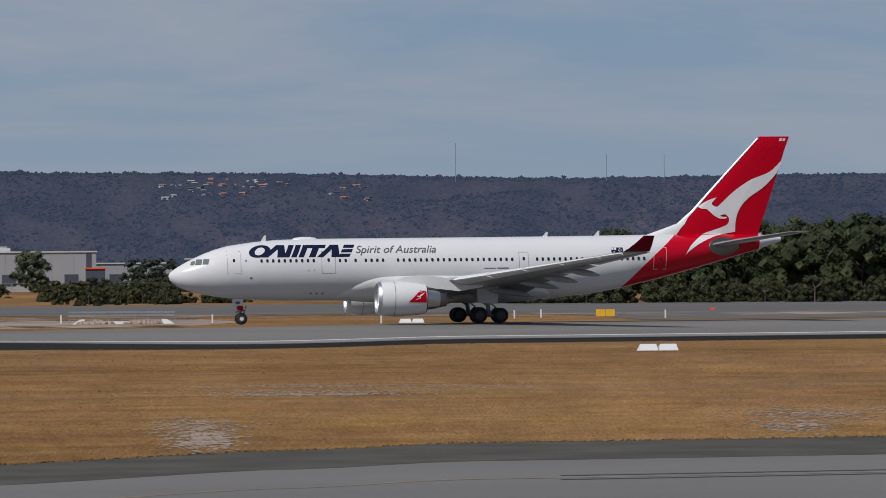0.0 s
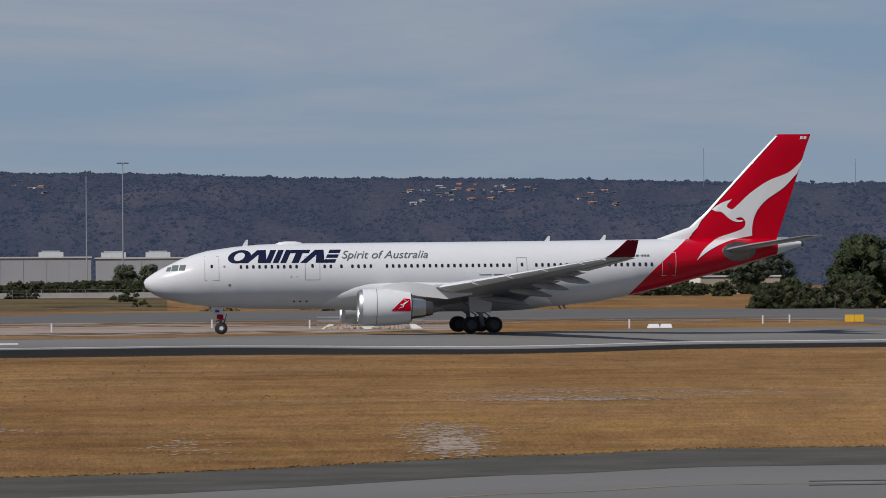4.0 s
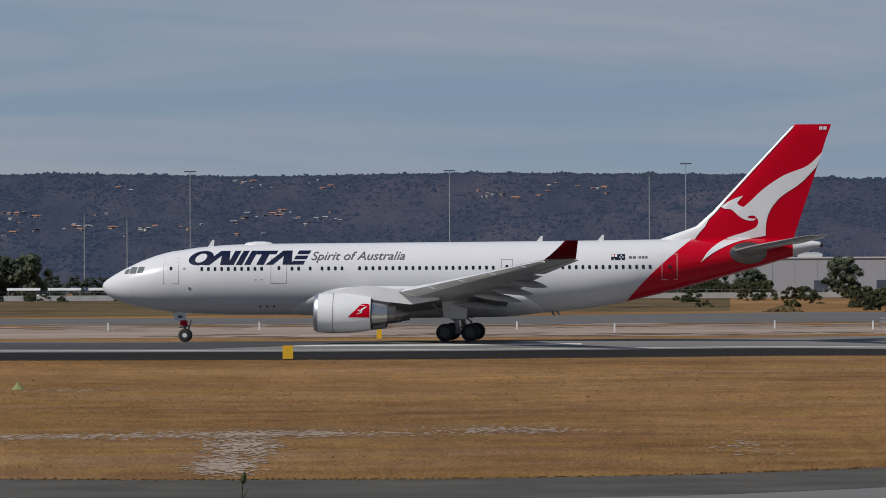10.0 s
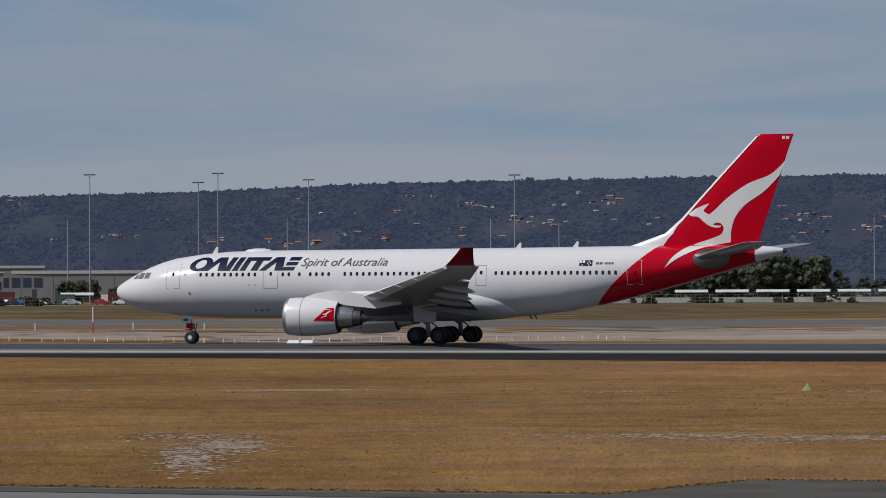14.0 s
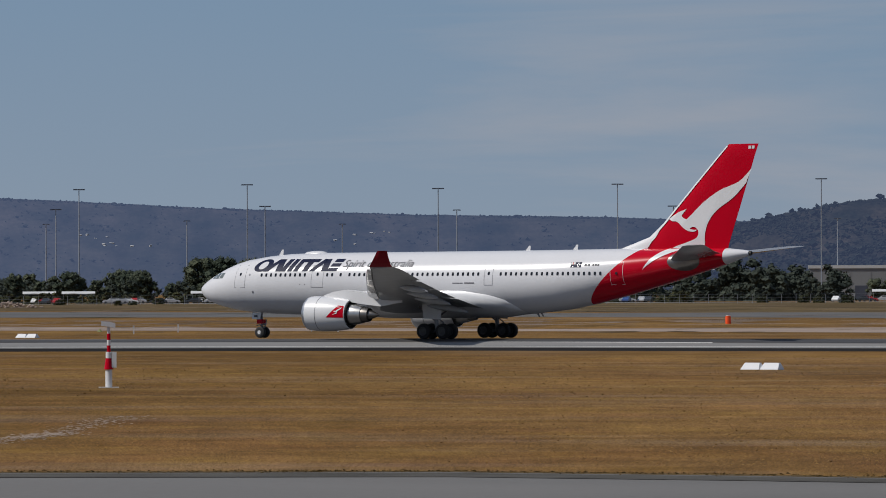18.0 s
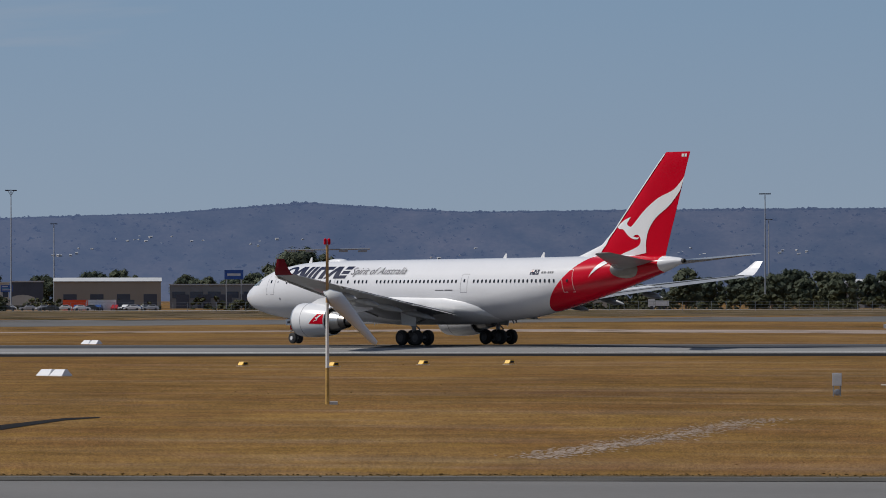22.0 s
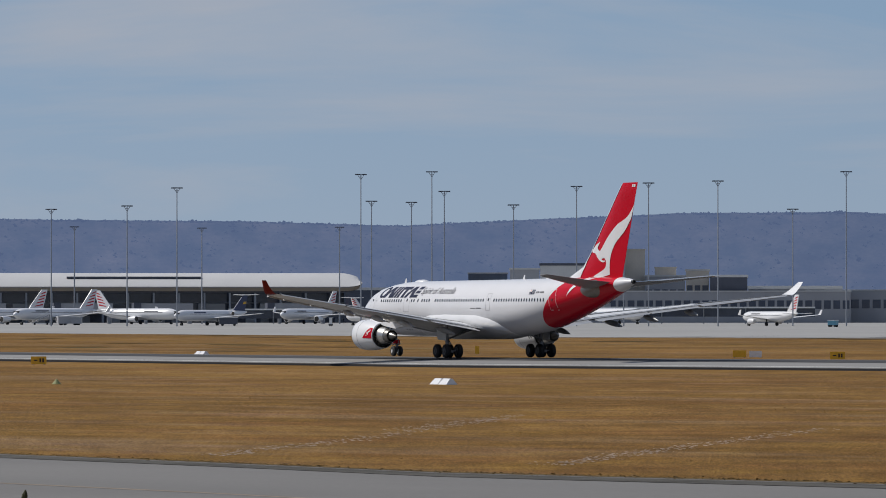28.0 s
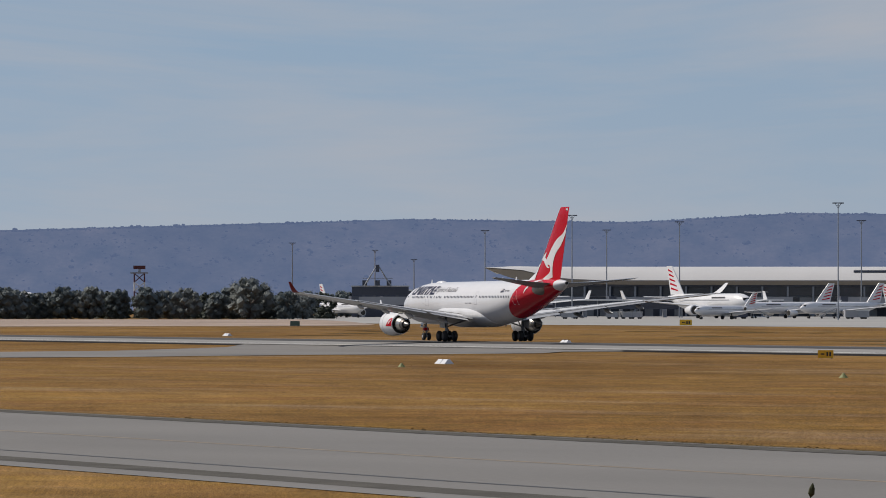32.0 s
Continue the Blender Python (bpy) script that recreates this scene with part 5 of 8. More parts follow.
# ---- trees ----
def crown_mesh(seed, h, w, clumps, leaves, size, mat, low=0.25, dome=False):
    r = random.Random(seed)
    s = Shape()
    for _ in range(clumps):
        a, q = r.uniform(0, 2 * math.pi), math.sqrt(r.random())
        z = r.uniform(low, 0.92)
        room = math.sin(math.pi * min(1, max(0.12, (z - low + 0.12) / (1.12 - low)))) ** 0.7
        if dome:
            z = r.uniform(0.02, 0.8) ** 1.3
            room = math.cos(0.5 * math.pi * z) ** 0.6
        c = Vector((0.5 * w * room * q * math.cos(a), 0.5 * w * room * q * math.sin(a), z * h))
        cr = r.uniform(0.09, 0.17) * (w + h) * 0.5
        tilt = 0.35 if leaves > 70 else 0.6
        # dense twigs and leaves in the middle of each clump
        spin = r.uniform(0, 3)
        core = [c + Vector((math.cos(spin + 1.047 * q), math.sin(spin + 1.047 * q), 0.35 * (-1) ** q)) * cr * r.uniform(0.55, 0.9) for q in range(6)]
        s.add([c - Vector((0, 0, 0.6 * cr))] + core + [c + Vector((0, 0, 0.75 * cr))], [(0, 1 + (q + 1) % 6, 1 + q) for q in range(6)] + [(7, 1 + q, 1 + (q + 1) % 6) for q in range(6)])
        for _ in range(leaves):
            d = Vector((r.gauss(0, 1), r.gauss(0, 1), r.gauss(0, 0.8))).normalized() * cr * r.random() ** (0.28 if leaves > 70 else 0.4)
            p = c + d
            n = (d.normalized() + Vector((r.uniform(-tilt, tilt), r.uniform(-tilt, tilt), r.uniform(-0.2, 0.9)))).normalized()
            u = n.orthogonal().normalized()
            v = n.cross(u)
            k = size * r.uniform(0.6, 1.4)
            u, v = u * k, v * k * r.uniform(0.45, 0.9)
            s.add([p - u, p + v * 0.8, p + u, p - v], [(0, 1, 2, 3)])
    return s.mesh("crown", mat)


def trunk_mesh(seed, h, w, bark):
    r = random.Random(seed + 50)
    s = Shape().tube((0, 0, -0.2), (r.uniform(-0.2, 0.2), r.uniform(-0.2, 0.2), h * 0.5), h * 0.028, h * 0.016, 8)
    for _ in range(6):
        a, z = r.uniform(0, 2 * math.pi), r.uniform(0.28, 0.5) * h
        s.tube((0, 0, z), (0.33 * w * math.cos(a), 0.33 * w * math.sin(a), z + r.uniform(0.15, 0.35) * h), h * 0.011, h * 0.004, 5)
    return s.mesh("trunk", bark)


TREES = []
for k, (h, w, c) in enumerate(((10, 8, 24), (10, 10.5, 30), (10, 7, 20), (10, 12, 32), (10, 9, 26))):
    TREES.append((crown_mesh(k, h, w, c + 44, 75, 0.21, LEAF, 0.14 if k != 2 else 0.10), trunk_mesh(k, h, w, BARK)))
BUSHES = [(crown_mesh(20 + k, 3, w, 44, 60, 0.12, LEAF_BUSH, 0.0, True), trunk_mesh(20 + k, 3, w, BARK)) for k, w in enumerate((4.5, 3.6, 5.5))]
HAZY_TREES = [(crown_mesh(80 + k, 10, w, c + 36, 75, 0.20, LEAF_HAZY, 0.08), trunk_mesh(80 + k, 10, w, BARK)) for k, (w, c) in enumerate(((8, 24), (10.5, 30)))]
CLOSE_TREES = [(crown_mesh(60 + k, 10, w, c + 30, 100, 0.18, LEAF_CLOSE, 0.10), trunk_mesh(60 + k, 10, w, BARK)) for k, (w, c) in enumerate(((8, 26), (10.5, 32), (12, 34)))]
CLOSE_BUSHES = [(crown_mesh(70 + k, 3, w, 22, 90, 0.10, LEAF_BUSH, 0.0, True), trunk_mesh(70 + k, 3, w, BARK)) for k, w in enumerate((4.5, 3.6, 5.5))]


FAR_TREES = [(crown_mesh(40 + k, 10, w, 24, 46, 0.36, LEAF_FAR, 0.08), None) for k, w in enumerate((9, 11, 8))]
FAR_BUSHES = [(crown_mesh(50 + k, 3, w, 13, 20, 0.25, LEAF_BUSH, 0.0, True), None) for k, w in enumerate((4.5, 3.6, 5.5))]


def plant(pool, b, d, h, r, unit, name, label, group):
    k = r.randrange(len(pool))
    f = h / unit
    t = thing(name, label, "tree" if name == "tree" else "bush", here(b, d, r.uniform(0, 360)), group)
    for mesh, nm in zip(pool[k], ("crown", "trunk")):
        ob = part(nm, mesh, None, t)
        ob.scale = (f * r.uniform(0.9, 1.15), f * r.uniform(0.9, 1.15), f)


rnd = random.Random(5)
for b0, b1, d0, d1, h0, h1, n in (
        (-27.2, -23.6, 885, 930, 9, 13, 46), (-27.2, -25.0, 935, 990, 12, 15.5, 24), (-23.9, -22.9, 880, 920, 4, 7, 10),
        (-17.36, -17.20, 1240, 1260, 9.0, 10, 3), (-15.85, -15.50, 1290, 1320, 7.5, 9.3, 5), (-16.45, -16.1, 1280, 1320, 7, 9, 3),
        (-13.0, -12.8, 1285, 1300, 8, 9.5, 3), (-12.75, -12.55, 1290, 1310, 5, 7, 2), (-21.9, -21.4, 1260, 1300, 12, 13.5, 3), (-22.9, -22.1, 1260, 1310, 9, 11, 5),
        (-10.0, -9.6, 1320, 1350, 6, 8.5, 5), (-10.9, -10.4, 1320, 1360, 4, 7, 5), (-7.4, -7.05, 1320, 1350, 8, 11, 7), (-7.0, -5.8, 1310, 1350, 6, 9.5, 22),
        (-2.9, -1.6, 1330, 1380, 3.5, 6.5, 11), (-8.4, -7.5, 1320, 1350, 8, 12.5, 8), (1.0, 1.5, 1300, 1330, 8, 9.5, 3), (1.7, 2.8, 1290, 1330, 3, 5, 5),
        (7.4, 11.6, 1330, 1480, 5, 9, 46), (-0.6, 0.5, 1330, 1400, 5, 7, 7), (2.0, 6.0, 1380, 1500, 3.5, 6, 14), (11.6, 14.3, 1330, 1450, 5, 9, 26),
        (14.3, 17.0, 1380, 1520, 6, 10, 26), (17.0, 20.3, 1320, 1420, 6, 11, 36), (10.0, 11.8, 1340, 1400, 9, 12.5, 16), (20.3, 23.8, 1330, 1450, 6, 11, 32), (23.8, 29.0, 1700, 1900, 9, 13, 46),
        (29.0, 33.0, 1950, 2100, 6, 9, 16), (23.5, 24.15, 1300, 1330, 12.5, 16.5, 8), (-11.75, -10.55, 1330, 1370, 8.5, 10.5, 15), (-5.2, -4.0, 1340, 1380, 10.0, 12.5, 15), (51.0, 55.5, 1400, 1440, 6.5, 9.5, 70), (51.7, 51.9, 1390, 1410, 11, 12, 3), (50.6, 51.3, 1700, 1800, 8, 10, 8)):
    for _ in range(max(1, int(n * 0.58))):
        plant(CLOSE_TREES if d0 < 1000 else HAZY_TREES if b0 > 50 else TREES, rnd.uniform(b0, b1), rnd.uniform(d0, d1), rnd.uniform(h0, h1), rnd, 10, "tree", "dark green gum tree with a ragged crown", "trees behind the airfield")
for b0, b1, d0, d1, h0, h1, n in (
        (-27.2, -22.6, 860, 885, 3, 5.5, 60), (-19.0, -17.3, 880, 1000, 2.5, 4.5, 24), (-19.6, -18.4, 905, 1000, 3, 4.5, 12), (-22.8, -18.0, 1120, 1200, 2.5, 4.4, 44), (-16.4, -13.9, 1250, 1280, 3.4, 5.2, 50),
        (-14.5, -9.3, 1180, 1215, 1.2, 2.6, 26), (-9.3, -1.6, 1180, 1215, 1.0, 2.4, 26), (0.5, 12, 1190, 1220, 1.2, 2.4, 30), (12, 16.9, 1150, 1210, 1.2, 2.2, 14),
        (30.35, 31.5, 1150, 1180, 2.4, 3.8, 12), (28.15, 28.75, 1170, 1190, 2.2, 3.6, 8), (26.9, 27.3, 1240, 1260, 4.5, 6, 3), (29.5, 29.7, 1190, 1200, 2, 2.6, 1)):
    for _ in range(n):
        plant(CLOSE_BUSHES if d0 < 1000 else BUSHES, rnd.uniform(b0, b1), rnd.uniform(d0, d1), rnd.uniform(h0, h1), rnd, 3, "bush", "olive green scrub bush in dry grass", "scrub bushes")


def belt(name, pool, unit, spots, seed, label):
    """A joined belt of crowns too many to count."""
    r = random.Random(seed)
    v, f = [], []
    shapes = [([tuple(p.co) for p in c.vertices], [tuple(q.vertices) for q in c.polygons]) for c, _ in pool]
    for b0, b1, d0, d1, h0, h1, n in spots:
        for _ in range(n):
            pv, pf = r.choice(shapes)
            b, d = r.uniform(b0, b1), r.uniform(d0, d1)
            x, y = bearing(b, d)
            k, a, z = r.uniform(h0, h1) / unit, r.uniform(0, 6.28), lay(d) - 0.15 * h0
            ca, sa, j, wide = k * math.cos(a), k * math.sin(a), len(v), r.uniform(1.0, 1.5)
            v += [(x + wide * (px * ca - py * sa), y + px * sa + py * ca, z + pz * k) for px, py, pz in pv]
            f += [tuple(i + j for i in q) for q in pf]
    me = bpy.data.meshes.new(name)
    me.from_pydata(v, [], f)
    me.materials.append(LEAF_FAR if unit == 10 else LEAF_BUSH)
    tagged(new(name, me), label, "trees", kind="stuff")


belt("tree_belt", FAR_TREES, 10, ((-22.8, -20.2, 1350, 1450, 6, 10, 30), (-20.4, -18.2, 1470, 1560, 7, 10.5, 30), (-12.4, -8.0, 1400, 1500, 5, 8, 26), (-8.0, -1.0, 1420, 1520, 4, 7, 30), (50.9, 56.0, 1450, 1560, 7.5, 9.5, 90), (30.4, 32.2, 1900, 2000, 7, 9, 20), (19.0, 24.2, 1480, 1600, 5, 8, 40), (33.0, 36.0, 2000, 2100, 6, 9, 20), (-1.2, 3.6, 1300, 1340, 3.5, 6.5, 16), (4.0, 9.8, 1310, 1420, 7, 13, 60), (9.8, 15.0, 1320, 1420, 5, 9, 34)), 61, "dense dark belt of trees behind the airfield")
belt("scrub_belt", FAR_BUSHES, 3, ((-18.6, -15.4, 960, 1180, 1.6, 4.2, 40), (-22.5, -18.6, 1180, 1260, 1.6, 3.6, 60), (-18.6, -12.6, 1225, 1300, 1.4, 3.4, 70), (-12.6, -2.5, 1225, 1300, 1.2, 3.0, 80), (-2.5, 3.5, 1262, 1300, 1.6, 3.4, 60), (6.0, 15.0, 1262, 1310, 1.6, 4.0, 90), (15.0, 24.5, 1270, 1330, 2.0, 5.0, 90), (24.5, 28.0, 1290, 1400, 2.0, 4.5, 26)), 62, "olive scrub along the perimeter road")


# ---- flood light masts ----
def mast_head(w, n):
    s = Shape().box(-w / 2, -0.12, -0.1, w / 2, 0.12, 0.08)
    return s.mesh("crossbar", DARK_WALL)


# mast grey lightened in the base colour to look hazy
MAST = material("hazed_blue_grey_steel", (0.25, 0.27, 0.305), 0.6, vary=0.12, scale=0.4)
BAR_WIDE, BAR_SLIM = mast_head(3.1, 4), mast_head(2.0, 2)
HEAD_FRAME = Shape().tube((0, 0, 0), (-0.9, 0, 1.45), 0.07, 0.07, 5).tube((0, 0, 0), (0.9, 0, 1.45), 0.07, 0.07, 5).tube((-0.5, 0, 0.8), (0.5, 0, 0.8), 0.06, 0.06, 5).mesh("head_frame", MAST)
LAMP = Shape().box(-0.36, -0.3, -0.17, 0.36, 0.3, 0.0).mesh("lamp", DARK_WALL)


def mast(b, d, h, wide=True):
    t = thing("light_mast", "tall grey floodlight mast with a crossbar of lamps", "light mast", here(b, d), "floodlight masts")
    f = d / 1340
    part("pole", Shape().tube((0, 0, -0.1), (0, 0, h), 0.20 * f, 0.12 * f, 8), MAST, t)
    part("crossbar", BAR_WIDE if wide else BAR_SLIM, None, t, at=pose(0, 0, h))
    if wide and b > 26:
        part("head_frame", HEAD_FRAME, None, t, at=pose(0, 0, h - 1.5))
    for x in ((-1.2, -0.6, 0.6, 1.2) if wide else (-0.8, 0.8)):
        part("lamp", LAMP, None, t, at=pose(x, 0, h - 0.05))


MASTS_A = (
    (-15.51, 1340, 35.1), (-15.10, 1340, 32.3), (-12.85, 1340, 33.6), (-9.93, 1340, 33.6), (-9.22, 1659, 25.6), (-8.74, 1541, 25.6),
    (-7.28, 1340, 34.0), (-6.65, 1469, 25.6), (-5.20, 1680, 25.6), (-4.70, 1340, 33.6), (-4.43, 1582, 25.6), (-2.38, 1340, 32.6),
    (-2.14, 1568, 25.6), (-1.36, 1340, 34.4), (-1.14, 1340, 32.0), (0.08, 1340, 34.1), (0.33, 1556, 25.6), (2.21, 1340, 32.1),
    (2.32, 1555, 25.6), (3.59, 1340, 25.7), (4.28, 1621, 25.6), (4.46, 1340, 32.2), (6.04, 1669, 25.6), (6.12, 1366, 25.6),
    (6.75, 1340, 31.0), (8.56, 1422, 25.6), (8.77, 1340, 30.0), (9.85, 1719, 25.6), (10.72, 1352, 25.6), (10.92, 1340, 31.1),
    (11.60, 1633, 25.6), (12.81, 1340, 29.9), (13.07, 1399, 25.6),
)
MASTS_B = (
    (13.18, 1707, 25.6), (14.12, 1809, 25.6), (14.53, 1340, 32.1), (14.56, 1340, 28.8), (15.15, 1473, 25.6), (16.38, 1340, 27.7),
    (16.53, 1340, 30.8), (16.75, 1340, 30.1), (16.81, 1523, 25.6), (18.36, 1483, 25.6),
    (18.40, 1340, 30.2), (26.40, 1540, 25.6), (26.88, 1340, 31.5), (27.52, 2028, 31.6), 
    (27.98, 1350, 39.8), (28.63, 1977, 31.6), (28.90, 1691, 31.6), (29.63, 1481, 31.6), (29.81, 2085, 31.6), (30.72, 1350, 38.5),
    (31.18, 1748, 31.6), (32.32, 2051, 31.6), (32.54, 1350, 40.6), (33.68, 1719, 31.6), (33.75, 1350, 39.2),
    (33.82, 1350, 43.2), (34.07, 1947, 31.6), (34.33, 1350, 35.2),
)
MASTS_C = (
    (35.46, 1734, 31.6), (36.25, 1350, 41.0), (36.85, 1374, 31.6), (37.69, 1350, 38.6), (38.47, 1350, 38.1),
    (38.75, 1350, 33.1), (39.28, 1350, 37.2), (39.99, 1350, 32.3), (40.77, 1350, 35.9), (40.91, 1350, 41.1), (41.14, 1350, 33.0),
    (41.59, 1350, 33.3), (41.71, 1350, 40.4), (41.95, 1654, 31.6), (43.50, 1672, 31.6), (43.78, 1350, 36.8), (44.34, 1350, 32.0),
    (44.93, 1651, 31.6), (45.19, 1375, 31.6), (46.97, 1675, 31.6), (47.79, 1851, 31.6), (48.18, 1557, 31.6), (49.16, 1866, 31.6),
    (49.96, 2400, 26.1), (50.40, 2400, 30.4), (51.33, 2229, 31.6),
)
for k, (b, d, h) in enumerate(MASTS_A + MASTS_B + MASTS_C):
    mast(b, d, h, d < 1400 or b > 41)
# radio masts on the ridge
for b, e in ((-22.05, 1.50), (-23.75, 1.36), (-24.4, 1.36)):
    x, y, z = near_ridge.find(b, 1.04) or (*bearing(b, 3850), 70)
    t = thing("radio_mast", "thin red and white radio mast on the hill", "radio mast", pose(x, y, z - 1), "radio masts")
    hh = EYE + math.hypot(x, y) * math.tan(radians(e)) - z
    for i in range(5):
        part("mast_section", Shape().tube((0, 0, hh * i / 5), (0, 0, hh * (i + 1) / 5), 0.2, 0.2, 6), GALV, t)


# ---- buildings ----
def building(name, label, b0, b1, d, h, wall, roof=None, depth=30.0, windows=0, gable=0.0, stripe=None, doors=0, parapet=0.4, arch=0.0):
    """A box-like building across the view between two bearings."""
    b = (b0 + b1) / 2
    w = abs(b1 - b0) * math.pi / 180 * d
    t = thing(name, label, "building", here(b, d))
    part("wall", Shape().box(-w / 2, 0, -0.3, w / 2, depth, h), wall, t)
    if gable:
        s = Shape().rings([[(x, -0.4, h), (x, depth / 2, h + gable), (x, depth + 0.4, h), (x, depth + 0.4, h + 0.2), (x, depth / 2, h + gable + 0.25), (x, -0.4, h + 0.2)] for x in (-w / 2 - 0.3, w / 2 + 0.3)])
    elif arch:
        vault = [(x * w / 2, h - 0.002 + arch * (1 - x * x)) for x in [i / 8 - 1 for i in range(17)]]
        s = Shape().rings([[(x, y, z) for x, z in vault] for y in (0.0, depth)])
    else:
        s = Shape().box(-w / 2 - 0.3, -0.3, h + 0.003, w / 2 + 0.3, depth + 0.3, h + parapet)
    part("roof", s, roof or SHED_ROOF, t)
    n = int(w / 6)
    for i in range(1, n):
        part("wall_rib", Shape().box(-w / 2 + i * w / n - 0.06, -0.07, 0, -w / 2 + i * w / n + 0.06, -0.002, h), wall, t)
    for i in range(windows):
        x = -w / 2 + (i + 0.5) * w / windows
        part("window", Shape().box(x - 0.36 * w / windows, -0.09, h * 0.45, x + 0.36 * w / windows, 0.06, h * 0.72), CURTAIN, t)
    for i in range(doors):
        x = -w / 2 + (i + 0.6) * w / doors
        part("roller_door", Shape().box(x - 1.9, -0.1, 0, x + 1.9, 0.05, min(h * 0.6, 4.2)), DARK_WALL, t)
    if stripe:
        x = -w / 2 + stripe * w
        part("corner_panel", Shape().box(x - 0.7, -0.12, 0, x + 0.7, 0.05, h), DARK_WALL, t)
    return t


building("warehouse", "very large pale grey metal warehouse with a flat roof", -18.0, -15.2, 1420, 10.3, SHED_WALL, depth=70, doors=4, stripe=0.97)
building("warehouse", "large pale grey metal warehouse beside the road", -15.15, -12.1, 1420, 10.6, SHED_WALL, depth=70, doors=2, stripe=0.53)
for b, d, h in ((-15.9, 1440, 12.4), (-15.4, 1440, 12.4), (-14.7, 1440, 12.6), (-13.0, 1440, 12.6), (-16.9, 1440, 12.0)):
    t = thing("roof_vent_unit", "grey ventilation unit on the warehouse roof", "roof unit", here(b, d, 0, 10.7), "roof units")
    part("casing", Shape().box(-3.5, 0, 0, 3.5, 3, h - 10.9), SHED_ROOF, t), part("duct", Shape().tube((-2.6, 1.5, h - 10.9), (2.6, 1.5, h - 10.9), 0.45), GALV, t)
building("shed", "low pale roofed industrial shed", -18.85, -17.5, 1500, 7.2, SHED_WALL, depth=40, doors=3)
building("showroom", "dark showroom with an orange roof band", -18.10, -17.88, 1400, 5.6, DARK_WALL, ORANGE, depth=10)
building("shed", "long grey shed behind trees with a pale roof", -22.3, -19.0, 1800, 9.4, GREY_SHED, depth=40)
building("hangar", "tan metal hangar with a low arched roof", -20.16, -19.07, 1330, 7.1, TAN_WALL, TAN_WALL, depth=26, arch=1.5)
building("shed", "green metal plant shed", -20.92, -20.54, 1300, 4.8, GREEN_BOX, GREEN_BOX, depth=9)
building("wall_building", "low tan boundary building", -22.9, -21.5, 1290, 4.0, TAN_WALL, depth=8, doors=3)
for b in (-21.3, -21.62, -21.95):
    t = thing("storage_tank", "pale curved storage tank", "tank", here(b, 1270), "storage tanks")
    part("shell", Shape().lathe((-1.6, 0, 1.9), (1, 0, 0), [(0, 0.4), (0.1, 1.6), (0.4, 1.9), (2.8, 1.9), (3.1, 1.6), (3.2, 0.4)], 20), CREAM, t, smooth=True, sharp=40), part("cradle", Shape().box(-1.2, -1, -0.1, 1.2, 1, 0.4), CONC, t)
building("office", "small office with a red roof edge", -21.02, -20.57, 1600, 7.6, SHED_WALL, RED, depth=12, windows=5)
# dark wall colour imitates the shade under the cargo shed's open roof
building("cargo_shed", "long cargo shed, dark front wall for its shaded open bays", -2.97, -1.95, 1450, 8.6, DARK_WALL, depth=30, doors=4, parapet=1.1)
building("terminal_wing", "long low grey terminal with a pale roof", 1.05, 2.9, 1500, 8.9, GREY_SHED, depth=30, windows=9)
building("terminal_wing", "flat pale upper roof", 0.6, 1.85, 1600, 10.8, GREY_SHED, depth=25, windows=10, parapet=0.8)
building("freight_shed", "long grey freight building with a pale roof", -1.1, 0.95, 1600, 9.0, GREY_SHED, depth=30, doors=6, parapet=1.0)
building("freight_shed", "long grey freight building with a pale roof", 2.05, 4.6, 1600, 9.6, GREY_SHED, depth=30, doors=7, parapet=1.0)
building("shed", "white shed among trees", 6.75, 7.26, 1400, 7.9, SHED_ROOF, depth=14, gable=1.0, doors=2)
building("shed", "long pale roofed shed among trees", 10.36, 11.35, 1400, 6.0, SHED_WALL, depth=14, gable=0.8, doors=2)
building("shed", "grey shed with a white roof line", 15.55, 17.5, 1350, 6.6, SHED_WALL, depth=20, gable=0.9, doors=4, windows=7)
building("service_station", "low shop with a yellow fascia", 20.1, 20.6, 1400, 6.4, CREAM, YELLOW, depth=12, windows=4)
building("service_station", "grey forecourt canopy on slim posts", 20.6, 21.4, 1420, 7.6, SHED_WALL, depth=12)
building("block_house", "white blockhouse with a lower wing", 21.47, 21.9, 1250, 4.4, CONC, CONC, depth=8, doors=1)
building("block_house", "white low plant room", 21.92, 22.27, 1250, 3.7, CONC, CONC, depth=8, doors=1)
building("shed", "long pale metal airfield shed", 20.9, 21.55, 1500, 8.3, SHED_ROOF, depth=14)
building("shed", "long pale metal sheds behind trees", 22.4, 23.6, 1700, 10.3, SHED_ROOF, depth=18, doors=3)
building("hangar_office", "pale metal annex of a hangar", 26.9, 27.8, 1500, 7.5, SHED_ROOF, depth=20, windows=9)
building("hangar_office", "dark grey annex of a hangar", 26.52, 26.88, 1500, 7.8, DARK_WALL, depth=20)
building("hangar", "long pale hangar with a lean-to canopy", 25.2, 26.4, 1450, 7.7, TAN_WALL, depth=24, gable=1.0, doors=4)
building("depot", "low grey depot beside the road", 23.9, 25.1, 1500, 6.8, GREY_SHED, depth=20, doors=5, windows=6)
building("terminal", "glass fronted terminal with a pale roof", 33.3, 35.4, 1900, 13.0, CURTAIN, depth=50, parapet=1.4)
building("terminal_block", "dark red clad terminal block", 32.58, 33.38, 1750, 10.6, MAROON, MAROON, depth=30)
building("terminal_block", "black clad terminal block", 32.88, 33.32, 1800, 14.0, DARK_WALL, DARK_WALL, depth=30)
building("terminal_block", "low dark curved terminal block", 31.6, 32.6, 1850, 9.5, DARK_WALL, depth=30)
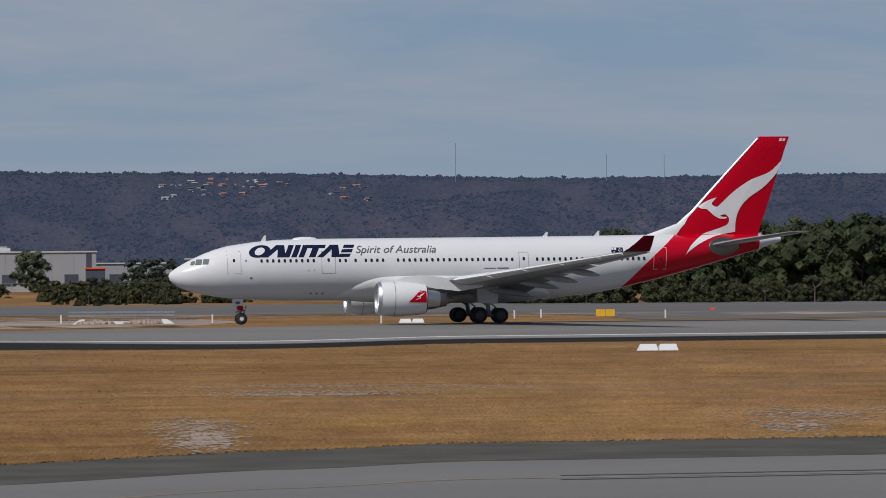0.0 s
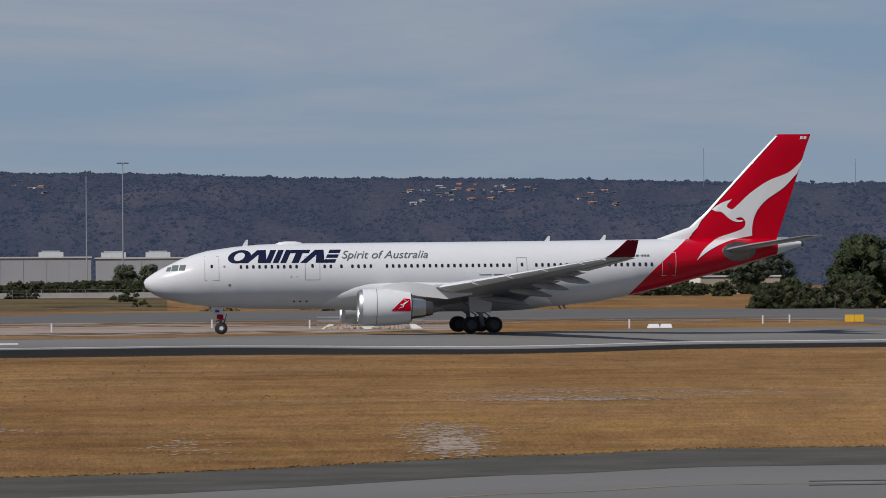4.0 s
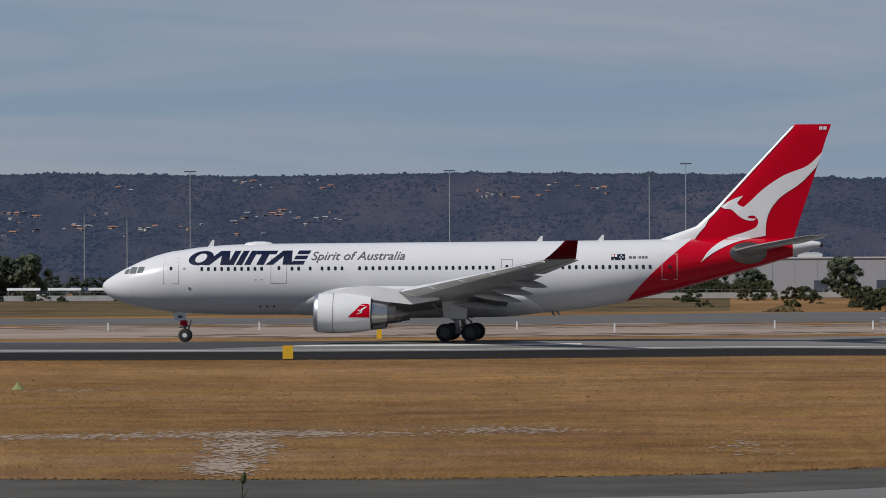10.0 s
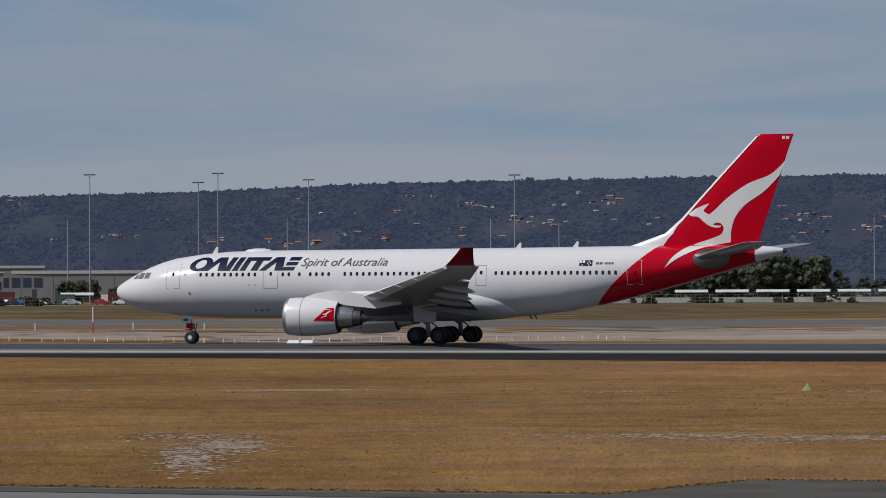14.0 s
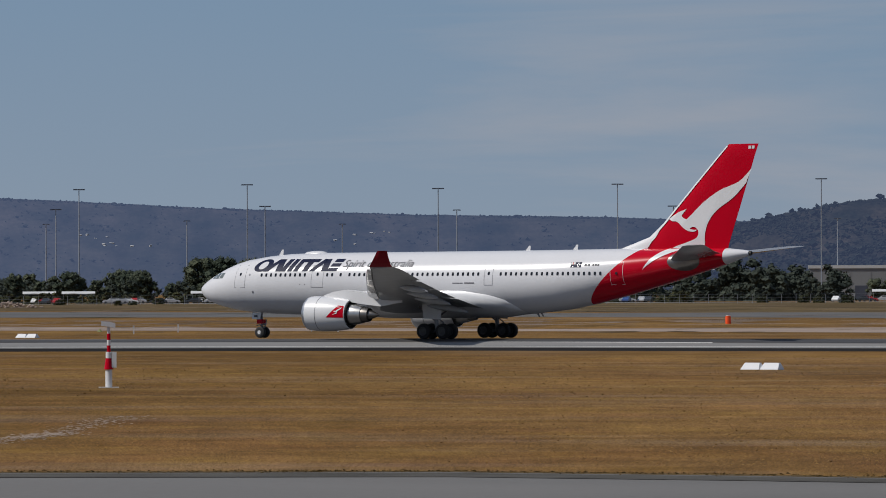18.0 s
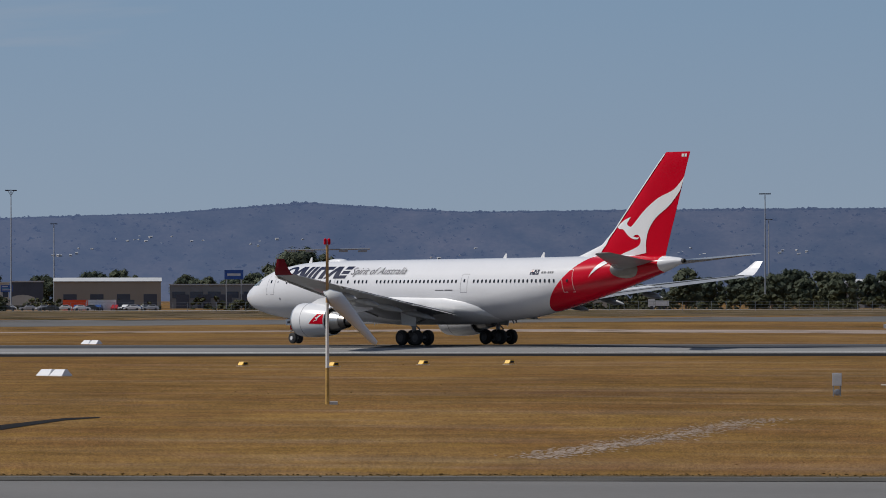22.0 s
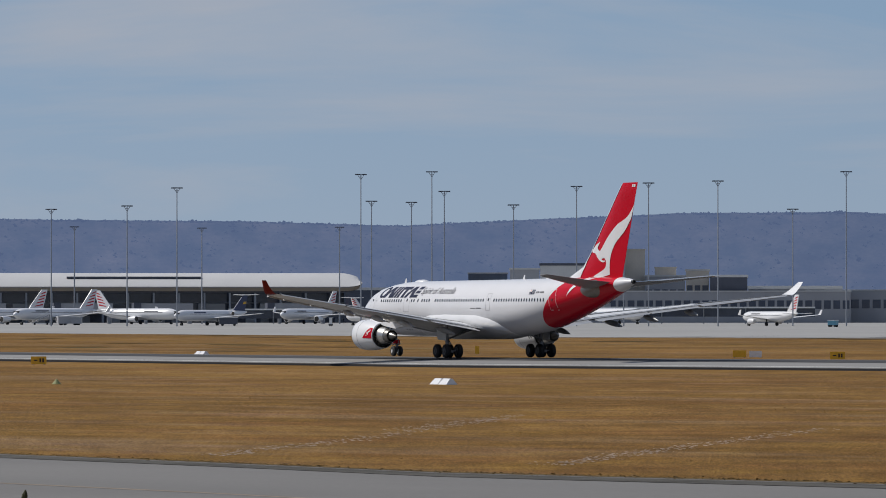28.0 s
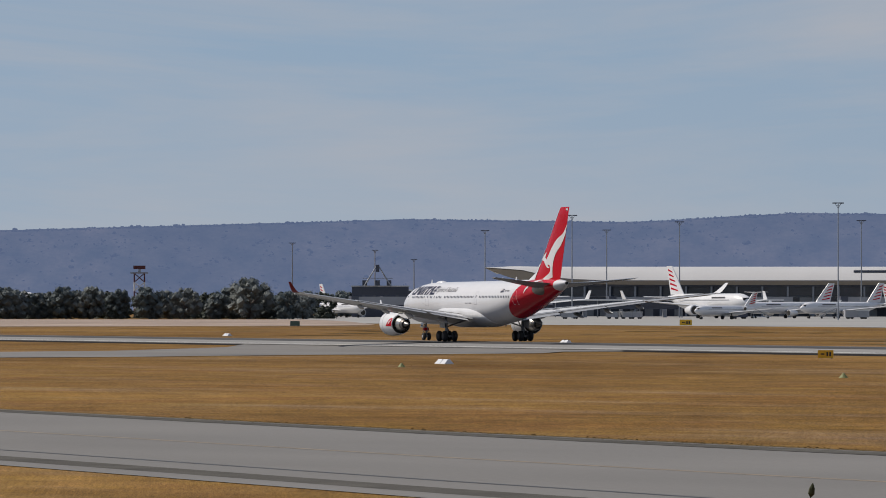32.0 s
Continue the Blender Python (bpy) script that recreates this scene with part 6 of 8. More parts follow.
building("terminal", "glass terminal concourse with a pale roof edge", 40.45, 41.9, 1900, 12.2, CURTAIN, depth=50, parapet=1.0)
building("terminal_block", "pale grey terminal block", 40.05, 40.53, 1900, 15.0, SHED_WALL, depth=40, parapet=0.3)
q = thing("upper_storey", "dark glazed upper terminal storey", "building", here(40.28, 1900, 0, 15.302))
part("glass", Shape().box(-7.3, -0.1, 0, 7.3, 30, 3.1), CURTAIN, q), part("roof", Shape().box(-7.6, -0.4, 3.103, 7.6, 30, 3.5), SHED_WALL, q)
building("terminal_block", "pale concrete terminal block", 39.70, 40.03, 1900, 19.9, SHED_WALL, depth=40, parapet=0.6)
building("terminal_block", "pale terminal block with a dark roof strip", 38.87, 39.69, 1900, 21.4, SHED_ROOF, DARK_WALL, depth=40, parapet=0.9)
building("stair_tower", "cream tower with vertical fins", 38.75, 38.88, 1930, 30.4, CREAM, CREAM, depth=14)
building("terminal_block", "cream block beside the stair tower", 38.51, 38.74, 1930, 27.6, CREAM, CREAM, depth=14)
building("terminal_block", "pale plant rooms on the terminal", 37.79, 38.05, 1920, 19.6, CREAM, depth=40, parapet=0.6, windows=3)
building("terminal_block", "pale plant rooms on the terminal", 38.06, 38.51, 1920, 17.4, SHED_WALL, depth=40, parapet=0.6, windows=5)
building("plant_room", "small cream plant room on the terminal roof", 38.16, 38.40, 1935, 20.8, CREAM, CREAM, depth=12)
building("terminal_block", "dark grey terminal wedge", 37.36, 37.78, 1900, 17.0, DARK_WALL, depth=40, parapet=0.9)
building("terminal_block", "low pale terminal wing with a white roof edge", 36.3, 37.35, 1900, 12.6, SHED_WALL, SHED_ROOF, depth=40, parapet=1.2)
building("concourse", "long grey airport concourse with windows", 36.2, 40.4, 1880, 11.5, SHED_WALL, depth=18, windows=40)
building("terminal", "low pale curved terminal roof", 35.0, 36.7, 1900, 12.0, SHED_WALL, depth=40, windows=14)
for k in range(6):
    t = thing("wall_fin", "vertical cream fin on the stair tower", "fin", here(38.875 - 0.022 * k, 1928), "fins on the stair tower")
    part("blade", Shape().box(-0.16, -1.2, 0, 0.16, 0.9, 31.0), CREAM if k % 2 else DARK_WALL, t)

# long terminal with a white vaulted roof and a beak at its end
bm0, bm1 = 41.70, 49.15
w = (bm1 - bm0) * math.pi / 180 * 1900
t = thing("terminal", "long airport terminal with a white vaulted roof", "building", here((bm0 + bm1) / 2, 1900))
part("glass_front", Shape().box(-w / 2 + 20, 8, -0.3, w / 2 - 4, 60, 12.6), CURTAIN, t)
ROOF_SHEET = material("white_roof_sheet", (0.50, 0.49, 0.48), 0.45, vary=0.06, scale=0.05, fine=40)
rr, r2 = [], []
for x in [0.0, 1.0, 3.0, 6.0, 10.0, 14.0, 18.0, 22.0, 27.0, 33.0] + [33.0 + (w - 42.0) * i / 24 for i in range(1, 25)] + [w - 5.0, w - 3.0, w - 1.2, w]:
    low, mid = np.interp(x, (0, 6, 12, 20, 33, 60), (17.9, 15.6, 13.6, 12.6, 12.1, 11.8)), np.interp(x, (0, 6, 14, 22, 29, 45), (18.3, 17.9, 17.3, 15.4, 14.1, 13.5))
    top, q = np.interp(x, (0, 8, 20), (18.5, 19.0, 18.8)), math.sqrt(max(0.0, 1 - max(0.0, (x - w + 6.0) / 6.0) ** 2))
    c, x = 15.3, x - w / 2
    z = lambda v: c + (v - c) * (0.25 + 0.75 * q)
    rr.append([(x, -6, z(mid)), (x, -2, z(mid + 0.45 * (top - mid))), (x, 8, z(top - 0.5)), (x, 26, z(top)), (x, 62, z(top - 1.0)), (x, 62, z(top - 2.2)), (x, -5.4, z(mid - 0.25))])
    r2.append([(x, -5.9, z(mid - 0.3)), (x, 0, z(mid - 0.3)), (x, 0, z(low)), (x, -4.6, z(low))])
part("vault_roof", Shape().rings(rr), ROOF_SHEET, t, "pale vaulted roof", smooth=True, sharp=40)
part("soffit", Shape().rings(r2), TAN_WALL, t, "tan underside of the roof edge", smooth=True, sharp=40)
part("eave", Shape().box(-w / 2 + 24, -3.4, 11.2, w / 2 - 3, -2.6, 12.0), DARK_WALL, t)
for i in range(24):
    x = -w / 2 + 18 + i * (w - 20) / 24
    part("column", Shape().tube((x, -3.0, -0.2), (x, -3.0, 11.4), 0.4, 0.4, 8), MAST, t)
for i in range(9):
    x = -w / 2 + 30 + i * (w - 40) / 9
    part("gate_lounge", Shape().box(x - 5, -2, 3.4, x + 5, 8, 7.2), GREY_SHED if i % 3 else DARK_WALL, t)
part("roof_walkway", Shape().box(w / 2 - 110, 0, 16.6, w / 2 - 60, 2, 17.3), DARK_WALL, t)
building("pier", "dark two-storey gate pier", 49.1, 50.2, 1750, 7.6, DARK_WALL, depth=16, windows=14)
building("pier_end", "dark gate pier tower", 50.02, 50.66, 1740, 10.4, DARK_WALL, depth=16, windows=5)
for z0, z1, m in ((3.2, 3.5, MAST), (7.3, 7.6, MAST)):
    part("floor_band", Shape().box(-w / 2 + 22, 7.6, z0, w / 2 - 6, 7.96, z1), m, t)
part("ground_storey", Shape().box(-w / 2 + 18, 6.6, -0.2, w / 2 - 2, 7.5, 3.1), DARK_WALL, t)
for i in range(40):
    x = -w / 2 + 20 + i * (w - 24) / 40
    part("bay_door", Shape().box(x, 6.3, 0, x + 3.2, 6.58, 2.7), (GALV, SHED_WALL, DARK_WALL)[i * 7 % 3], t)
# covered walkways before the terminals: long thin pale roofs on posts
for b0, b1, d, z in ((41.8, 43.2, 1700, 4.6), (39.7, 41.0, 1700, 4.6), (36.6, 39.3, 1700, 5.2), (45.8, 48.4, 1690, 5.6), (48.9, 49.42, 1725, 9.6), (49.5, 50.02, 1725, 8.9)):
    ln = (b1 - b0) * math.pi / 180 * d
    q = thing("covered_walkway", "long pale covered walkway on posts before the terminal", "walkway", here((b0 + b1) / 2, d), "covered walkways")
    part("roof", Shape().box(-ln / 2, -1.6, z, ln / 2, 1.6, z + 0.5), WHITE_DULL, q), part("rear_wall", Shape().box(-ln / 2, 1.2, z - 2.8, ln / 2, 1.4, z - 0.01), CURTAIN, q)
    for k in range(int(ln / 14) + 1):
        part("post", Shape().tube((-ln / 2 + 1 + k * 14, 0, -0.2), (-ln / 2 + 1 + k * 14, 0, z), 0.2, 0.2, 6), GALV, q)
# gate tower with a braced frame on the pier end
q = thing("gate_frame", "dark braced steel frame on the pier roof", "steel frame", here(50.37, 1738, 0, 10.802))
for x0, y0, x1, z1 in ((-4.6, -2, -0.3, 6.8), (4.6, -2, 0.3, 6.8), (-4.4, 2.5, -0.3, 6.8), (4.4, 2.5, 0.3, 6.8)):
    part("strut", Shape().tube((x0, y0, -0.2), (x1, 0, z1), 0.22, 0.18, 8), GALV, q)
part("crosswalk", Shape().box(-5.2, -0.6, 2.4, 5.2, 0.6, 2.6), MAST, q)
part("hub_head", Shape().box(-0.6, -0.6, 4.6, 0.6, 0.6, 7.1), DARK_WALL, q)
for x in (-4.4, 0.0, 3.9):
    part("roof_unit", Shape().box(x - 0.8, -1, 0, x + 0.8, 1, 1.8), DARK_WALL, q)
# radar tower in the tree belt
q = thing("radar_tower", "red and white lattice radar tower with a red scanner", "radar tower", here(53.05, 1600))
for k in range(5):
    s5 = Shape()
    z0, z1 = 2.8 * k, 2.8 * (k + 1)
    for cx, cy in ((-1.6, -1.6), (1.6, -1.6), (1.6, 1.6), (-1.6, 1.6)):
        s5.tube((cx, cy, z0 - (0.2 if k == 0 else 0)), (cx, cy, z1), 0.22, 0.22, 6)
    s5.tube((-1.6, -1.6, z0), (1.6, -1.6, z1), 0.15, 0.15, 5).tube((1.6, -1.6, z0), (-1.6, -1.6, z1), 0.15, 0.15, 5)
    part("tower_section", s5, WHITE_DULL if k % 2 else MAROON, q)
part("platform", Shape().box(-2.8, -2, 13.9, 2.8, 2, 14.3), GALV, q), part("scanner", Shape().box(-1.9, -0.4, 15.3, 1.9, 0.4, 16.4), MAROON, q), part("scanner_mount", Shape().tube((0, 0, 14.3), (0, 0, 15.5), 0.5, 0.4, 8), GALV, q)
# carts and boxes on the apron
rnd_c = random.Random(77)
for b, d, wd, ht, m in ((45.0, 1500, 6.5, 2.6, SHED_WALL), (44.96, 1500, 6.0, 2.4, GALV), (47.72, 1480, 3.4, 2.0, GALV), (47.56, 1480, 3.4, 2.0, GALV), (47.46, 1480, 3.4, 2.0, SHED_WALL), (43.20, 1400, 5.0, 2.3, DARK_WALL), (34.6, 1380, 6.2, 2.6, BLUE), (33.35, 1380, 7.0, 1.9, MAROON), (36.4, 1280, 2.2, 1.6, TEAL), (41.25, 1385, 4.2, 2.3, GALV), (42.05, 1400, 0.8, 2.2, WHITE_DULL), (49.0, 1480, 5.5, 2.4, SHED_WALL), (48.2, 1470, 5.0, 2.2, GALV), (46.3, 1490, 4.5, 2.2, DARK_WALL), (41.3, 1440, 4.6, 2.2, GALV)):
    q = thing("baggage_cart", "small boxy baggage cart parked on the apron", "cart", here(b, d, rnd_c.uniform(-25, 25)), "carts on the apron")
    part("box_body", Shape().box(-wd / 2, -1.0, 0.5, wd / 2, 1.0, ht), m, q), part("roof_cap", Shape().box(-wd / 2 - 0.1, -1.1, ht, wd / 2 + 0.1, 1.1, ht + 0.12), WHITE_DULL, q)
    for x in (-wd * 0.33, wd * 0.33):
        for y in (-0.8, 0.8):
            part("wheel", Shape().tube((x, y - 0.12, 0.35), (x, y + 0.12, 0.35), 0.36, 0.36, 10), RUBBER, q)
# jet bridges
for b, d in ((43.9, 1720), (44.8, 1720), (46.0, 1720), (47.4, 1720), (48.3, 1700), (49.5, 1700), (49.95, 1712), (50.3, 1705), (42.4, 1720), (39.2, 1720), (40.2, 1700)):
    t = thing("jet_bridge", "grey enclosed passenger bridge on legs", "jet bridge", here(b, d, 12), "jet bridges")
    part("tunnel", Shape().box(-9, -1.4, 4.2, 9, 1.4, 6.9), SHED_WALL if b > 43 else GALV, t), part("cab", Shape().box(-11.5, -2, 3.9, -9, 2, 7.1), DARK_WALL, t)
    part("leg", Shape().tube((-7, -1, -0.1), (-7, -1, 4.2), 0.35), GALV, t), part("leg", Shape().tube((-7, 1, -0.1), (-7, 1, 4.2), 0.35), GALV, t), part("column", Shape().tube((8, 0, -0.1), (8, 0, 4.2), 0.8), GALV, t)

# passenger stairs beside the parked jets
for b, d, turn in ((40.36, 1415, 0), (39.55, 1450, 180), (41.05, 1500, 20), (46.05, 1560, 0), (45.30, 1540, 180)):
    q = thing("passenger_stairs", "white wheeled passenger stairs beside a parked jet", "stairs", here(b, d, turn), "passenger stairs")
    part("flight", Shape().slab([(-2.4, -0.7, 3.0), (2.4, -0.7, 0.5), (2.4, -0.7, 0.8), (-2.4, -0.7, 3.3)], (0, 1.4, 0)), GALV, q)
    for y in (-0.75, 0.7):
        part("handrail", Shape().slab([(-3.4, y, 4.1), (-2.4, y, 4.1), (2.4, y, 1.6), (2.4, y, 1.75), (-2.4, y, 4.25), (-3.4, y, 4.25)], (0, 0.05, 0)), WHITE_DULL, q)
    part("landing", Shape().box(-3.4, -0.8, 2.9, -2.38, 0.8, 3.1), GALV, q), part("chassis", Shape().box(-2.6, -0.8, 0.4, 2.8, 0.8, 0.62), WHITE_DULL, q)
    for x in (-2.5, -3.2):
        part("prop", Shape().tube((x, 0, 0.4 if x > -3 else 0.0), (x, 0, 2.95), 0.1, 0.1, 6), GALV, q)
    for x in (-1.8, 2.0):
        for y in (-0.8, 0.8):
            part("wheel", Shape().tube((x, y - 0.1, 0.32), (x, y + 0.1, 0.32), 0.33, 0.33, 10), RUBBER, q)

# control tower
t = thing("control_tower", "tall pale concrete airport control tower with a flared cab", "control tower", here(30.51, 1652))
part("shaft", Shape().lathe((0, 0, -0.3), (0, 0, 1), [(0, 3.2), (40, 3.02), (43.1, 3.05), (47.5, 5.7)], 10), CONC, t)
part("lower_cab", Shape().lathe((0, 0, 0), (0, 0, 1), [(47.15, 5.62), (50.1, 7.12), (50.12, 6.0)], 10), CURTAIN, t, "dark glazed ring of offices")
for i in range(10):
    a = 2 * math.pi * i / 10 + 0.314
    part("mullion", Shape().tube((5.75 * math.cos(a), 5.75 * math.sin(a), 47.2), (7.25 * math.cos(a), 7.25 * math.sin(a), 50.1), 0.14, 0.14, 5), CONC, t)
part("parapet", Shape().lathe((0, 0, 0), (0, 0, 1), [(50.1, 7.2), (51.4, 7.95), (51.45, 6.5)], 10), CONC, t, "pale concrete band over the offices")
part("shadow_gap", Shape().lathe((0, 0, 0), (0, 0, 1), [(51.4, 7.6), (51.9, 7.7), (51.92, 6.0)], 10), DARK_WALL, t)
part("ring_deck", Shape().lathe((0, 0, 0), (0, 0, 1), [(51.9, 8.2), (52.4, 8.45), (52.9, 8.4), (54.1, 7.2), (54.6, 5.2)], 10), SHED_WALL, t, "grey balcony ring")
part("visual_cab", Shape().lathe((0, 0, 0), (0, 0, 1), [(54.5, 4.7), (56.7, 5.45), (56.72, 4.0)], 12), CURTAIN, t, "dark glazed visual control room")
part("cab_roof", Shape().lathe((0, 0, 0), (0, 0, 1), [(56.7, 5.5), (57.3, 5.55), (58.0, 4.7), (58.3, 1.0)], 12), SHED_ROOF, t, "pale cab roof")
for x, h in ((0, 65.0), (-0.5, 60.6), (0.55, 60.4), (-3.2, 59.4), (3.3, 59.2), (-4.8, 58.8), (4.9, 58.8)):
    part("aerial", Shape().tube((x, 0, 57.6), (x, 0, h), 0.14, 0.07, 6), GALV, t)
part("aerial_clump", Shape().box(-0.7, -0.4, 58.0, 0.7, 0.4, 59.4), GALV, t), part("scanner", Shape().box(2.4, -0.4, 58.0, 3.2, 0.4, 58.9), DARK_WALL, t)

# white fabric hangar
b0, b1, d = 28.14, 30.60, 1250
t = thing("fabric_hangar", "big white fabric hangar with a ribbed roof", "hangar", here(29.28, 1258, -45))
# its length runs across the view; section: upright foot, rounded shoulder, straight roof slope
sec = [(-22.0, -0.2), (-21.9, 2.6), (-21.2, 5.0), (-19.6, 6.9), (-17.4, 8.2), (-4, 13.6), (0, 15.2), (4, 13.6), (17.4, 8.2), (19.6, 6.9), (21.2, 5.0), (21.9, 2.6), (22.0, -0.2)]
ln = 38.0
part("skin", Shape().rings([[(x, y, z) for y, z in sec] for x in (-ln / 2, ln / 2)], caps=True, close=False), FABRIC, t, "white fabric skin")
for i in range(11):
    x = -ln / 2 + i * ln / 10
    s = Shape()
    for (y0, z0), (y1, z1) in zip(sec, sec[1:]):
        s.tube((x, y0 * 1.004, z0 - 0.01), (x, y1 * 1.004, z1 - 0.01), 0.07, 0.07, 5)
    part("rib", s, FABRIC, t, "roof rib under the fabric")
part("door_panel", Shape().box(ln / 2 + 0.02, 3.0, 0, ln / 2 + 0.2, 7.0, 4.4), DARK_WALL, t)
for y in (-3.2, 2.4):
    part("vent", Shape().box(ln / 2 + 0.02, y, 8.6, ln / 2 + 0.5, y + 1.5, 9.9), GALV, t)
t = thing("gantry_frame", "grey steel lattice frame beside the hangar", "steel frame", here(30.72, 1255))
for x in (-6, -3, 0, 3, 6):
    part("upright", Shape().tube((x, 0, -0.1), (x, 0, 8), 0.13, 0.13, 6), GALV, t)
part("beam", Shape().tube((-6, 0, 7.8), (6, 0, 8.6), 0.13, 0.13, 6), GALV, t), part("mid_rail", Shape().tube((-6, 0, 4), (6, 0, 4), 0.1, 0.1, 6), GALV, t), part("brace", Shape().tube((-6, 0, 0), (0, 0, 7.8), 0.08, 0.08, 6), GALV, t)
# tail fin of a plane and a dome shelter near the hangar
t = thing("aircraft_tail", "pale grey aircraft tail standing behind a building", "tail fin", here(27.55, 1450))
part("fin_panel", Shape().slab([(-2.2, 0, -0.2), (2.0, 0, -0.2), (2.4, 0, 9.5), (-0.6, 0, 10.6), (-1.4, 0, 7.0)], (0, 0.5, 0)), LIGHT_GREY, t)
t = thing("shelter", "curved tan fabric shelter", "shelter", here(26.75, 1350))
part("canopy", Shape().rings([[(4.8 * math.cos(a), y, 1.2 + 2.8 * math.sin(a)) for a in [math.pi * j / 10 for j in range(11)]] for y in (0, 9)], close=False), CREAM, t)
for x in (-4.6, 4.6):
    part("post", Shape().tube((x, 0.1, -0.1), (x, 0.1, 1.4), 0.12), GALV, t)
t = thing("sign_board", "blue sign board on two grey posts", "sign", here(24.38, 1295))
part("board", Shape().box(-2.4, -0.1, 7.8, 2.4, 0.1, 10.2), BLUE, t, "plain blue board")
part("bar", Shape().box(-1.7, -0.13, 8.7, 1.7, -0.104, 9.3), LIGHT_GREY, t, "pale bar of unreadable writing")
for x in (-1.9, 1.9):
    part("post", Shape().tube((x, 0.25, -0.1), (x, 0.25, 10.0), 0.14, 0.14, 8), GALV, t)
# cranes
for b, d, h, lean, mat in ((27.66, 1900, 26, 1.0, BLUE), (31.45, 2200, 27, 12, GALV), (27.95, 1345, 16, 0.6, YELLOW)):
    t = thing("crane", "slender lattice crane boom", "crane", here(b, d))
    for dx in (-0.7, 0.7):
        part("chord", Shape().tube((dx, 0, -0.1), (dx * 0.4 + lean, 0, h), 0.16, 0.12, 5), mat, t)
    s = Shape()
    for i in range(14):
        u0, u1 = i / 14, (i + 1) / 14
        sg = 0.7 if i % 2 else -0.7
        s.tube((sg * (1 - 0.6 * u0) + lean * u0, 0, h * u0), (-sg * (1 - 0.6 * u1) + lean * u1, 0, h * u1), 0.08, 0.08, 4)
    part("lacing", s, mat, t)
# billboards
for b, d, h, w, ph, mat in ((22.25, 1300, 8.8, 3.5, 6.2, MAROON), (21.1, 1300, 6.3, 6.0, 3.4, BLUE), (20.92, 1300, 6.2, 4.2, 3.6, BLUE), (26.93, 1440, 6.8, 3.4, 1.9, BLUE), (16.25, 1330, 4.8, 3.2, 3.0, BLUE)):
    t = thing("billboard", "tall printed advertising board on posts", "billboard", here(b, d), "roadside boards")
    part("board", Shape().box(-w / 2, -0.12, h - ph, w / 2, 0.12, h), mat, t)
    for k in range(3):
        part("print_bar", Shape().box(-w * 0.36, -0.17, h - ph * (0.28 + 0.24 * k), w * (0.1 + 0.12 * k), -0.125, h - ph * (0.17 + 0.24 * k)), WHITE_DULL if k != 1 else TEAL, t)
    for x in (-w * 0.35, w * 0.35):
        part("post", Shape().tube((x, 0.2, -0.1), (x, 0.2, h - 0.2), 0.12), GALV, t)


# ---- carports and parked vehicles ----
rnd = random.Random(8)
CANOPY = Shape().rings([[(x, -2.6, 2.5 + 0.12 * (k % 2)), (x, 0, 3.1), (x, 2.6, 2.5), (x, 2.6, 2.4), (x, 0, 3.0), (x, -2.6, 2.4)] for k, x in enumerate((-4.2, -1.4, 1.4, 4.2))]).mesh("canopy", FABRIC)
POST = Shape().tube((0, 0, -0.1), (0, 0, 2.9), 0.06, 0.06, 6).mesh("post", GALV)
CAR_BODY = Shape().rings([[(x, -0.85, 0.32), (x, 0.85, 0.32), (x, 0.85, zt * 0.66), (x, 0.72 if zt > 1 else 0.8, zt), (x, -0.72 if zt > 1 else -0.8, zt), (x, -0.85, zt * 0.66)] for x, zt in ((-2.15, 0.62), (-1.9, 0.86), (-0.9, 0.98), (-0.35, 1.45), (1.1, 1.47), (1.75, 1.05), (2.1, 0.95), (2.18, 0.6))])
CAR_GLASS = Shape().box(-0.25, -0.79, 1.03, 1.15, 0.79, 1.36)
TYRE_CAR = Shape().tube((0, -0.1, 0), (0, 0.1, 0), 0.32, 0.32, 14)
PAINTS = [material("car_" + n, c, 0.3, vary=0.04, coat=0.5) for n, c in (("white", (0.75, 0.75, 0.74)), ("silver", (0.42, 0.43, 0.45)), ("dark", (0.03, 0.035, 0.04)), ("red", (0.35, 0.02, 0.02)), ("blue", (0.03, 0.07, 0.22)))]
CAR_MESH = []
for m in PAINTS:
    me = CAR_BODY.mesh("body", m)
    fix_normals(me)
    CAR_MESH.append(me)
CAR_GLASS_MESH, CAR_TYRE_MESH = CAR_GLASS.mesh("glass", CLEAR), TYRE_CAR.mesh("tyre", RUBBER)


def car(b, d, k, turn=0):
    t = thing("car", ("white", "silver", "dark grey", "red", "blue")[k] + " parked car beside the road", "car", here(b, d, turn), "parked cars")
    part("body", CAR_MESH[k], None, t), part("window", CAR_GLASS_MESH, None, t)
    for x in (-1.35, 1.3):
        for y in (-0.78, 0.78):
            part("wheel", CAR_TYRE_MESH, None, t, at=pose(x, y, 0.32))


def carport(b, d):
    t = thing("carport", "white shade canopy over parking bays", "carport", here(b, d), "carports")
    part("canopy", CANOPY, None, t)
    for x in (-3.8, 3.8):
        part("post", POST, None, t, at=pose(x, 0, 0))


for b0, b1 in ((-13.9, -9.3), (-9.2, -6.0), (0.9, 2.8), (-0.9, 0.9), (9.3, 11.6), (6.4, 8.0), (2.1, 4.4), (12.6, 16.1)):
    n = int((b1 - b0) * 1300 * math.pi / 180 / 9.4)
    for i in range(n):
        if rnd.random() < 0.86:
            carport(b0 + (b1 - b0) * (i + 0.5) / n, 1285 + rnd.uniform(-6, 6))
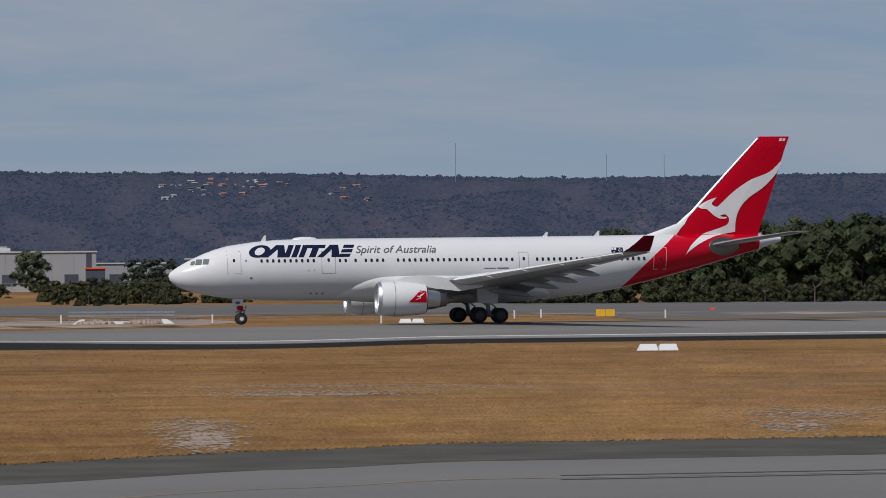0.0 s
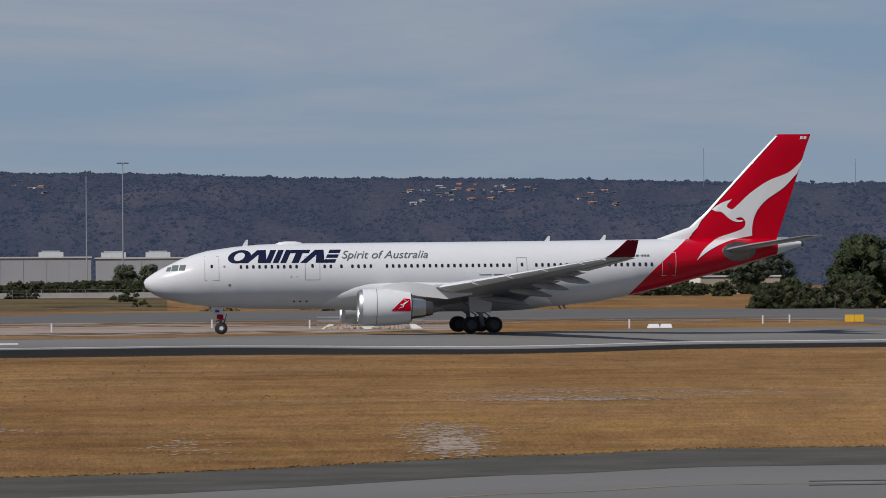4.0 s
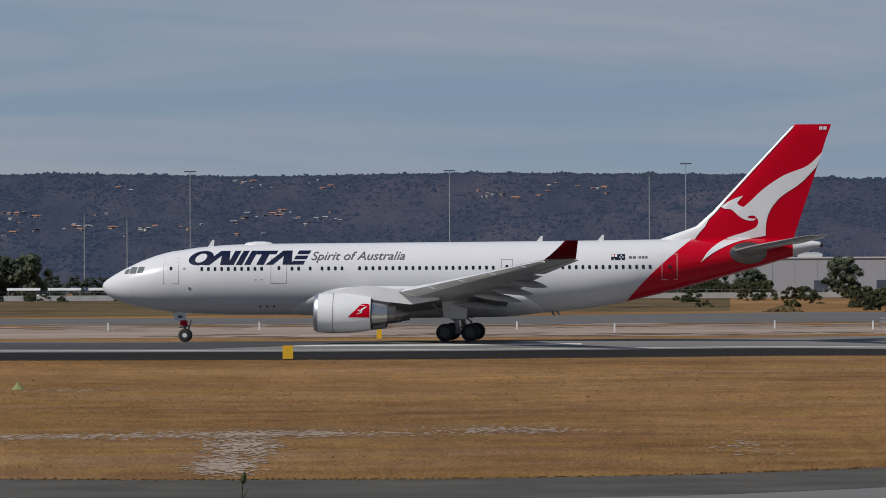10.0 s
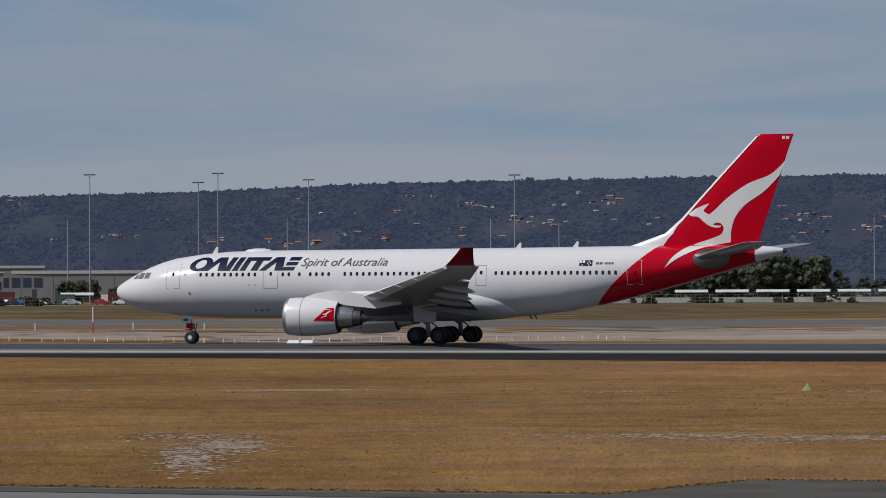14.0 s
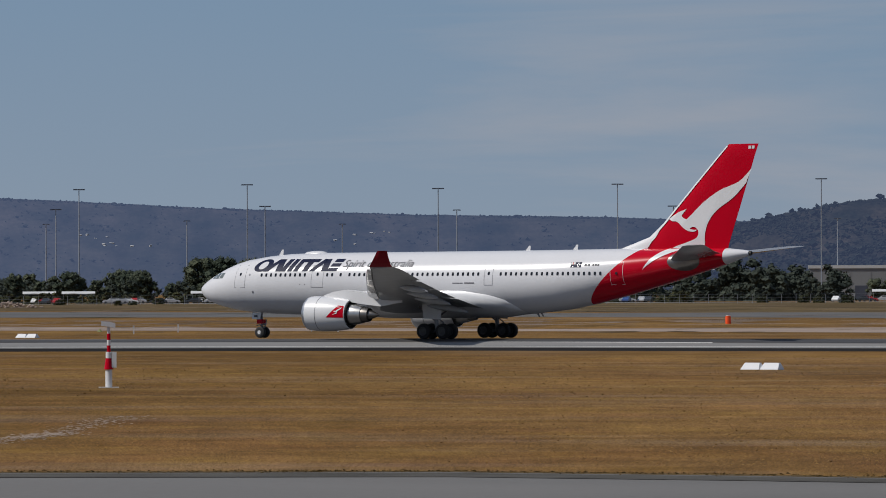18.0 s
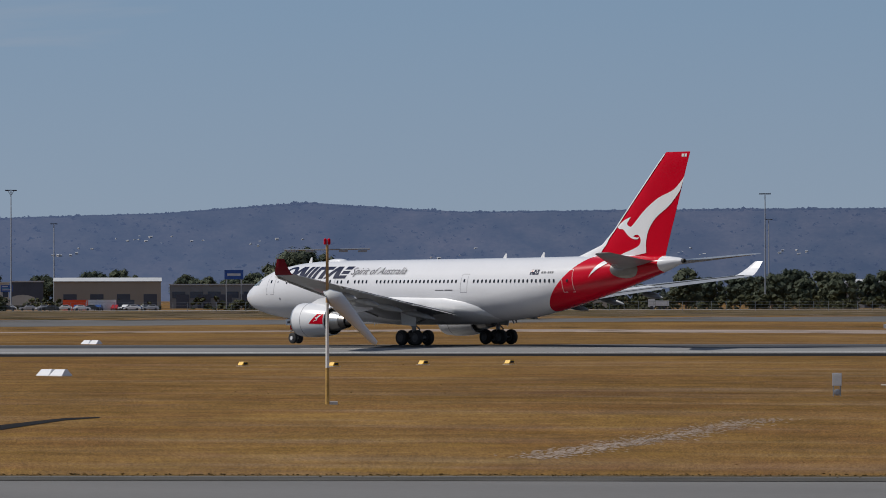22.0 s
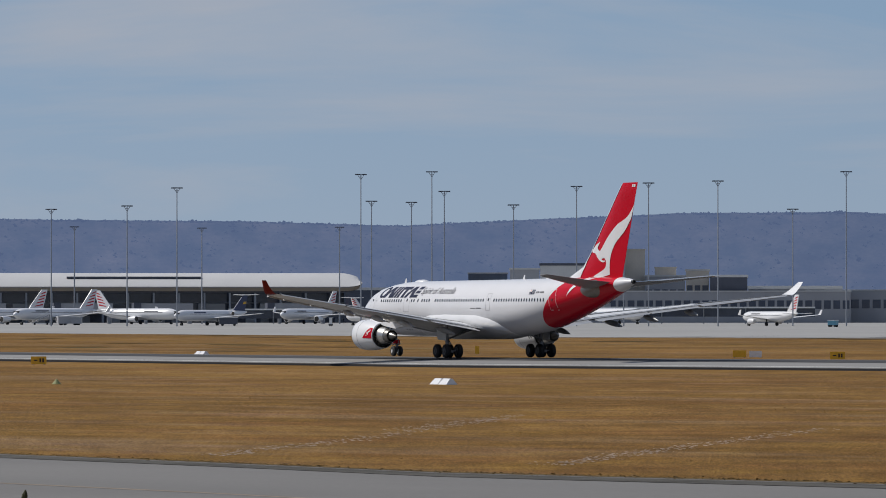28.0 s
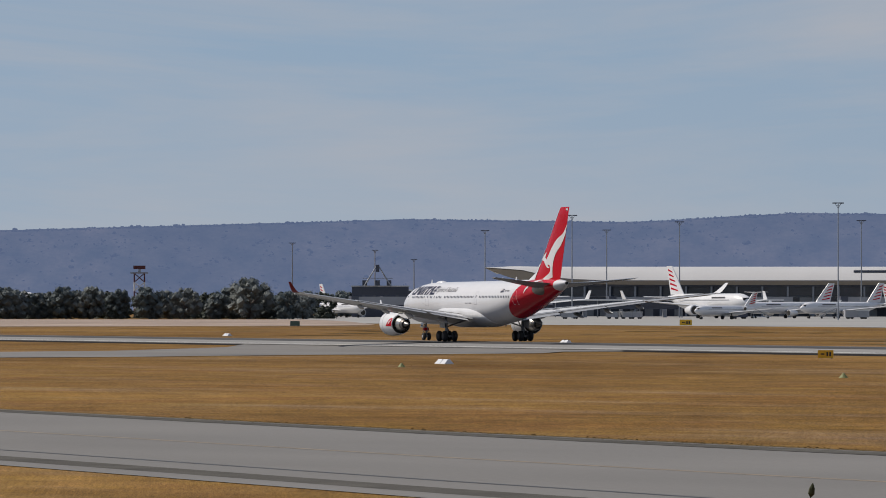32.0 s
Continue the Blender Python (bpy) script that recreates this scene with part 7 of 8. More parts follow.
for b0, b1, d, n in ((-12.5, -6.5, 1268, 16), (0.8, 2.9, 1262, 22), (9.2, 11.7, 1262, 24), (11.7, 16.8, 1258, 34), (-1.0, 4.4, 1264, 34), (25.2, 27.0, 1262, 22), (22.0, 23.2, 1262, 10), (-18.4, -17.6, 1300, 6), (6.4, 8.2, 1264, 10)):
    for _ in range(n):
        car(rnd.uniform(b0, b1), d + rnd.uniform(-12, 12), rnd.choice((0, 0, 0, 1, 1, 2, 2, 3, 4)), rnd.choice((0, 180, 80)))
# trucks and boxes
def box_truck(b, d, mat, label, w=7.0, h=3.3):
    t = thing("truck", label, "truck", here(b, d), "trucks")
    part("cargo_box", Shape().box(-w / 2 + 1.8, -1.2, 0.9, w / 2, 1.2, h), mat, t), part("cab", Shape().box(-w / 2, -1.1, 0.6, -w / 2 + 1.7, 1.1, 2.6), WHITE_DULL, t), part("windscreen", Shape().box(-w / 2 - 0.04, -0.95, 1.6, -w / 2 + 0.05, 0.95, 2.4), CLEAR, t)
    for x in (-w / 2 + 0.9, w / 2 - 1.2, w / 2 - 2.3):
        part("wheel", CAR_TYRE_MESH, None, t, at=pose(x, -1.05, 0.45) @ Matrix.Scale(1.4, 4)), part("wheel", CAR_TYRE_MESH, None, t, at=pose(x, 1.05, 0.45) @ Matrix.Scale(1.4, 4))


box_truck(1.08, 1268, MAROON, "red box truck with a white cab"), box_truck(-2.2, 1275, WHITE_DULL, "white box truck on the road"), box_truck(-0.2, 1275, MAROON, "dark red truck on the road"), box_truck(19.6, 1262, WHITE_DULL, "white van on the road", 5.2, 2.2), box_truck(22.9, 1262, WHITE_DULL, "white van on the road", 5.2, 2.2)


def box_unit(b, d, w, h, mat, label):
    t = thing("container", label, "container", here(b, d), "containers on the apron edge")
    part("shell", Shape().box(-w / 2, -1.2, 0.05, w / 2, 1.2, h), mat, t)
    for i in range(int(w / 0.6)):
        x = -w / 2 + 0.3 + i * 0.6
        part("rib", Shape().box(x - 0.06, -1.25, 0.1, x + 0.06, -1.202, h - 0.05), mat, t)
    part("lid", Shape().box(-w / 2 - 0.03, -1.26, h + 0.002, w / 2 + 0.03, 1.23, h + 0.08), mat, t)


box_unit(34.54, 1155, 5.4, 1.7, TEAL, "pale blue steel container"), box_unit(33.35, 1155, 6.2, 1.5, material("pinkish_red_paint", (0.45, 0.05, 0.06), 0.6, vary=0.15), "faded red steel container")
for k in range(8):
    box_unit(32.26 - 0.062 * k, 1165, 1.15, 1.9 + 0.2 * (k % 3), (WHITE_DULL, BLUE, BLUE, WHITE_DULL, DARK_WALL, BLUE, MAROON, WHITE_DULL)[k], "baggage container in a row")
box_unit(27.45, 1260, 8.0, 2.5, CREAM, "cream steel shipping container on the yard"), box_unit(27.25, 1265, 4.0, 2.4, MAROON, "brown steel shipping container on the yard")
for b, m in ((26.2, ORANGE), (26.1, ORANGE), (25.8, WHITE_DULL), (25.95, WHITE_DULL), (25.6, DARK_WALL), (-0.62, MAROON), (-0.45, BLUE), (0.35, GREEN_BOX), (-0.75, WHITE_DULL)):
    box_unit(b, 1275, 4.5, 2.6, m, "shipping container beside the sheds")


# ---- parked aircraft ----
def jet(b, d, ln, turn, kind, tail, label):
    """A simple parked jet; kind t: tail engines and a T tail, w: engines under the wings."""
    t = thing("parked_jet", label, "airplane", here(b, d, turn), "parked aircraft")
    r = ln * (0.051 if kind == "t" else 0.052)
    zc = r * 1.75
    prof = ((0, 0.06, -0.1), (0.015, 0.35, -0.08), (0.05, 0.72, -0.02), (0.10, 0.95, 0), (0.14, 1, 0), (0.68, 1, 0), (0.80, 0.82, 0.15), (0.92, 0.45, 0.42), (1.0, 0.12, 0.62))
    s = Shape().rings([[((u - 0.5) * ln, r * q * math.cos(a), zc + r * o + r * q * math.sin(a)) for a in [2 * math.pi * j / 18 for j in range(18)]] for u, q, o in prof])
    f = part("fuselage", s, WHITE, t, smooth=True, sharp=50)
    for sd in (1, -1):
        span, root = ln * 0.46, ln * 0.16
        st = ((r * 0.6, -0.10 * ln, zc - r * 0.55, root), (span, 0.14 * ln, zc + r * 0.35, root * 0.3))
        rr = [[(x, sd * y, z), (x + 0.3 * c, sd * y, z + 0.06 * c), (x + c, sd * y, z), (x + 0.3 * c, sd * y, z - 0.04 * c)] for y, x, z, c in st]
        wg = part("wing", Shape().rings(rr), LIGHT_GREY, t)
        if kind == "w":
            part("winglet", Shape().slab([(0.14 * ln, sd * span, zc + r * 0.35), (0.14 * ln + root * 0.3, sd * span, zc + r * 0.35), (0.14 * ln + root * 0.42, sd * span * 1.01, zc + r * 1.3), (0.14 * ln + root * 0.26, sd * span * 1.01, zc + r * 1.3)], (0, 0.12, 0)), WHITE, wg)
        ez, ex, ey = (zc - r * 0.85, -0.13 * ln, ln * 0.16) if kind == "w" else (zc + r * 0.35, 0.22 * ln, r * 1.45)
        er = r * (0.55 if kind == "w" else 0.42)
        part("engine", Shape().lathe((ex, sd * ey, ez), (1, 0, 0), [(0, er * 0.85), (0.1 * er, er), (er * 1.6, er), (er * 3.2, er * 0.65), (er * 3.25, er * 0.2)], 16), WHITE, t, smooth=True, sharp=40)
        part("engine_inlet", Shape().lathe((ex + 0.02, sd * ey, ez), (1, 0, 0), [(-0.06, er * 0.05), (-0.05, er * 0.8), (0.0, er * 0.86)], 16), SOOT, t)
        hz, hx, hs = (zc + r * 3.6, 0.42 * ln, 0.14 * ln) if kind == "t" else (zc + r * 0.55, 0.40 * ln, 0.17 * ln)
        rr = [[(x, sd * y, z), (x + 0.4 * c, sd * y, z + 0.05 * c), (x + c, sd * y, z), (x + 0.4 * c, sd * y, z - 0.05 * c)] for y, x, z, c in ((0.1, hx, hz, 0.09 * ln), (hs, hx + 0.06 * ln, hz + 0.03 * hs, 0.04 * ln))]
        part("tailplane", Shape().rings(rr), WHITE if kind == "w" else LIGHT_GREY, t)
        part("main_wheel", Shape().tube((0.02 * ln, sd * r * 1.3, 0.55), (0.02 * ln, sd * r * 1.0, 0.55), 0.55, 0.55, 14).tube((0.02 * ln, sd * r * 1.15, 0.55), (0.02 * ln, sd * r * 1.15, zc - r * 0.4), 0.14, 0.14, 6), RUBBER, t)
    fh = zc + r * (3.7 if kind == "t" else 4.1)
    fin_out = [(0.30 * ln, -0.12, zc + r * 0.8), (0.47 * ln, -0.12, zc + r * 0.9), (0.52 * ln, -0.12, fh), (0.455 * ln, -0.12, fh)]
    fn = part("fin", Shape().slab(fin_out, (0, 0.24, 0)), NAVY_TAIL if tail == "navy" else WHITE, t)
    if tail == "red":
        for k in range(5):
            u = (k + 0.5) / 6.0
            z = zc + r * 1.0 + (fh - zc - r * 1.0) * u
            x0 = 0.365 * ln + 0.108 * ln * u
            x1 = 0.462 * ln + 0.052 * ln * u
            part("fin_mark", Shape().slab([(x0, -0.16, z), (x1, -0.16, z + 0.24 * r), (x1, -0.16, z + 0.46 * r), (x0 + 0.3, -0.16, z + 0.16 * r)], (0, 0.32, 0)), RED, fn, "red slanted mark")
    else:
        part("fin_mark", Shape().slab([(0.44 * ln, -0.16, zc + r * 2.0), (0.49 * ln, -0.16, zc + r * 2.1), (0.49 * ln, -0.16, zc + r * 2.5), (0.455 * ln, -0.16, zc + r * 2.4)], (0, 0.32, 0)), YELLOW, fn, "yellow mark")
    part("nose_wheel", Shape().tube((-0.40 * ln, -0.3, 0.4), (-0.40 * ln, 0.3, 0.4), 0.4, 0.4, 12).tube((-0.40 * ln, 0, 0.4), (-0.40 * ln, 0, zc - r * 0.7), 0.1, 0.1, 6), RUBBER, t)
    for sd in (1, -1):
        part("window_row", Shape().box(-0.34 * ln, sd * r * 0.975 - 0.03, zc + r * 0.25, 0.28 * ln, sd * r * 0.975 + 0.03, zc + r * 0.30), GREY_TEXT, f, "row of small cabin windows")
        part("name_mark", Shape().box(-0.28 * ln, sd * r * 0.88 - 0.05, zc + r * 0.44, -0.12 * ln, sd * r * 0.88 + 0.05, zc + r * 0.62), NAVY_TAIL if tail == "navy" else GREY_TEXT, f)
    part("cockpit_window", Shape().box(-0.472 * ln, -r * 0.5, zc + r * 0.22, -0.452 * ln, r * 0.5, zc + r * 0.52), GLASS, f)


NAVY_TAIL = material("navy_tail", (0.02, 0.035, 0.10), 0.35, vary=0.08)
for b, d, ln, turn, kind, tail in ((33.95, 1620, 32, 162, "t", "navy"), (33.02, 1600, 33, 165, "t", "navy"), (32.05, 1620, 32, 160, "t", "navy"), (33.52, 1440, 19, 12, "w", "navy"), (31.55, 1500, 28, 165, "t", "navy"),
                                   (41.52, 1440, 30, -54, "t", "navy"), (41.45, 1540, 30, 130, "t", "red"), (40.80, 1420, 30, 134, "t", "navy"), (39.89, 1450, 30, -54, "t", "navy"), (38.85, 1640, 36, 120, "w", "red"),
                                   (46.64, 1580, 54, 118, "w", "red"), (46.45, 1430, 28, 52, "t", "red"), (45.75, 1580, 36, 40, "w", "red"), (45.15, 1560, 36, 46, "w", "red"), (44.22, 1640, 36, 138, "w", "red"), (43.40, 1450, 32, 50, "t", "navy"), (42.3, 1680, 36, 60, "w", "red"), (37.10, 1390, 28, -58, "w", "red"),
                                   (48.97, 1560, 54, -62, "w", "red"), (50.78, 1640, 36, 112, "w", "red"), (55.0, 1560, 56, 150, "w", "red")):
    jet(b, d, ln, turn, kind, tail, ("white parked jet with a dark blue tail on the apron" if tail == "navy" else "white parked jet with red marks on its tail"))


# ---- houses on the hills ----
HOUSE_PALE = material("pale_render_wall", (0.42, 0.39, 0.36), 0.8, vary=0.10, scale=0.3)
HOUSE_WARM = material("warm_brick_wall", (0.30, 0.22, 0.17), 0.8, vary=0.12, scale=0.3)
HOUSE_TILE = material("dull_tile_roof", (0.32, 0.15, 0.10), 0.8, vary=0.2, scale=0.3)
HOUSE_ROOF = material("weathered_roof", (0.30, 0.30, 0.31), 0.7, vary=0.15, scale=0.2)


def house_parts(w, dp, h, rf, wall, roof):
    t = thing("house", "small pale house among trees on the wooded hillside", "house", pose(0, 0, -500), "houses on the hills")
    part("wall", Shape().box(-w / 2, -dp / 2, -2, w / 2, dp / 2, h), wall, t)
    part("roof", Shape().rings([[(x, -dp / 2 - 0.5, h), (x, 0, h + rf), (x, dp / 2 + 0.5, h), (x, dp / 2 + 0.5, h - 0.25), (x, -dp / 2 - 0.5, h - 0.25)] for x in (-w / 2 - 0.5, w / 2 + 0.5)]), roof, t)
    part("window", Shape().box(-w * 0.3, -dp / 2 - 0.08, h * 0.3, w * 0.3, -dp / 2 + 0.05, h * 0.75), CURTAIN, t)
    return t


HOUSES = [house_parts(7.5, 5, 1.5, 1.0, HOUSE_PALE, HOUSE_ROOF), house_parts(5, 5, 1.9, 0.9, HOUSE_PALE, SHED_ROOF), house_parts(7, 5, 1.4, 1.1, HOUSE_WARM, HOUSE_TILE), house_parts(4.5, 4, 1.5, 0.8, HOUSE_WARM, DARK_WALL), house_parts(8, 5, 1.3, 0.8, HOUSE_PALE, SHED_ROOF)]
rnd = random.Random(21)
k_used = set()
for b0, b1, e0, e1, n, rg in (
        (-20.9, -18.4, 0.90, 1.04, 17, near_ridge), (-20.4, -19.4, 1.0, 1.08, 8, near_ridge), (-15.5, -12.9, 0.98, 1.10, 9, near_ridge), (-12.1, -8.6, 0.55, 0.85, 18, near_ridge), (-12.4, -9.8, 1.08, 1.15, 7, near_ridge),
        (-9.4, -6.0, 0.55, 1.10, 22, near_ridge), (-6.0, -1.7, 0.50, 1.10, 34, near_ridge), (0.7, 1.6, 0.94, 1.02, 9, near_ridge), (-1.7, 0.6, 0.5, 0.9, 7, near_ridge),
        (23.2, 25.4, 0.56, 0.72, 16, far_ridge), (30.2, 33.0, 0.36, 0.5, 12, far_ridge), (9.0, 16.0, 0.45, 0.72, 24, far_ridge), (17.0, 28.2, 0.36, 0.55, 32, far_ridge)):
    hb, he = (b0 + b1) / 2, (e0 + e1) / 2
    for _ in range(int(n * 2.4) if rg is near_ridge else n):
        # houses stand in loose clusters
        if rnd.random() < 0.4:
            hb, he = rnd.uniform(b0, b1), rnd.uniform(e0, e1)
        else:
            hb, he = hb + rnd.gauss(0, 0.16), he + rnd.gauss(0, 0.022)
        p = rg.find(hb, min(he, 1.2))
        if p:
            src = HOUSES[rnd.choice((0, 0, 1, 2, 2, 2, 3, 3, 3)) if rg is near_ridge else 1]
            m = pose(p[0], p[1], p[2] - 0.2, 0, 0, rnd.uniform(-50, 50)) @ Matrix.Scale(rnd.uniform(0.42, 0.95) if rg is near_ridge else rnd.uniform(0.45, 0.85), 4)
            if src in k_used:
                copy_thing(src, m)
            else:
                src.matrix_basis = m
                k_used.add(src)

# ---- things on the field ----
def flat(b, d, turn=0.0, lift=0.0):
    x, y = bearing(b, d)
    return pose(x, y, lay(d) + lift, 0, 0, b + turn)


def along(b):
    """The turn that lays a thing along the runway at a bearing."""
    return float(np.interp(b, (-24, -15, 0, 10, 20, 30, 40, 50), (-12, -15, -19, -22.5, -24.2, -24, -22, -19.8))) - b


GABLE = Shape().rings([[(-0.66, -0.45, 0.0), (0.66, -0.45, 0.0), (0.66, 0.45, 0), (-0.66, 0.45, 0)], [(-0.66, -0.45, 0.05), (0.66, -0.45, 0.05), (0.66, 0.45, 0.05), (-0.66, 0.45, 0.05)], [(-0.50, -0.10, 0.46), (0.58, -0.10, 0.46), (0.58, 0.10, 0.46), (-0.50, 0.10, 0.46)]]).mesh("marker", WHITE)
for b, d in ((-24.31, 348), (-21.54, 563), (-2.28, 499), (5.13, 332), (13.39, 572), (26.40, 343), (25.98, 575), (40.78, 381), (43.50, 664), (49.62, 476), (48.25, 760), (52.06, 880), (31.0, 640)):
    for k in (-1, 1):
        t = thing("gable_marker", "white wedge-shaped runway strip marker on grass", "marker", flat(b, d, along(b)), "white strip markers")
        ob = part("body", GABLE, None, t, at=pose(0.70 * k, 0, 0))
        part("foot", Shape().box(0.70 * k - 0.68, -0.47, -0.02, 0.70 * k + 0.68, 0.47, 0.02), CONC, t)
CONE = Shape().lathe((0, 0, -0.02), (0, 0, 1), [(0, 0.36), (0.04, 0.36), (0.42, 0.03)], 10).mesh("cone", LIME)
for b, d in ((-7.99, 263), (29.86, 302), (45.13, 384), (50.10, 450), (12.58, 650)):
    t = thing("cone_marker", "small faded green cone marker in the grass", "cone", flat(b, d), "cone markers")
    part("cone", CONE, None, t), part("base", Shape().box(-0.38, -0.38, -0.02, 0.38, 0.38, 0.02), LIME, t)


def sign(b, d, w, h, up, label, bars=True, mat=YELLOW):
    t = thing("airfield_sign", label, "sign", flat(b, d), "airfield signs")
    part("face", Shape().box(-w / 2, -0.12, up, w / 2, 0.12, up + h), mat, t)
    for x in (-w * 0.36, w * 0.36):
        part("leg", Shape().tube((x, 0, -0.05), (x, 0, up), 0.05, 0.05, 6), GALV, t)
    if bars:
        part("mark_bar", Shape().box(-w * 0.32, -0.15, up + h * 0.42, -w * 0.08, -0.122, up + h * 0.58), BLACK, t)
        for k in range(2):
            part("mark_bar", Shape().box(w * (0.05 + 0.18 * k), -0.15, up + h * 0.25, w * (0.16 + 0.18 * k), -0.122, up + h * 0.75), BLACK, t)


sign(-11.02, 364, 0.75, 0.95, 0.08, "yellow ribbed sign box edge-on beside the runway", False), sign(-12.05, 503, 0.5, 0.95, 0.05, "yellow sign box on the far runway side", False)
sign(-23.78, 619, 1.1, 0.85, 0.1, "bright yellow sign box beside the taxiway", False), sign(-23.672, 619, 1.1, 0.85, 0.1, "bright yellow sign box beside the taxiway", False), sign(-24.93, 717, 0.6, 0.3, 0.1, "small orange ground light by the taxiway", False, ORANGE)
sign(45.33, 526, 1.6, 0.8, 0.12, "yellow taxiway sign with black marks"), sign(36.35, 582, 1.7, 0.85, 0.12, "yellow taxiway sign with black marks"), sign(37.45, 611, 1.6, 0.8, 0.12, "bright yellow sign box beside the taxiway", False), sign(37.27, 611, 1.5, 0.75, 0.1, "pale back of a ground sign", False, WHITE_DULL), sign(40.40, 670, 0.55, 1.0, 0.05, "narrow yellow sign beside the taxiway", False), sign(40.94, 1080, 2.2, 1.0, 0.1, "yellow sign on the apron edge", False), sign(46.9, 1080, 2.6, 1.2, 0.1, "yellow sign on the apron edge"), sign(51.3, 1060, 2.0, 1.0, 0.1, "dark green sign box on the apron", False, GREEN_BOX)
for b, d in ((24.28, 389), (23.26, 385), (22.25, 394), (21.28, 396), (15.26, 572), (14.66, 577), (14.10, 589)):
    t = thing("approach_light_box", "low yellow approach light box on short legs", "light box", flat(b, d, along(b)), "approach light boxes")
    # black plate on one end stands in for the box's shaded side
    part("housing", Shape().rings([[(x, -0.32, 0.08), (x, 0.32, 0.08), (x, 0.28, 0.34), (x, -0.14, 0.34)] for x in (-0.26, 0.26)]), YELLOW, t), part("dark_end", Shape().box(0.26, -0.16, 0.13, 0.29, 0.22, 0.29), BLACK, t)
    for x in (-0.2, 0.2):
        part("leg", Shape().tube((x, 0, -0.05), (x, 0, 0.12), 0.04, 0.04, 6), GALV, t)
    part("pad", Shape().box(-0.36, -0.4, -0.05, 0.36, 0.4, 0.02), CONC, t)

# striped sensor posts
for b, d, turn in ((12.48, 277, 0), (17.0, 301, 0)):
    t = thing("sensor_post", "red and white striped sensor post with a hooded head", "sensor post", flat(b, d, turn), "sensor posts")
    for i, (z0, z1, r, m) in enumerate(((0, 0.95, 0.19, WHITE), (0.95, 1.95, 0.17, WHITE), (1.95, 2.3, 0.10, RED), (2.3, 2.6, 0.10, WHITE), (2.6, 2.95, 0.10, RED), (2.95, 3.35, 0.09, WHITE))):
        part("pole_section", Shape().tube((0, 0, z0 - (0.05 if i == 0 else 0)), (0, 0, z1), r, r, 14), m, t, smooth=False)
    part("cone_skirt", Shape().lathe((0, 0, 1.0), (0, 0, 1), [(0, 0.26), (0.95, 0.12), (0.96, 0.02)], 14), RED, t)
    part("cabinet", Shape().box(0.16, -0.16, 1.1, 0.42, 0.16, 1.95), WHITE_DULL, t)
    part("head", Shape().rings([[(x, -0.14, 3.30 + k), (x, 0.14, 3.30 + k), (x, 0.14, 3.56 + k), (x, -0.14, 3.56 + k)] for x, k in ((-0.40, 0.06), (0.0, 0.02), (0.36, -0.04))]), WHITE, t)
    part("pad", Shape().box(-0.55, -0.55, -0.05, 0.55, 0.55, 0.04), CONC, t)
t = thing("equipment_box", "small white electrical box on a stand", "electrical box", flat(17.6, 268))
part("cabinet", Shape().box(-0.25, -0.18, 0.55, 0.25, 0.18, 1.22), WHITE, t), part("door", Shape().box(-0.21, -0.2, 0.6, 0.21, -0.182, 1.17), WHITE_DULL, t)
for x in (-0.18, 0.18):
    part("leg", Shape().tube((x, 0, -0.05), (x, 0, 0.56), 0.035, 0.035, 6), GALV, t)
part("valve_wheel", Shape().lathe((0.02, -0.3, 0.22), (0, 1, 0), [(0, 0.1), (0.02, 0.18), (0.06, 0.18), (0.08, 0.1)], 14), GALV, t)

# windsock
t = thing("windsock", "white windsock hanging on a yellow and white pole with light arms", "windsock", flat(23.33, 250))
part("lower_pole", Shape().tube((0, 0, -0.1), (0, 0, 1.8), 0.10, 0.095, 10), material("weathered_yellow_paint", (0.42, 0.25, 0.06), 0.6, vary=0.35, scale=1.5), t, "weathered yellow lower pole")
part("middle_pole", Shape().tube((0, 0, 1.8), (0, 0, 5.0), 0.09, 0.08, 10), WHITE_DULL, t, "pale grey middle pole"), part("upper_pole", Shape().tube((0, 0, 5.0), (0, 0, 7.85), 0.08, 0.07, 10), material("orange_yellow_paint", (0.40, 0.24, 0.09), 0.6, vary=0.3), t, "faded orange upper pole")
part("arm", Shape().tube((-2.1, 0, 7.58), (2.1, 0, 7.64), 0.035, 0.035, 8), GALV, t)
for x in (-1.75, -0.85, 0.8, 1.75):
    part("arm_lamp", Shape().box(x - 0.22, -0.1, 7.48, x + 0.22, 0.1, 7.58), GALV, t)
for x in (-0.09, 0.09):
    part("obstacle_light", Shape().lathe((x, 0, 7.85), (0, 0, 1), [(0, 0.05), (0.02, 0.08), (0.26, 0.08), (0.31, 0.02)], 10), RED, t)
rr = []
for x, z, r, dx, dz in ((0.00, 5.18, 0.40, 0.9, 0.45), (0.20, 5.22, 0.47, 1, 0.2), (0.48, 5.10, 0.46, 0.85, -0.5), (0.85, 4.72, 0.37, 0.66, -0.75), (1.30, 4.20, 0.29, 0.66, -0.75), (1.75, 3.68, 0.22, 0.64, -0.77), (2.15, 3.22, 0.17, 0.64, -0.77), (2.42, 2.98, 0.13, 0.9, -0.4)):
    k = math.hypot(dx, dz)
    rr.append([(x - dz / k * r * math.cos(a), r * math.sin(a), z + dx / k * r * math.cos(a)) for a in [2 * math.pi * j / 18 for j in range(18)]])
part("sock", Shape().rings(rr, caps=False), FABRIC, t, "white fabric sock", smooth=True)
part("hoop", Shape().lathe((-0.02, 0, 5.17), (0.9, 0, 0.45), [(0, 0.38), (0.0, 0.42), (0.06, 0.42), (0.06, 0.38)], 20), GALV, t)
part("pad", Shape().box(0.1, -0.4, -0.05, 0.5, 0.3, 0.14), CONC, t)

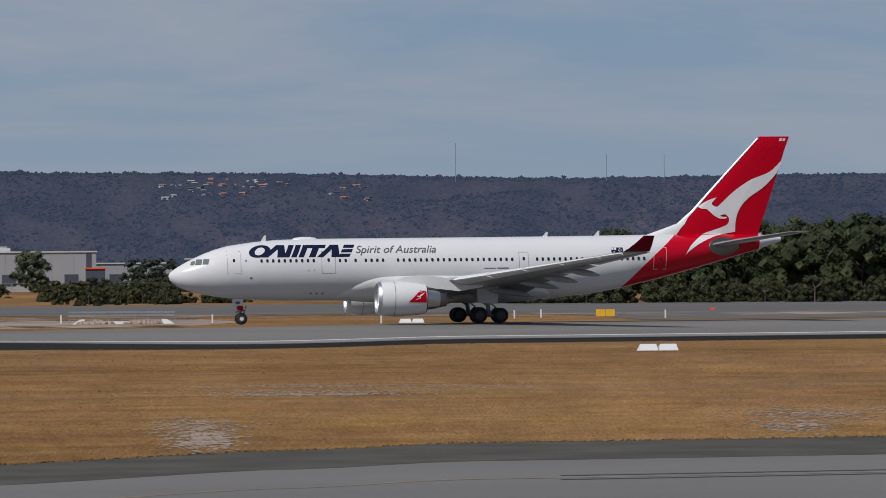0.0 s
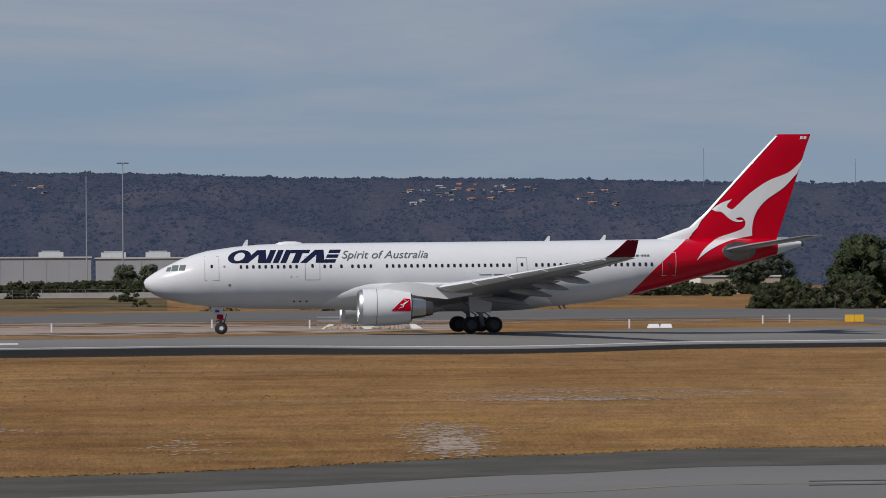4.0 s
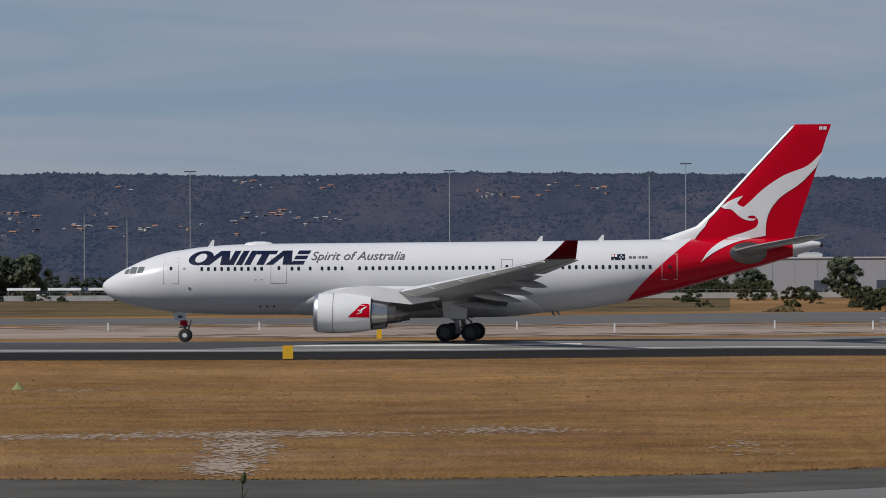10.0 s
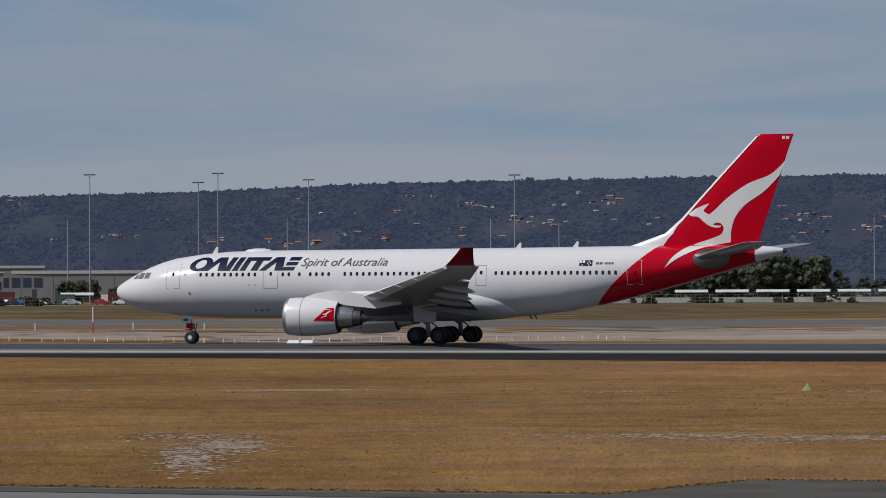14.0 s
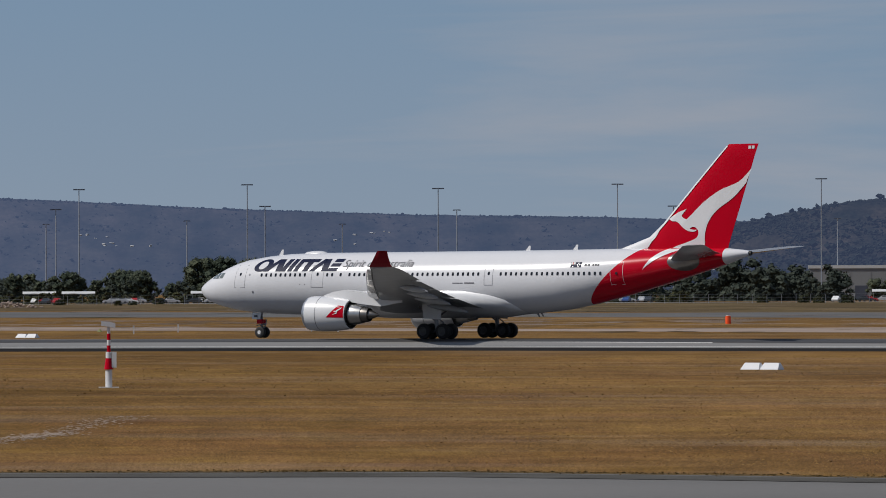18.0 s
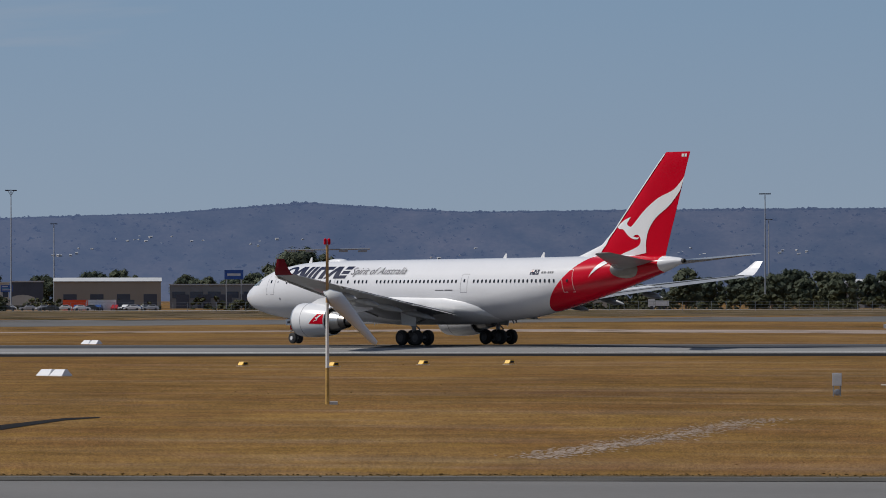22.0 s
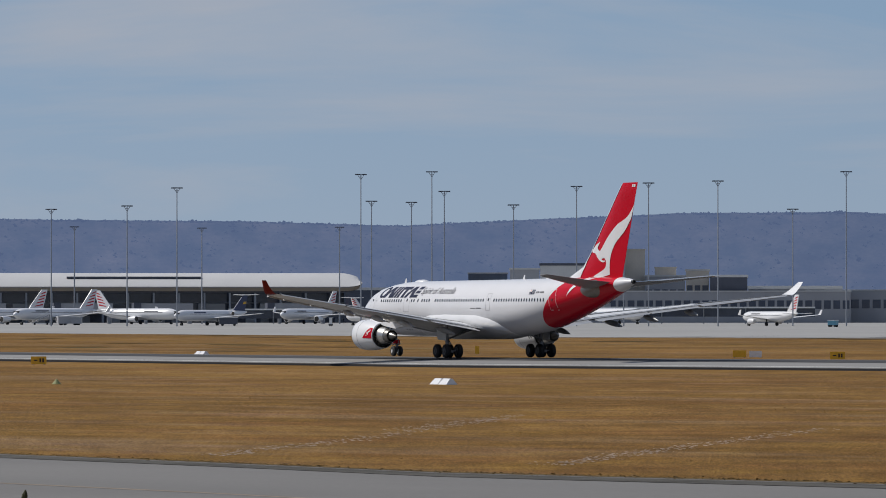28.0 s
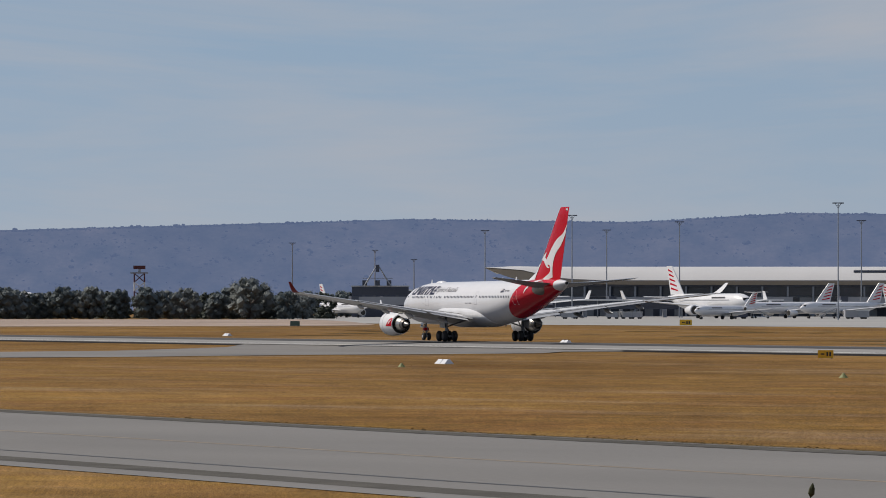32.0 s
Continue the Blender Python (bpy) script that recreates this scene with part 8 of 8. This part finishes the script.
# orange and white hut, lattice mast, posts
t = thing("equipment_hut", "orange and white striped equipment hut beside the runway", "hut", flat(3.155, 580, -8))
for i in range(5):
    x0 = -2.35 + 0.94 * i
    part("striped_panel", Shape().box(x0, -1.5, 0.1, x0 + 0.94, 1.5, 2.9), ORANGE if i % 2 == 0 else WHITE, t)
part("end_wall", Shape().box(2.352, -1.5, 0.1, 3.2, 1.5, 2.8), MAROON, t), part("roof", Shape().box(-2.45, -1.6, 2.903, 3.25, 1.6, 3.0), ORANGE, t), part("cooler", Shape().box(-1.3, -2.1, 0.1, 0.05, -1.52, 1.1), TEAL, t, "pale blue cooling unit"), part("door", Shape().box(0.7, -1.55, 0.15, 1.5, -1.505, 2.4), WHITE_DULL, t), part("plinth", Shape().box(-2.6, -1.8, -0.1, 3.4, 1.8, 0.1), CONC, t)
t = thing("lattice_mast", "orange and white lattice aerial mast", "aerial mast", flat(2.61, 572))
for i in range(6):
    z0, z1 = 15.2 * i / 6, 15.2 * (i + 1) / 6
    s = Shape()
    for cx, cy in ((-0.5, -0.5), (0.5, -0.5), (0.5, 0.5), (-0.5, 0.5)):
        s.tube((cx, cy, z0 - (0.1 if i == 0 else 0)), (cx, cy, z1), 0.07, 0.07, 6)
    for k in range(4):
        za, zb = z0 + (z1 - z0) * k / 4, z0 + (z1 - z0) * (k + 1) / 4
        sg = 0.5 if k % 2 else -0.5
        s.tube((sg, -0.5, za), (-sg, -0.5, zb), 0.045, 0.045, 5).tube((sg, 0.5, za), (-sg, 0.5, zb), 0.045, 0.045, 5).tube((-0.5, sg, za), (-0.5, -sg, zb), 0.045, 0.045, 5)
        s.tube((-0.5, -0.5, zb), (0.5, -0.5, zb), 0.045, 0.045, 5)
    part("mast_section", s, ORANGE if i % 2 == 0 or i == 5 else WHITE, t)
for z in (3.8, 8.6, 13.4):
    part("aerial_panel", Shape().box(0.55, -0.3, z, 1.7, 0.1, z + 0.5), WHITE_DULL, t)
t = thing("white_post", "tall white post on a dark stem", "post", flat(2.19, 576))
part("stem", Shape().tube((0, 0, -0.1), (0, 0, 2.6), 0.13, 0.13, 8), GALV, t), part("upper", Shape().tube((0, 0, 2.6), (0, 0, 5.3), 0.17, 0.17, 8), WHITE, t)
t = thing("drum", "orange barrel on the grass", "barrel", flat(5.51, 764))
part("shell", Shape().lathe((0, 0, -0.02), (0, 0, 1), [(0, 0.4), (0.5, 0.43), (1.2, 0.4), (1.25, 0.2)], 14), ORANGE, t), part("lid", Shape().tube((0, 0, 1.25), (0, 0, 1.3), 0.3, 0.3, 12), WHITE_DULL, t)
for b, d in ((0.05, 640), (2.05, 560)):
    t = thing("white_post", "thin red and white post beside the runway", "post", flat(b, d))
    part("stem", Shape().tube((0, 0, -0.1), (0, 0, 1.5), 0.06, 0.06, 8), RED, t), part("upper", Shape().tube((0, 0, 1.5), (0, 0, 3.4), 0.08, 0.08, 8), WHITE, t)
STUB = Shape().box(-0.05, -0.05, -0.05, 0.05, 0.05, 0.46).mesh("stub", WHITE_DULL)
CAP = Shape().box(-0.06, -0.06, 0.46, 0.06, 0.06, 0.49).mesh("cap", WHITE_DULL)
rnd = random.Random(3)
for i in range(56):
    b = -5.9 + 8.6 * i / 55 + rnd.uniform(-0.05, 0.05)
    t = thing("stub_post", "short white stub post behind the runway", "post", flat(b, float(np.interp(b, (-5.9, -2, 2.7), (531, 520, 570))) + rnd.uniform(-9, 9), rnd.uniform(-20, 20)), "stub posts")
    part("stub", STUB, None, t), part("cap", CAP, None, t)
for b, d in ((-21.2, 560), (-19.3, 575), (-16.5, 600), (-17.6, 585), (-13.6, 600), (-10.7, 610), (-9.0, 610), (-14.7, 560), (-24.4, 600), (-23.0, 620), (-22.7, 610), (-1.2, 690), (-0.4, 700), (0.7, 700), (8.2, 600), (9.9, 640), (10.2, 650), (21.3, 860), (22.8, 880), (23.3, 880), (12.2, 620), (11.7, 640)):
    t = thing("marker_post", "slim white marker post in the grass", "post", flat(b, d), "marker posts")
    part("stem", Shape().box(-0.09, -0.05, -0.05, 0.09, 0.05, 0.95), WHITE, t), part("cap", Shape().box(-0.10, -0.06, 0.95, 0.10, 0.06, 1.0), WHITE_DULL, t)

# culvert with a guard rail
t = thing("culvert", "pale concrete culvert with splayed side walls", "culvert", flat(-18.3, 575))
part("apron_slab", Shape().slab([(-4.6, -1.2, 0.02), (4.2, -1.2, 0.02), (3.2, 0.8, 0.3), (-3.6, 0.8, 0.3)], (0, 0, -0.2)), CONC, t)
for sx in (-1, 1):
    part("side_wall", Shape().slab([(sx * 4.6, -1.6, 0), (sx * 5.8, -1.8, 0), (sx * 4.9, 0.8, 0.55), (sx * 4.3, 0.8, 0.55)], (0, 0, -0.2)), CONC, t)
t = thing("guard_rail", "galvanised steel guard rail on posts", "guard rail", flat(-18.3, 590))
for z in (0.75, 1.15):
    part("rail", Shape().box(-6.4, -0.05, z, 6.0, 0.05, z + 0.2), GALV, t)
for i in range(9):
    part("post", Shape().box(-6.3 + 1.52 * i, 0.06, -0.1, -6.2 + 1.52 * i, 0.16, 1.4), GALV, t)

# perimeter fence
t = thing("perimeter_fence", "long wire fence on thin grey posts", "fence", pose(0, 0, 0))
fence_post = Shape().tube((0, 0, -0.1), (0, 0, 2.2), 0.05, 0.05, 5).mesh("post", GALV)
for i in range(300):
    b = -20 + 49 * i / 299
    x, y = bearing(b, 1180)
    part("post", fence_post, None, t, at=pose(x, y, lay(1180)))
for z in (0.7, 1.4, 2.15):
    s = Shape()
    for i in range(60):
        (x0, y0), (x1, y1) = bearing(-20 + 49 * i / 60, 1180), bearing(-20 + 49 * (i + 1) / 60, 1180)
        s.tube((x0, y0, lay(1180) + z), (x1, y1, lay(1180) + z), 0.025, 0.025, 4, caps=False)
    tagged(part("wire", s, GALV, t), kind="stuff")

# rubble heaps
EARTH = material("tan_earth", (0.27, 0.195, 0.115), 0.95, vary=0.25, scale=0.3, fine=10, spec=0.05)
rnd = random.Random(9)
for b, d, w, h, m in ((-10.4, 905, 8, 1.3, GRAVEL), (-10.0, 910, 6, 1.1, GRAVEL), (-13.4, 900, 4, 1.0, EARTH), (-12.9, 900, 4, 1.0, EARTH), (-12.3, 905, 4, 0.9, EARTH), (16.1, 1070, 5, 1.1, FIELD), (14.24, 1115, 9.5, 2.3, EARTH), (14.68, 1115, 9, 1.7, FIELD), (13.6, 1110, 15, 1.5, GRAVEL), (-16.6, 890, 7, 1.2, FIELD), (-18.75, 1000, 12, 2.0, FIELD), (-18.2, 1000, 9, 1.6, FIELD), (-18.5, 573, 4, 0.3, GRAVEL), (-18.0, 573, 4, 0.3, GRAVEL)):
    s = Shape()
    for _ in range(130):
        a, q = rnd.uniform(0, 2 * math.pi), rnd.random() ** 0.7
        c = Vector((0.5 * w * q * math.cos(a), 0.3 * w * q * math.sin(a), h * (1 - q) * 0.8))
        r = rnd.uniform(0.14, 0.42)
        s.lathe(c - Vector((0, 0, r)), (rnd.uniform(-0.3, 0.3), rnd.uniform(-0.3, 0.3), 1), [(0, 0.1 * r), (0.5 * r, 0.9 * r), (1.2 * r, r), (1.8 * r, 0.3 * r)], 6)
    ob = tagged(new("rubble_heap", s.mesh("rubble_heap", m)), "low heap of earth and rubble", "rubble heap", kind="stuff")
    ob.matrix_basis = flat(b, d)


# ---- bare sand and worn tracks in the grass: scattered flecks ----
PALE_EARTH = material("pale_dry_earth", (0.30, 0.235, 0.185), 0.95, vary=0.25, scale=0.5, fine=10, spec=0.1)


def flecks(name, spots, label, size, mat=SAND, seed=1):
    r = random.Random(seed)
    s = Shape()
    for b, d, wb, wd, n in spots:
        for _ in range(int(n * 1.7)):
            bb, dd = b + wb * r.gauss(0, 0.55), d + wd * r.gauss(0, 0.5)
            x, y = bearing(bb, dd)
            k = size * r.uniform(0.35, 1.5)
            turn = radians(bb)
            pts = []
            for j in range(7):
                a = 2 * math.pi * j / 7
                q = k * r.uniform(0.55, 1.15)
                u, v = 1.5 * q * math.cos(a), 5.0 * q * math.sin(a)
                pts.append((x + u * math.cos(turn) - v * math.sin(turn), y + u * math.sin(turn) + v * math.cos(turn), 0.012 + 0.004 * r.random()))
            s.add(pts, [tuple(range(7))])
    me = s.mesh(name, mat)
    tagged(new(name, me), label, "bare ground", kind="stuff")


def track(rows, n, w):
    """Spots along a line of bearing and distance."""
    out = []
    for (b0, d0), (b1, d1) in zip(rows, rows[1:]):
        for i in range(12):
            u = i / 12
            out.append((b0 + (b1 - b0) * u, d0 + (d1 - d0) * u, w, 2.2, n))
    return out


flecks("bare_sand", [(-19.2, 165, 0.35, 10, 420), (-19.1, 180, 0.5, 12, 260), (-20.5, 243, 1.5, 4, 240), (-22.3, 240, 0.8, 4, 90), (-20.4, 231, 1.3, 4, 200), (-26.0, 190, 0.9, 9, 260), (-25.9, 175, 0.5, 8, 160), (-13.5, 185, 0.9, 5, 170),
                     (-10.3, 150, 0.35, 7, 320), (-10.5, 168, 0.4, 12, 420), (-11.0, 182, 1.4, 4, 420), (-8.6, 180, 2.0, 4, 420), (-6.2, 184, 1.2, 4, 160), (-20.4, 226, 1.0, 2.5, 260), (-16.2, 165, 0.4, 8, 40),
                     (-2.2, 270, 0.9, 2.5, 420), (-1.0, 160, 0.35, 14, 300), (-1.5, 174, 0.45, 10, 300), (-1.0, 185, 0.8, 6, 110), (2.6, 183, 0.5, 14, 40), (3.3, 280, 0.6, 4, 90), (0.2, 272, 0.6, 3, 90), (-5.9, 262, 0.6, 4, 100), (-8.6, 262, 0.8, 4, 90)],
       "bare pale sand patches in the dry grass", 0.066, seed=4, mat=PALE_EARTH)
flecks("worn_track", track(((14.55, 161), (13.54, 182), (13.03, 189), (12.2, 215)), 17, 0.24) + track(((20.98, 167), (19.64, 188), (18.3, 220)), 48, 0.34) + track(((33.9, 290), (33.25, 284.5), (31.68, 270.5), (30.0, 257)), 70, 0.09)
       + track(((41.25, 232), (39.86, 267)), 12, 0.2) + track(((43.3, 191), (41.7, 215), (40.05, 257)), 12, 0.2) + track(((39.5, 179), (37.95, 204), (36.4, 236)), 13, 0.22) + track(((33.3, 205), (31.8, 228), (29.2, 250)), 9, 0.12),
       "worn pale wheel tracks across the grass", 0.048, seed=6, mat=PALE_EARTH)

DARK_SCRUB = material("low_scrub", (0.085, 0.075, 0.035), 0.95, vary=0.3, scale=0.1, fine=12, spec=0.1)


# ragged patches that break the edges of the gravel and of the grass behind the runway
def patches(name, spots, size, mat, label, seed):
    r = random.Random(seed)
    sh = Shape()
    for b0, b1, d0, d1, n in spots:
        for _ in range(n):
            b, d = r.uniform(b0, b1), r.uniform(d0, d1)
            x, y = bearing(b, d)
            k, c, sn = size * r.uniform(0.3, 1.6), math.cos(radians(b)), math.sin(radians(b))
            pts = []
            for j in range(11):
                a, q = 2 * math.pi * j / 11, k * r.uniform(0.45, 1.2)
                u, w = 1.6 * q * math.cos(a), 1.1 * q * math.sin(a)
                pts.append((x + u * c - w * sn, y + u * sn + w * c, lay(d) + 0.045 + 0.006 * r.random()))
            sh.add(pts, [tuple(range(11))])
    tagged(new(name, sh.mesh(name, mat)), label, "ground patches", kind="stuff")


patches("rough_patches", ((-19.5, -12, 525, 560, 60), (-19.5, -12, 615, 645, 60), (-12, 1, 515, 545, 40), (-12, 1, 620, 650, 40), (-12, 1, 545, 620, 25), (1, 15, 600, 760, 120), (15, 28, 700, 860, 160)), 1.5, FIELD, "ragged brown grass patches over the gravel strip", 71)
patches("gravel_patches", ((-27, -12, 640, 690, 120), (-12, 1, 650, 710, 160), (1, 15, 720, 860, 160), (-16, 16, 900, 1180, 260), (16, 29, 960, 1200, 200)), 3.0, GRAVEL, "pale gravel patches in the rough grass", 72)
patches("dark_scrub_patches", ((-16, 16, 900, 1180, 200), (16, 29, 960, 1200, 160), (29, 54, 700, 1050, 120)), 3.0, DARK_SCRUB, "low dark green patches in the rough grass", 73)

# dark sealed path across the grass
PATH = ((31.3, 160.0), (30.9, 159.4), (30.54, 159.7), (29.78, 163.8), (29.14, 170.1), (28.5, 178.3), (27.87, 189.5), (27.23, 203.1), (26.59, 214.9), (26.28, 220.8), (25.89, 223.9))
rr = []
for (b, d), half in zip(PATH, (0.2, 0.6, 0.9, 1.2, 2.9, 4.0, 4.7, 4.3, 2.9, 2.0, 0.8)):
    rr.append([(*bearing(b, d - half), 0.02), (*bearing(b, d + half), 0.02)])
me = Shape().rings(rr, caps=False, close=False).mesh("sealed_path", ASPHALT_DARK)
fix_normals(me)
if me.polygons[0].normal.z < 0:
    me.flip_normals()
tagged(new("sealed_path", me), "narrow dark sealed path curving through the grass", "path", kind="structure")

# painted and sealed lines on the near taxiway
strip("taxiway_line", [(86.3, 0.026), (86.75, 0.026)], LINE_YELLOW, "faded yellow taxiway centre line", category="line")
strip("seal_line", [(74.6, 0.026), (74.95, 0.026)], BLACK_LINE, "black bitumen seal line", category="line")
strip("taxiway_far_edge", [(104.6, 0.014), (105.4, 0.010)], FIELD, "ragged grass edge of the taxiway", category="edge")
for y in (85.5, 87.2):
    strip("seal_line", [(y, 0.027), (y + 0.32, 0.027)], BLACK_LINE, "black bitumen seal line beside the centre line", a0=-28.0, a1=-10.9, steps=24, category="line")
strip("near_shoulder", [(69.6, 0.024), (71.8, 0.024)], SHOULDER, "dark near taxiway shoulder", category="shoulder")


# ---- grass tufts along the pavement edges ----
def tufts(name, rows, label, seed):
    r = random.Random(seed)
    s = Shape()
    for y, a0, a1, n, h in rows:
        for _ in range(n):
            a = radians(r.uniform(a0, a1))
            yy = (near_edge(math.degrees(a), y) if y else runway_shoulder_lanes(math.degrees(a))[0][0] - 0.5) + r.gauss(0, 0.35)
            x, yb = bend(-yy * math.tan(a), yy)
            for _ in range(3):
                q, hh, wd = r.uniform(0, 2 * math.pi), h * r.uniform(0.4, 1.2), r.uniform(0.03, 0.09)
                lean = r.uniform(-0.9, 0.9) * hh
                s.add([(x - wd * math.cos(q), yb - wd * math.sin(q), 0.0), (x + wd * math.cos(q), yb + wd * math.sin(q), 0.0), (x + lean, yb + lean * 0.4, hh)], [(0, 1, 2)])
    tagged(new(name, s.mesh(name, STRAW)), label, "grass", kind="stuff")


STRAW = leaf_material("straw_blades", (0.140, 0.084, 0.029), (0.185, 0.114, 0.042))
tufts("grass_fringe", ((105.3, -18, 72, 5000, 0.035), (0, -22, 74, 5000, 0.08)), "straw-coloured grass fringe along the pavements", 12)


def lies_open(b, d):
    """True on the open grass between the near taxiway and the runway, off the sealed path."""
    a = float(np.interp(b, BEND_A[:, 1], BEND_A[:, 0]))
    k = float(np.interp(b, BEND_A[:, 1], BEND_A[:, 2])) / math.cos(radians(a))
    if not near_edge(a, 105.6) * k < d < (runway_shoulder_lanes(a)[0][0] - 1.0) * k:
        return False
    return not (25.6 < b < 30.6 and abs(d - float(np.interp(-b, [-r[0] for r in PATH], [r[1] for r in PATH]))) < 5)


def field_grass(name, y0, y1, n, h, w, seed):
    """Short tussocks over the open field, thicker in drifts."""
    r = random.Random(seed)
    v, f = [], []
    for _ in range(n):
        b, y = r.uniform(-27.5, 54.5), r.uniform(y0, y1)
        a = float(np.interp(b, BEND_A[:, 1], BEND_A[:, 0]))
        d = y * float(np.interp(b, BEND_A[:, 1], BEND_A[:, 2])) / math.cos(radians(a))
        x, y = bearing(b, d)
        thin = float(np.interp(b, (8, 20), (1.0, 0.3)))
        if r.random() > thin * (0.2 + 1.6 * max(0.0, noise.noise(Vector((x * 0.04, y * 0.012, 3.0))) + 0.25)) or not lies_open(b, d):
            continue
        q, hh, wd = r.uniform(0, 2 * math.pi), h * r.uniform(0.4, 1.4) * (0.4 + 0.6 * thin), w * r.uniform(0.5, 1.5)
        lx, ly = r.uniform(-1.0, 1.0) * hh, r.uniform(0.0, 2.2) * hh
        k = len(v)
        v += [(x - wd * math.cos(q), y - wd * math.sin(q), 0.0), (x + wd * math.cos(q), y + wd * math.sin(q), 0.0), (x + lx, y + ly, hh)]
        f.append((k, k + 1, k + 2))
    me = bpy.data.meshes.new(name)
    me.from_pydata(v, [], f)
    me.materials.append(STRAW)
    tagged(new(name, me), "short dry golden grass tussocks on the field", "grass", kind="stuff")


field_grass("field_grass", 105.6, 170, 60000, 0.03, 0.045, 31)
field_grass("far_field_grass", 170, 279, 60000, 0.045, 0.07, 32)
for b, d, h in ((-10.45, 100, 1.45), (45.56, 92, 1.92)):
    t = thing("weed", "single tall dry weed stem close to the stand", "weed", flat(b, d))
    part("stem", Shape().tube((0, 0, -0.05), (0.10, 0, h), 0.02, 0.01, 6).tube((0.05, 0, h * 0.7), (0.22, 0, h * 0.92), 0.014, 0.006, 5), LEAF_BUSH, t)
    part("seed_head", Shape().lathe((0.10, 0, h - 0.05), (0.15, 0, 1), [(0, 0.02), (0.06, 0.06), (0.16, 0.05), (0.25, 0.01)], 8), LEAF_BUSH, t)


# ---- what moves ----
ROLL_ROWS = (
    (0.0, 178.77, 435.97, -12.09), (0.5, 173.84, 431.26, -12.28), (1.0, 169.89, 428.92, -12.45), (1.5, 165.87, 426.31, -12.61),
    (2.0, 162.41, 425.08, -12.77), (2.5, 158.86, 423.53, -12.92), (3.0, 155.22, 421.67, -13.07), (3.5, 151.54, 419.84, -13.23),
    (4.0, 147.70, 417.82, -13.38), (4.5, 143.63, 415.41, -13.55), (5.0, 139.46, 412.99, -13.72), (5.5, 135.29, 410.92, -13.89),
    (6.0, 131.04, 409.01, -14.07), (6.5, 126.64, 406.96, -14.25), (7.0, 122.12, 404.92, -14.44), (7.5, 117.25, 402.20, -14.63),
    (8.0, 112.33, 399.78, -14.82), (8.5, 107.18, 397.17, -15.02), (9.0, 102.22, 396.34, -15.23), (9.5, 96.96, 396.05, -15.45),
    (10.0, 91.49, 397.17, -15.69), (10.5, 85.55, 399.07, -15.95), (11.0, 79.07, 401.55, -16.24), (11.5, 71.79, 403.16, -16.56),
    (12.0, 64.12, 405.78, -16.89), (12.5, 56.00, 408.91, -17.25), (13.0, 47.60, 414.05, -17.62), (13.5, 38.62, 419.25, -18.03),
    (14.0, 29.02, 424.34, -18.46), (14.5, 18.66, 426.47, -18.91), (15.0, 7.83, 430.91, -19.36), (15.5, -3.58, 437.44, -19.83),
    (16.0, -15.61, 444.36, -20.32), (16.5, -28.15, 449.85, -20.82), (17.0, -41.07, 453.58, -21.32), (17.5, -54.20, 455.13, -21.80),
    (18.0, -67.61, 455.72, -22.27), (18.5, -80.79, 453.05, -22.70), (19.0, -94.25, 450.82, -23.08), (19.5, -108.04, 449.58, -23.40),
    (20.0, -122.21, 449.50, -23.69), (20.5, -135.72, 446.90, -23.92), (21.0, -149.40, 444.90, -24.11), (21.5, -162.11, 440.18, -24.24),
    (22.0, -174.52, 434.82, -24.31), (22.5, -187.95, 432.15, -24.33), (23.0, -200.53, 427.69, -24.31), (23.5, -212.13, 421.42, -24.24),
    (24.0, -224.85, 417.55, -24.13), (24.5, -236.94, 412.61, -23.97), (25.0, -249.07, 407.75, -23.77), (25.5, -261.29, 403.02, -23.54),
    (26.0, -273.89, 398.89, -23.27), (26.5, -287.17, 395.77, -22.98), (27.0, -301.21, 393.65, -22.67), (27.5, -316.36, 392.94, -22.34),
    (28.0, -333.81, 394.96, -22.02), (28.5, -352.43, 398.21, -21.71), (29.0, -373.12, 403.52, -21.40), (29.5, -394.41, 409.14, -21.11),
    (30.0, -415.69, 414.46, -20.83), (30.5, -437.32, 419.79, -20.57), (31.0, -459.99, 425.79, -20.32), (31.5, -482.55, 431.36, -20.07),
    (32.0, -506.33, 437.67, -19.84),
)


def motions():
    walk(airliner, [(t, pose(x, y, CROWN, 0, 0, turn)) for t, x, y, turn in ROLL_ROWS])
    rows = np.array(ROLL_ROWS)
    speed = np.hypot(np.gradient(rows[:, 1], rows[:, 0]), np.gradient(rows[:, 2], rows[:, 0]))
    for ob, p, radius in WHEELS:
        turn, keys = 0.0, []
        for i in range(32 * FPS + 1):
            keys.append((i / FPS, pose(*p, 0, turn, 0)))
            turn -= min(80.0, math.degrees(float(np.interp(i / FPS, rows[:, 0], speed)) / radius / FPS))
        walk(ob, keys)


motions()
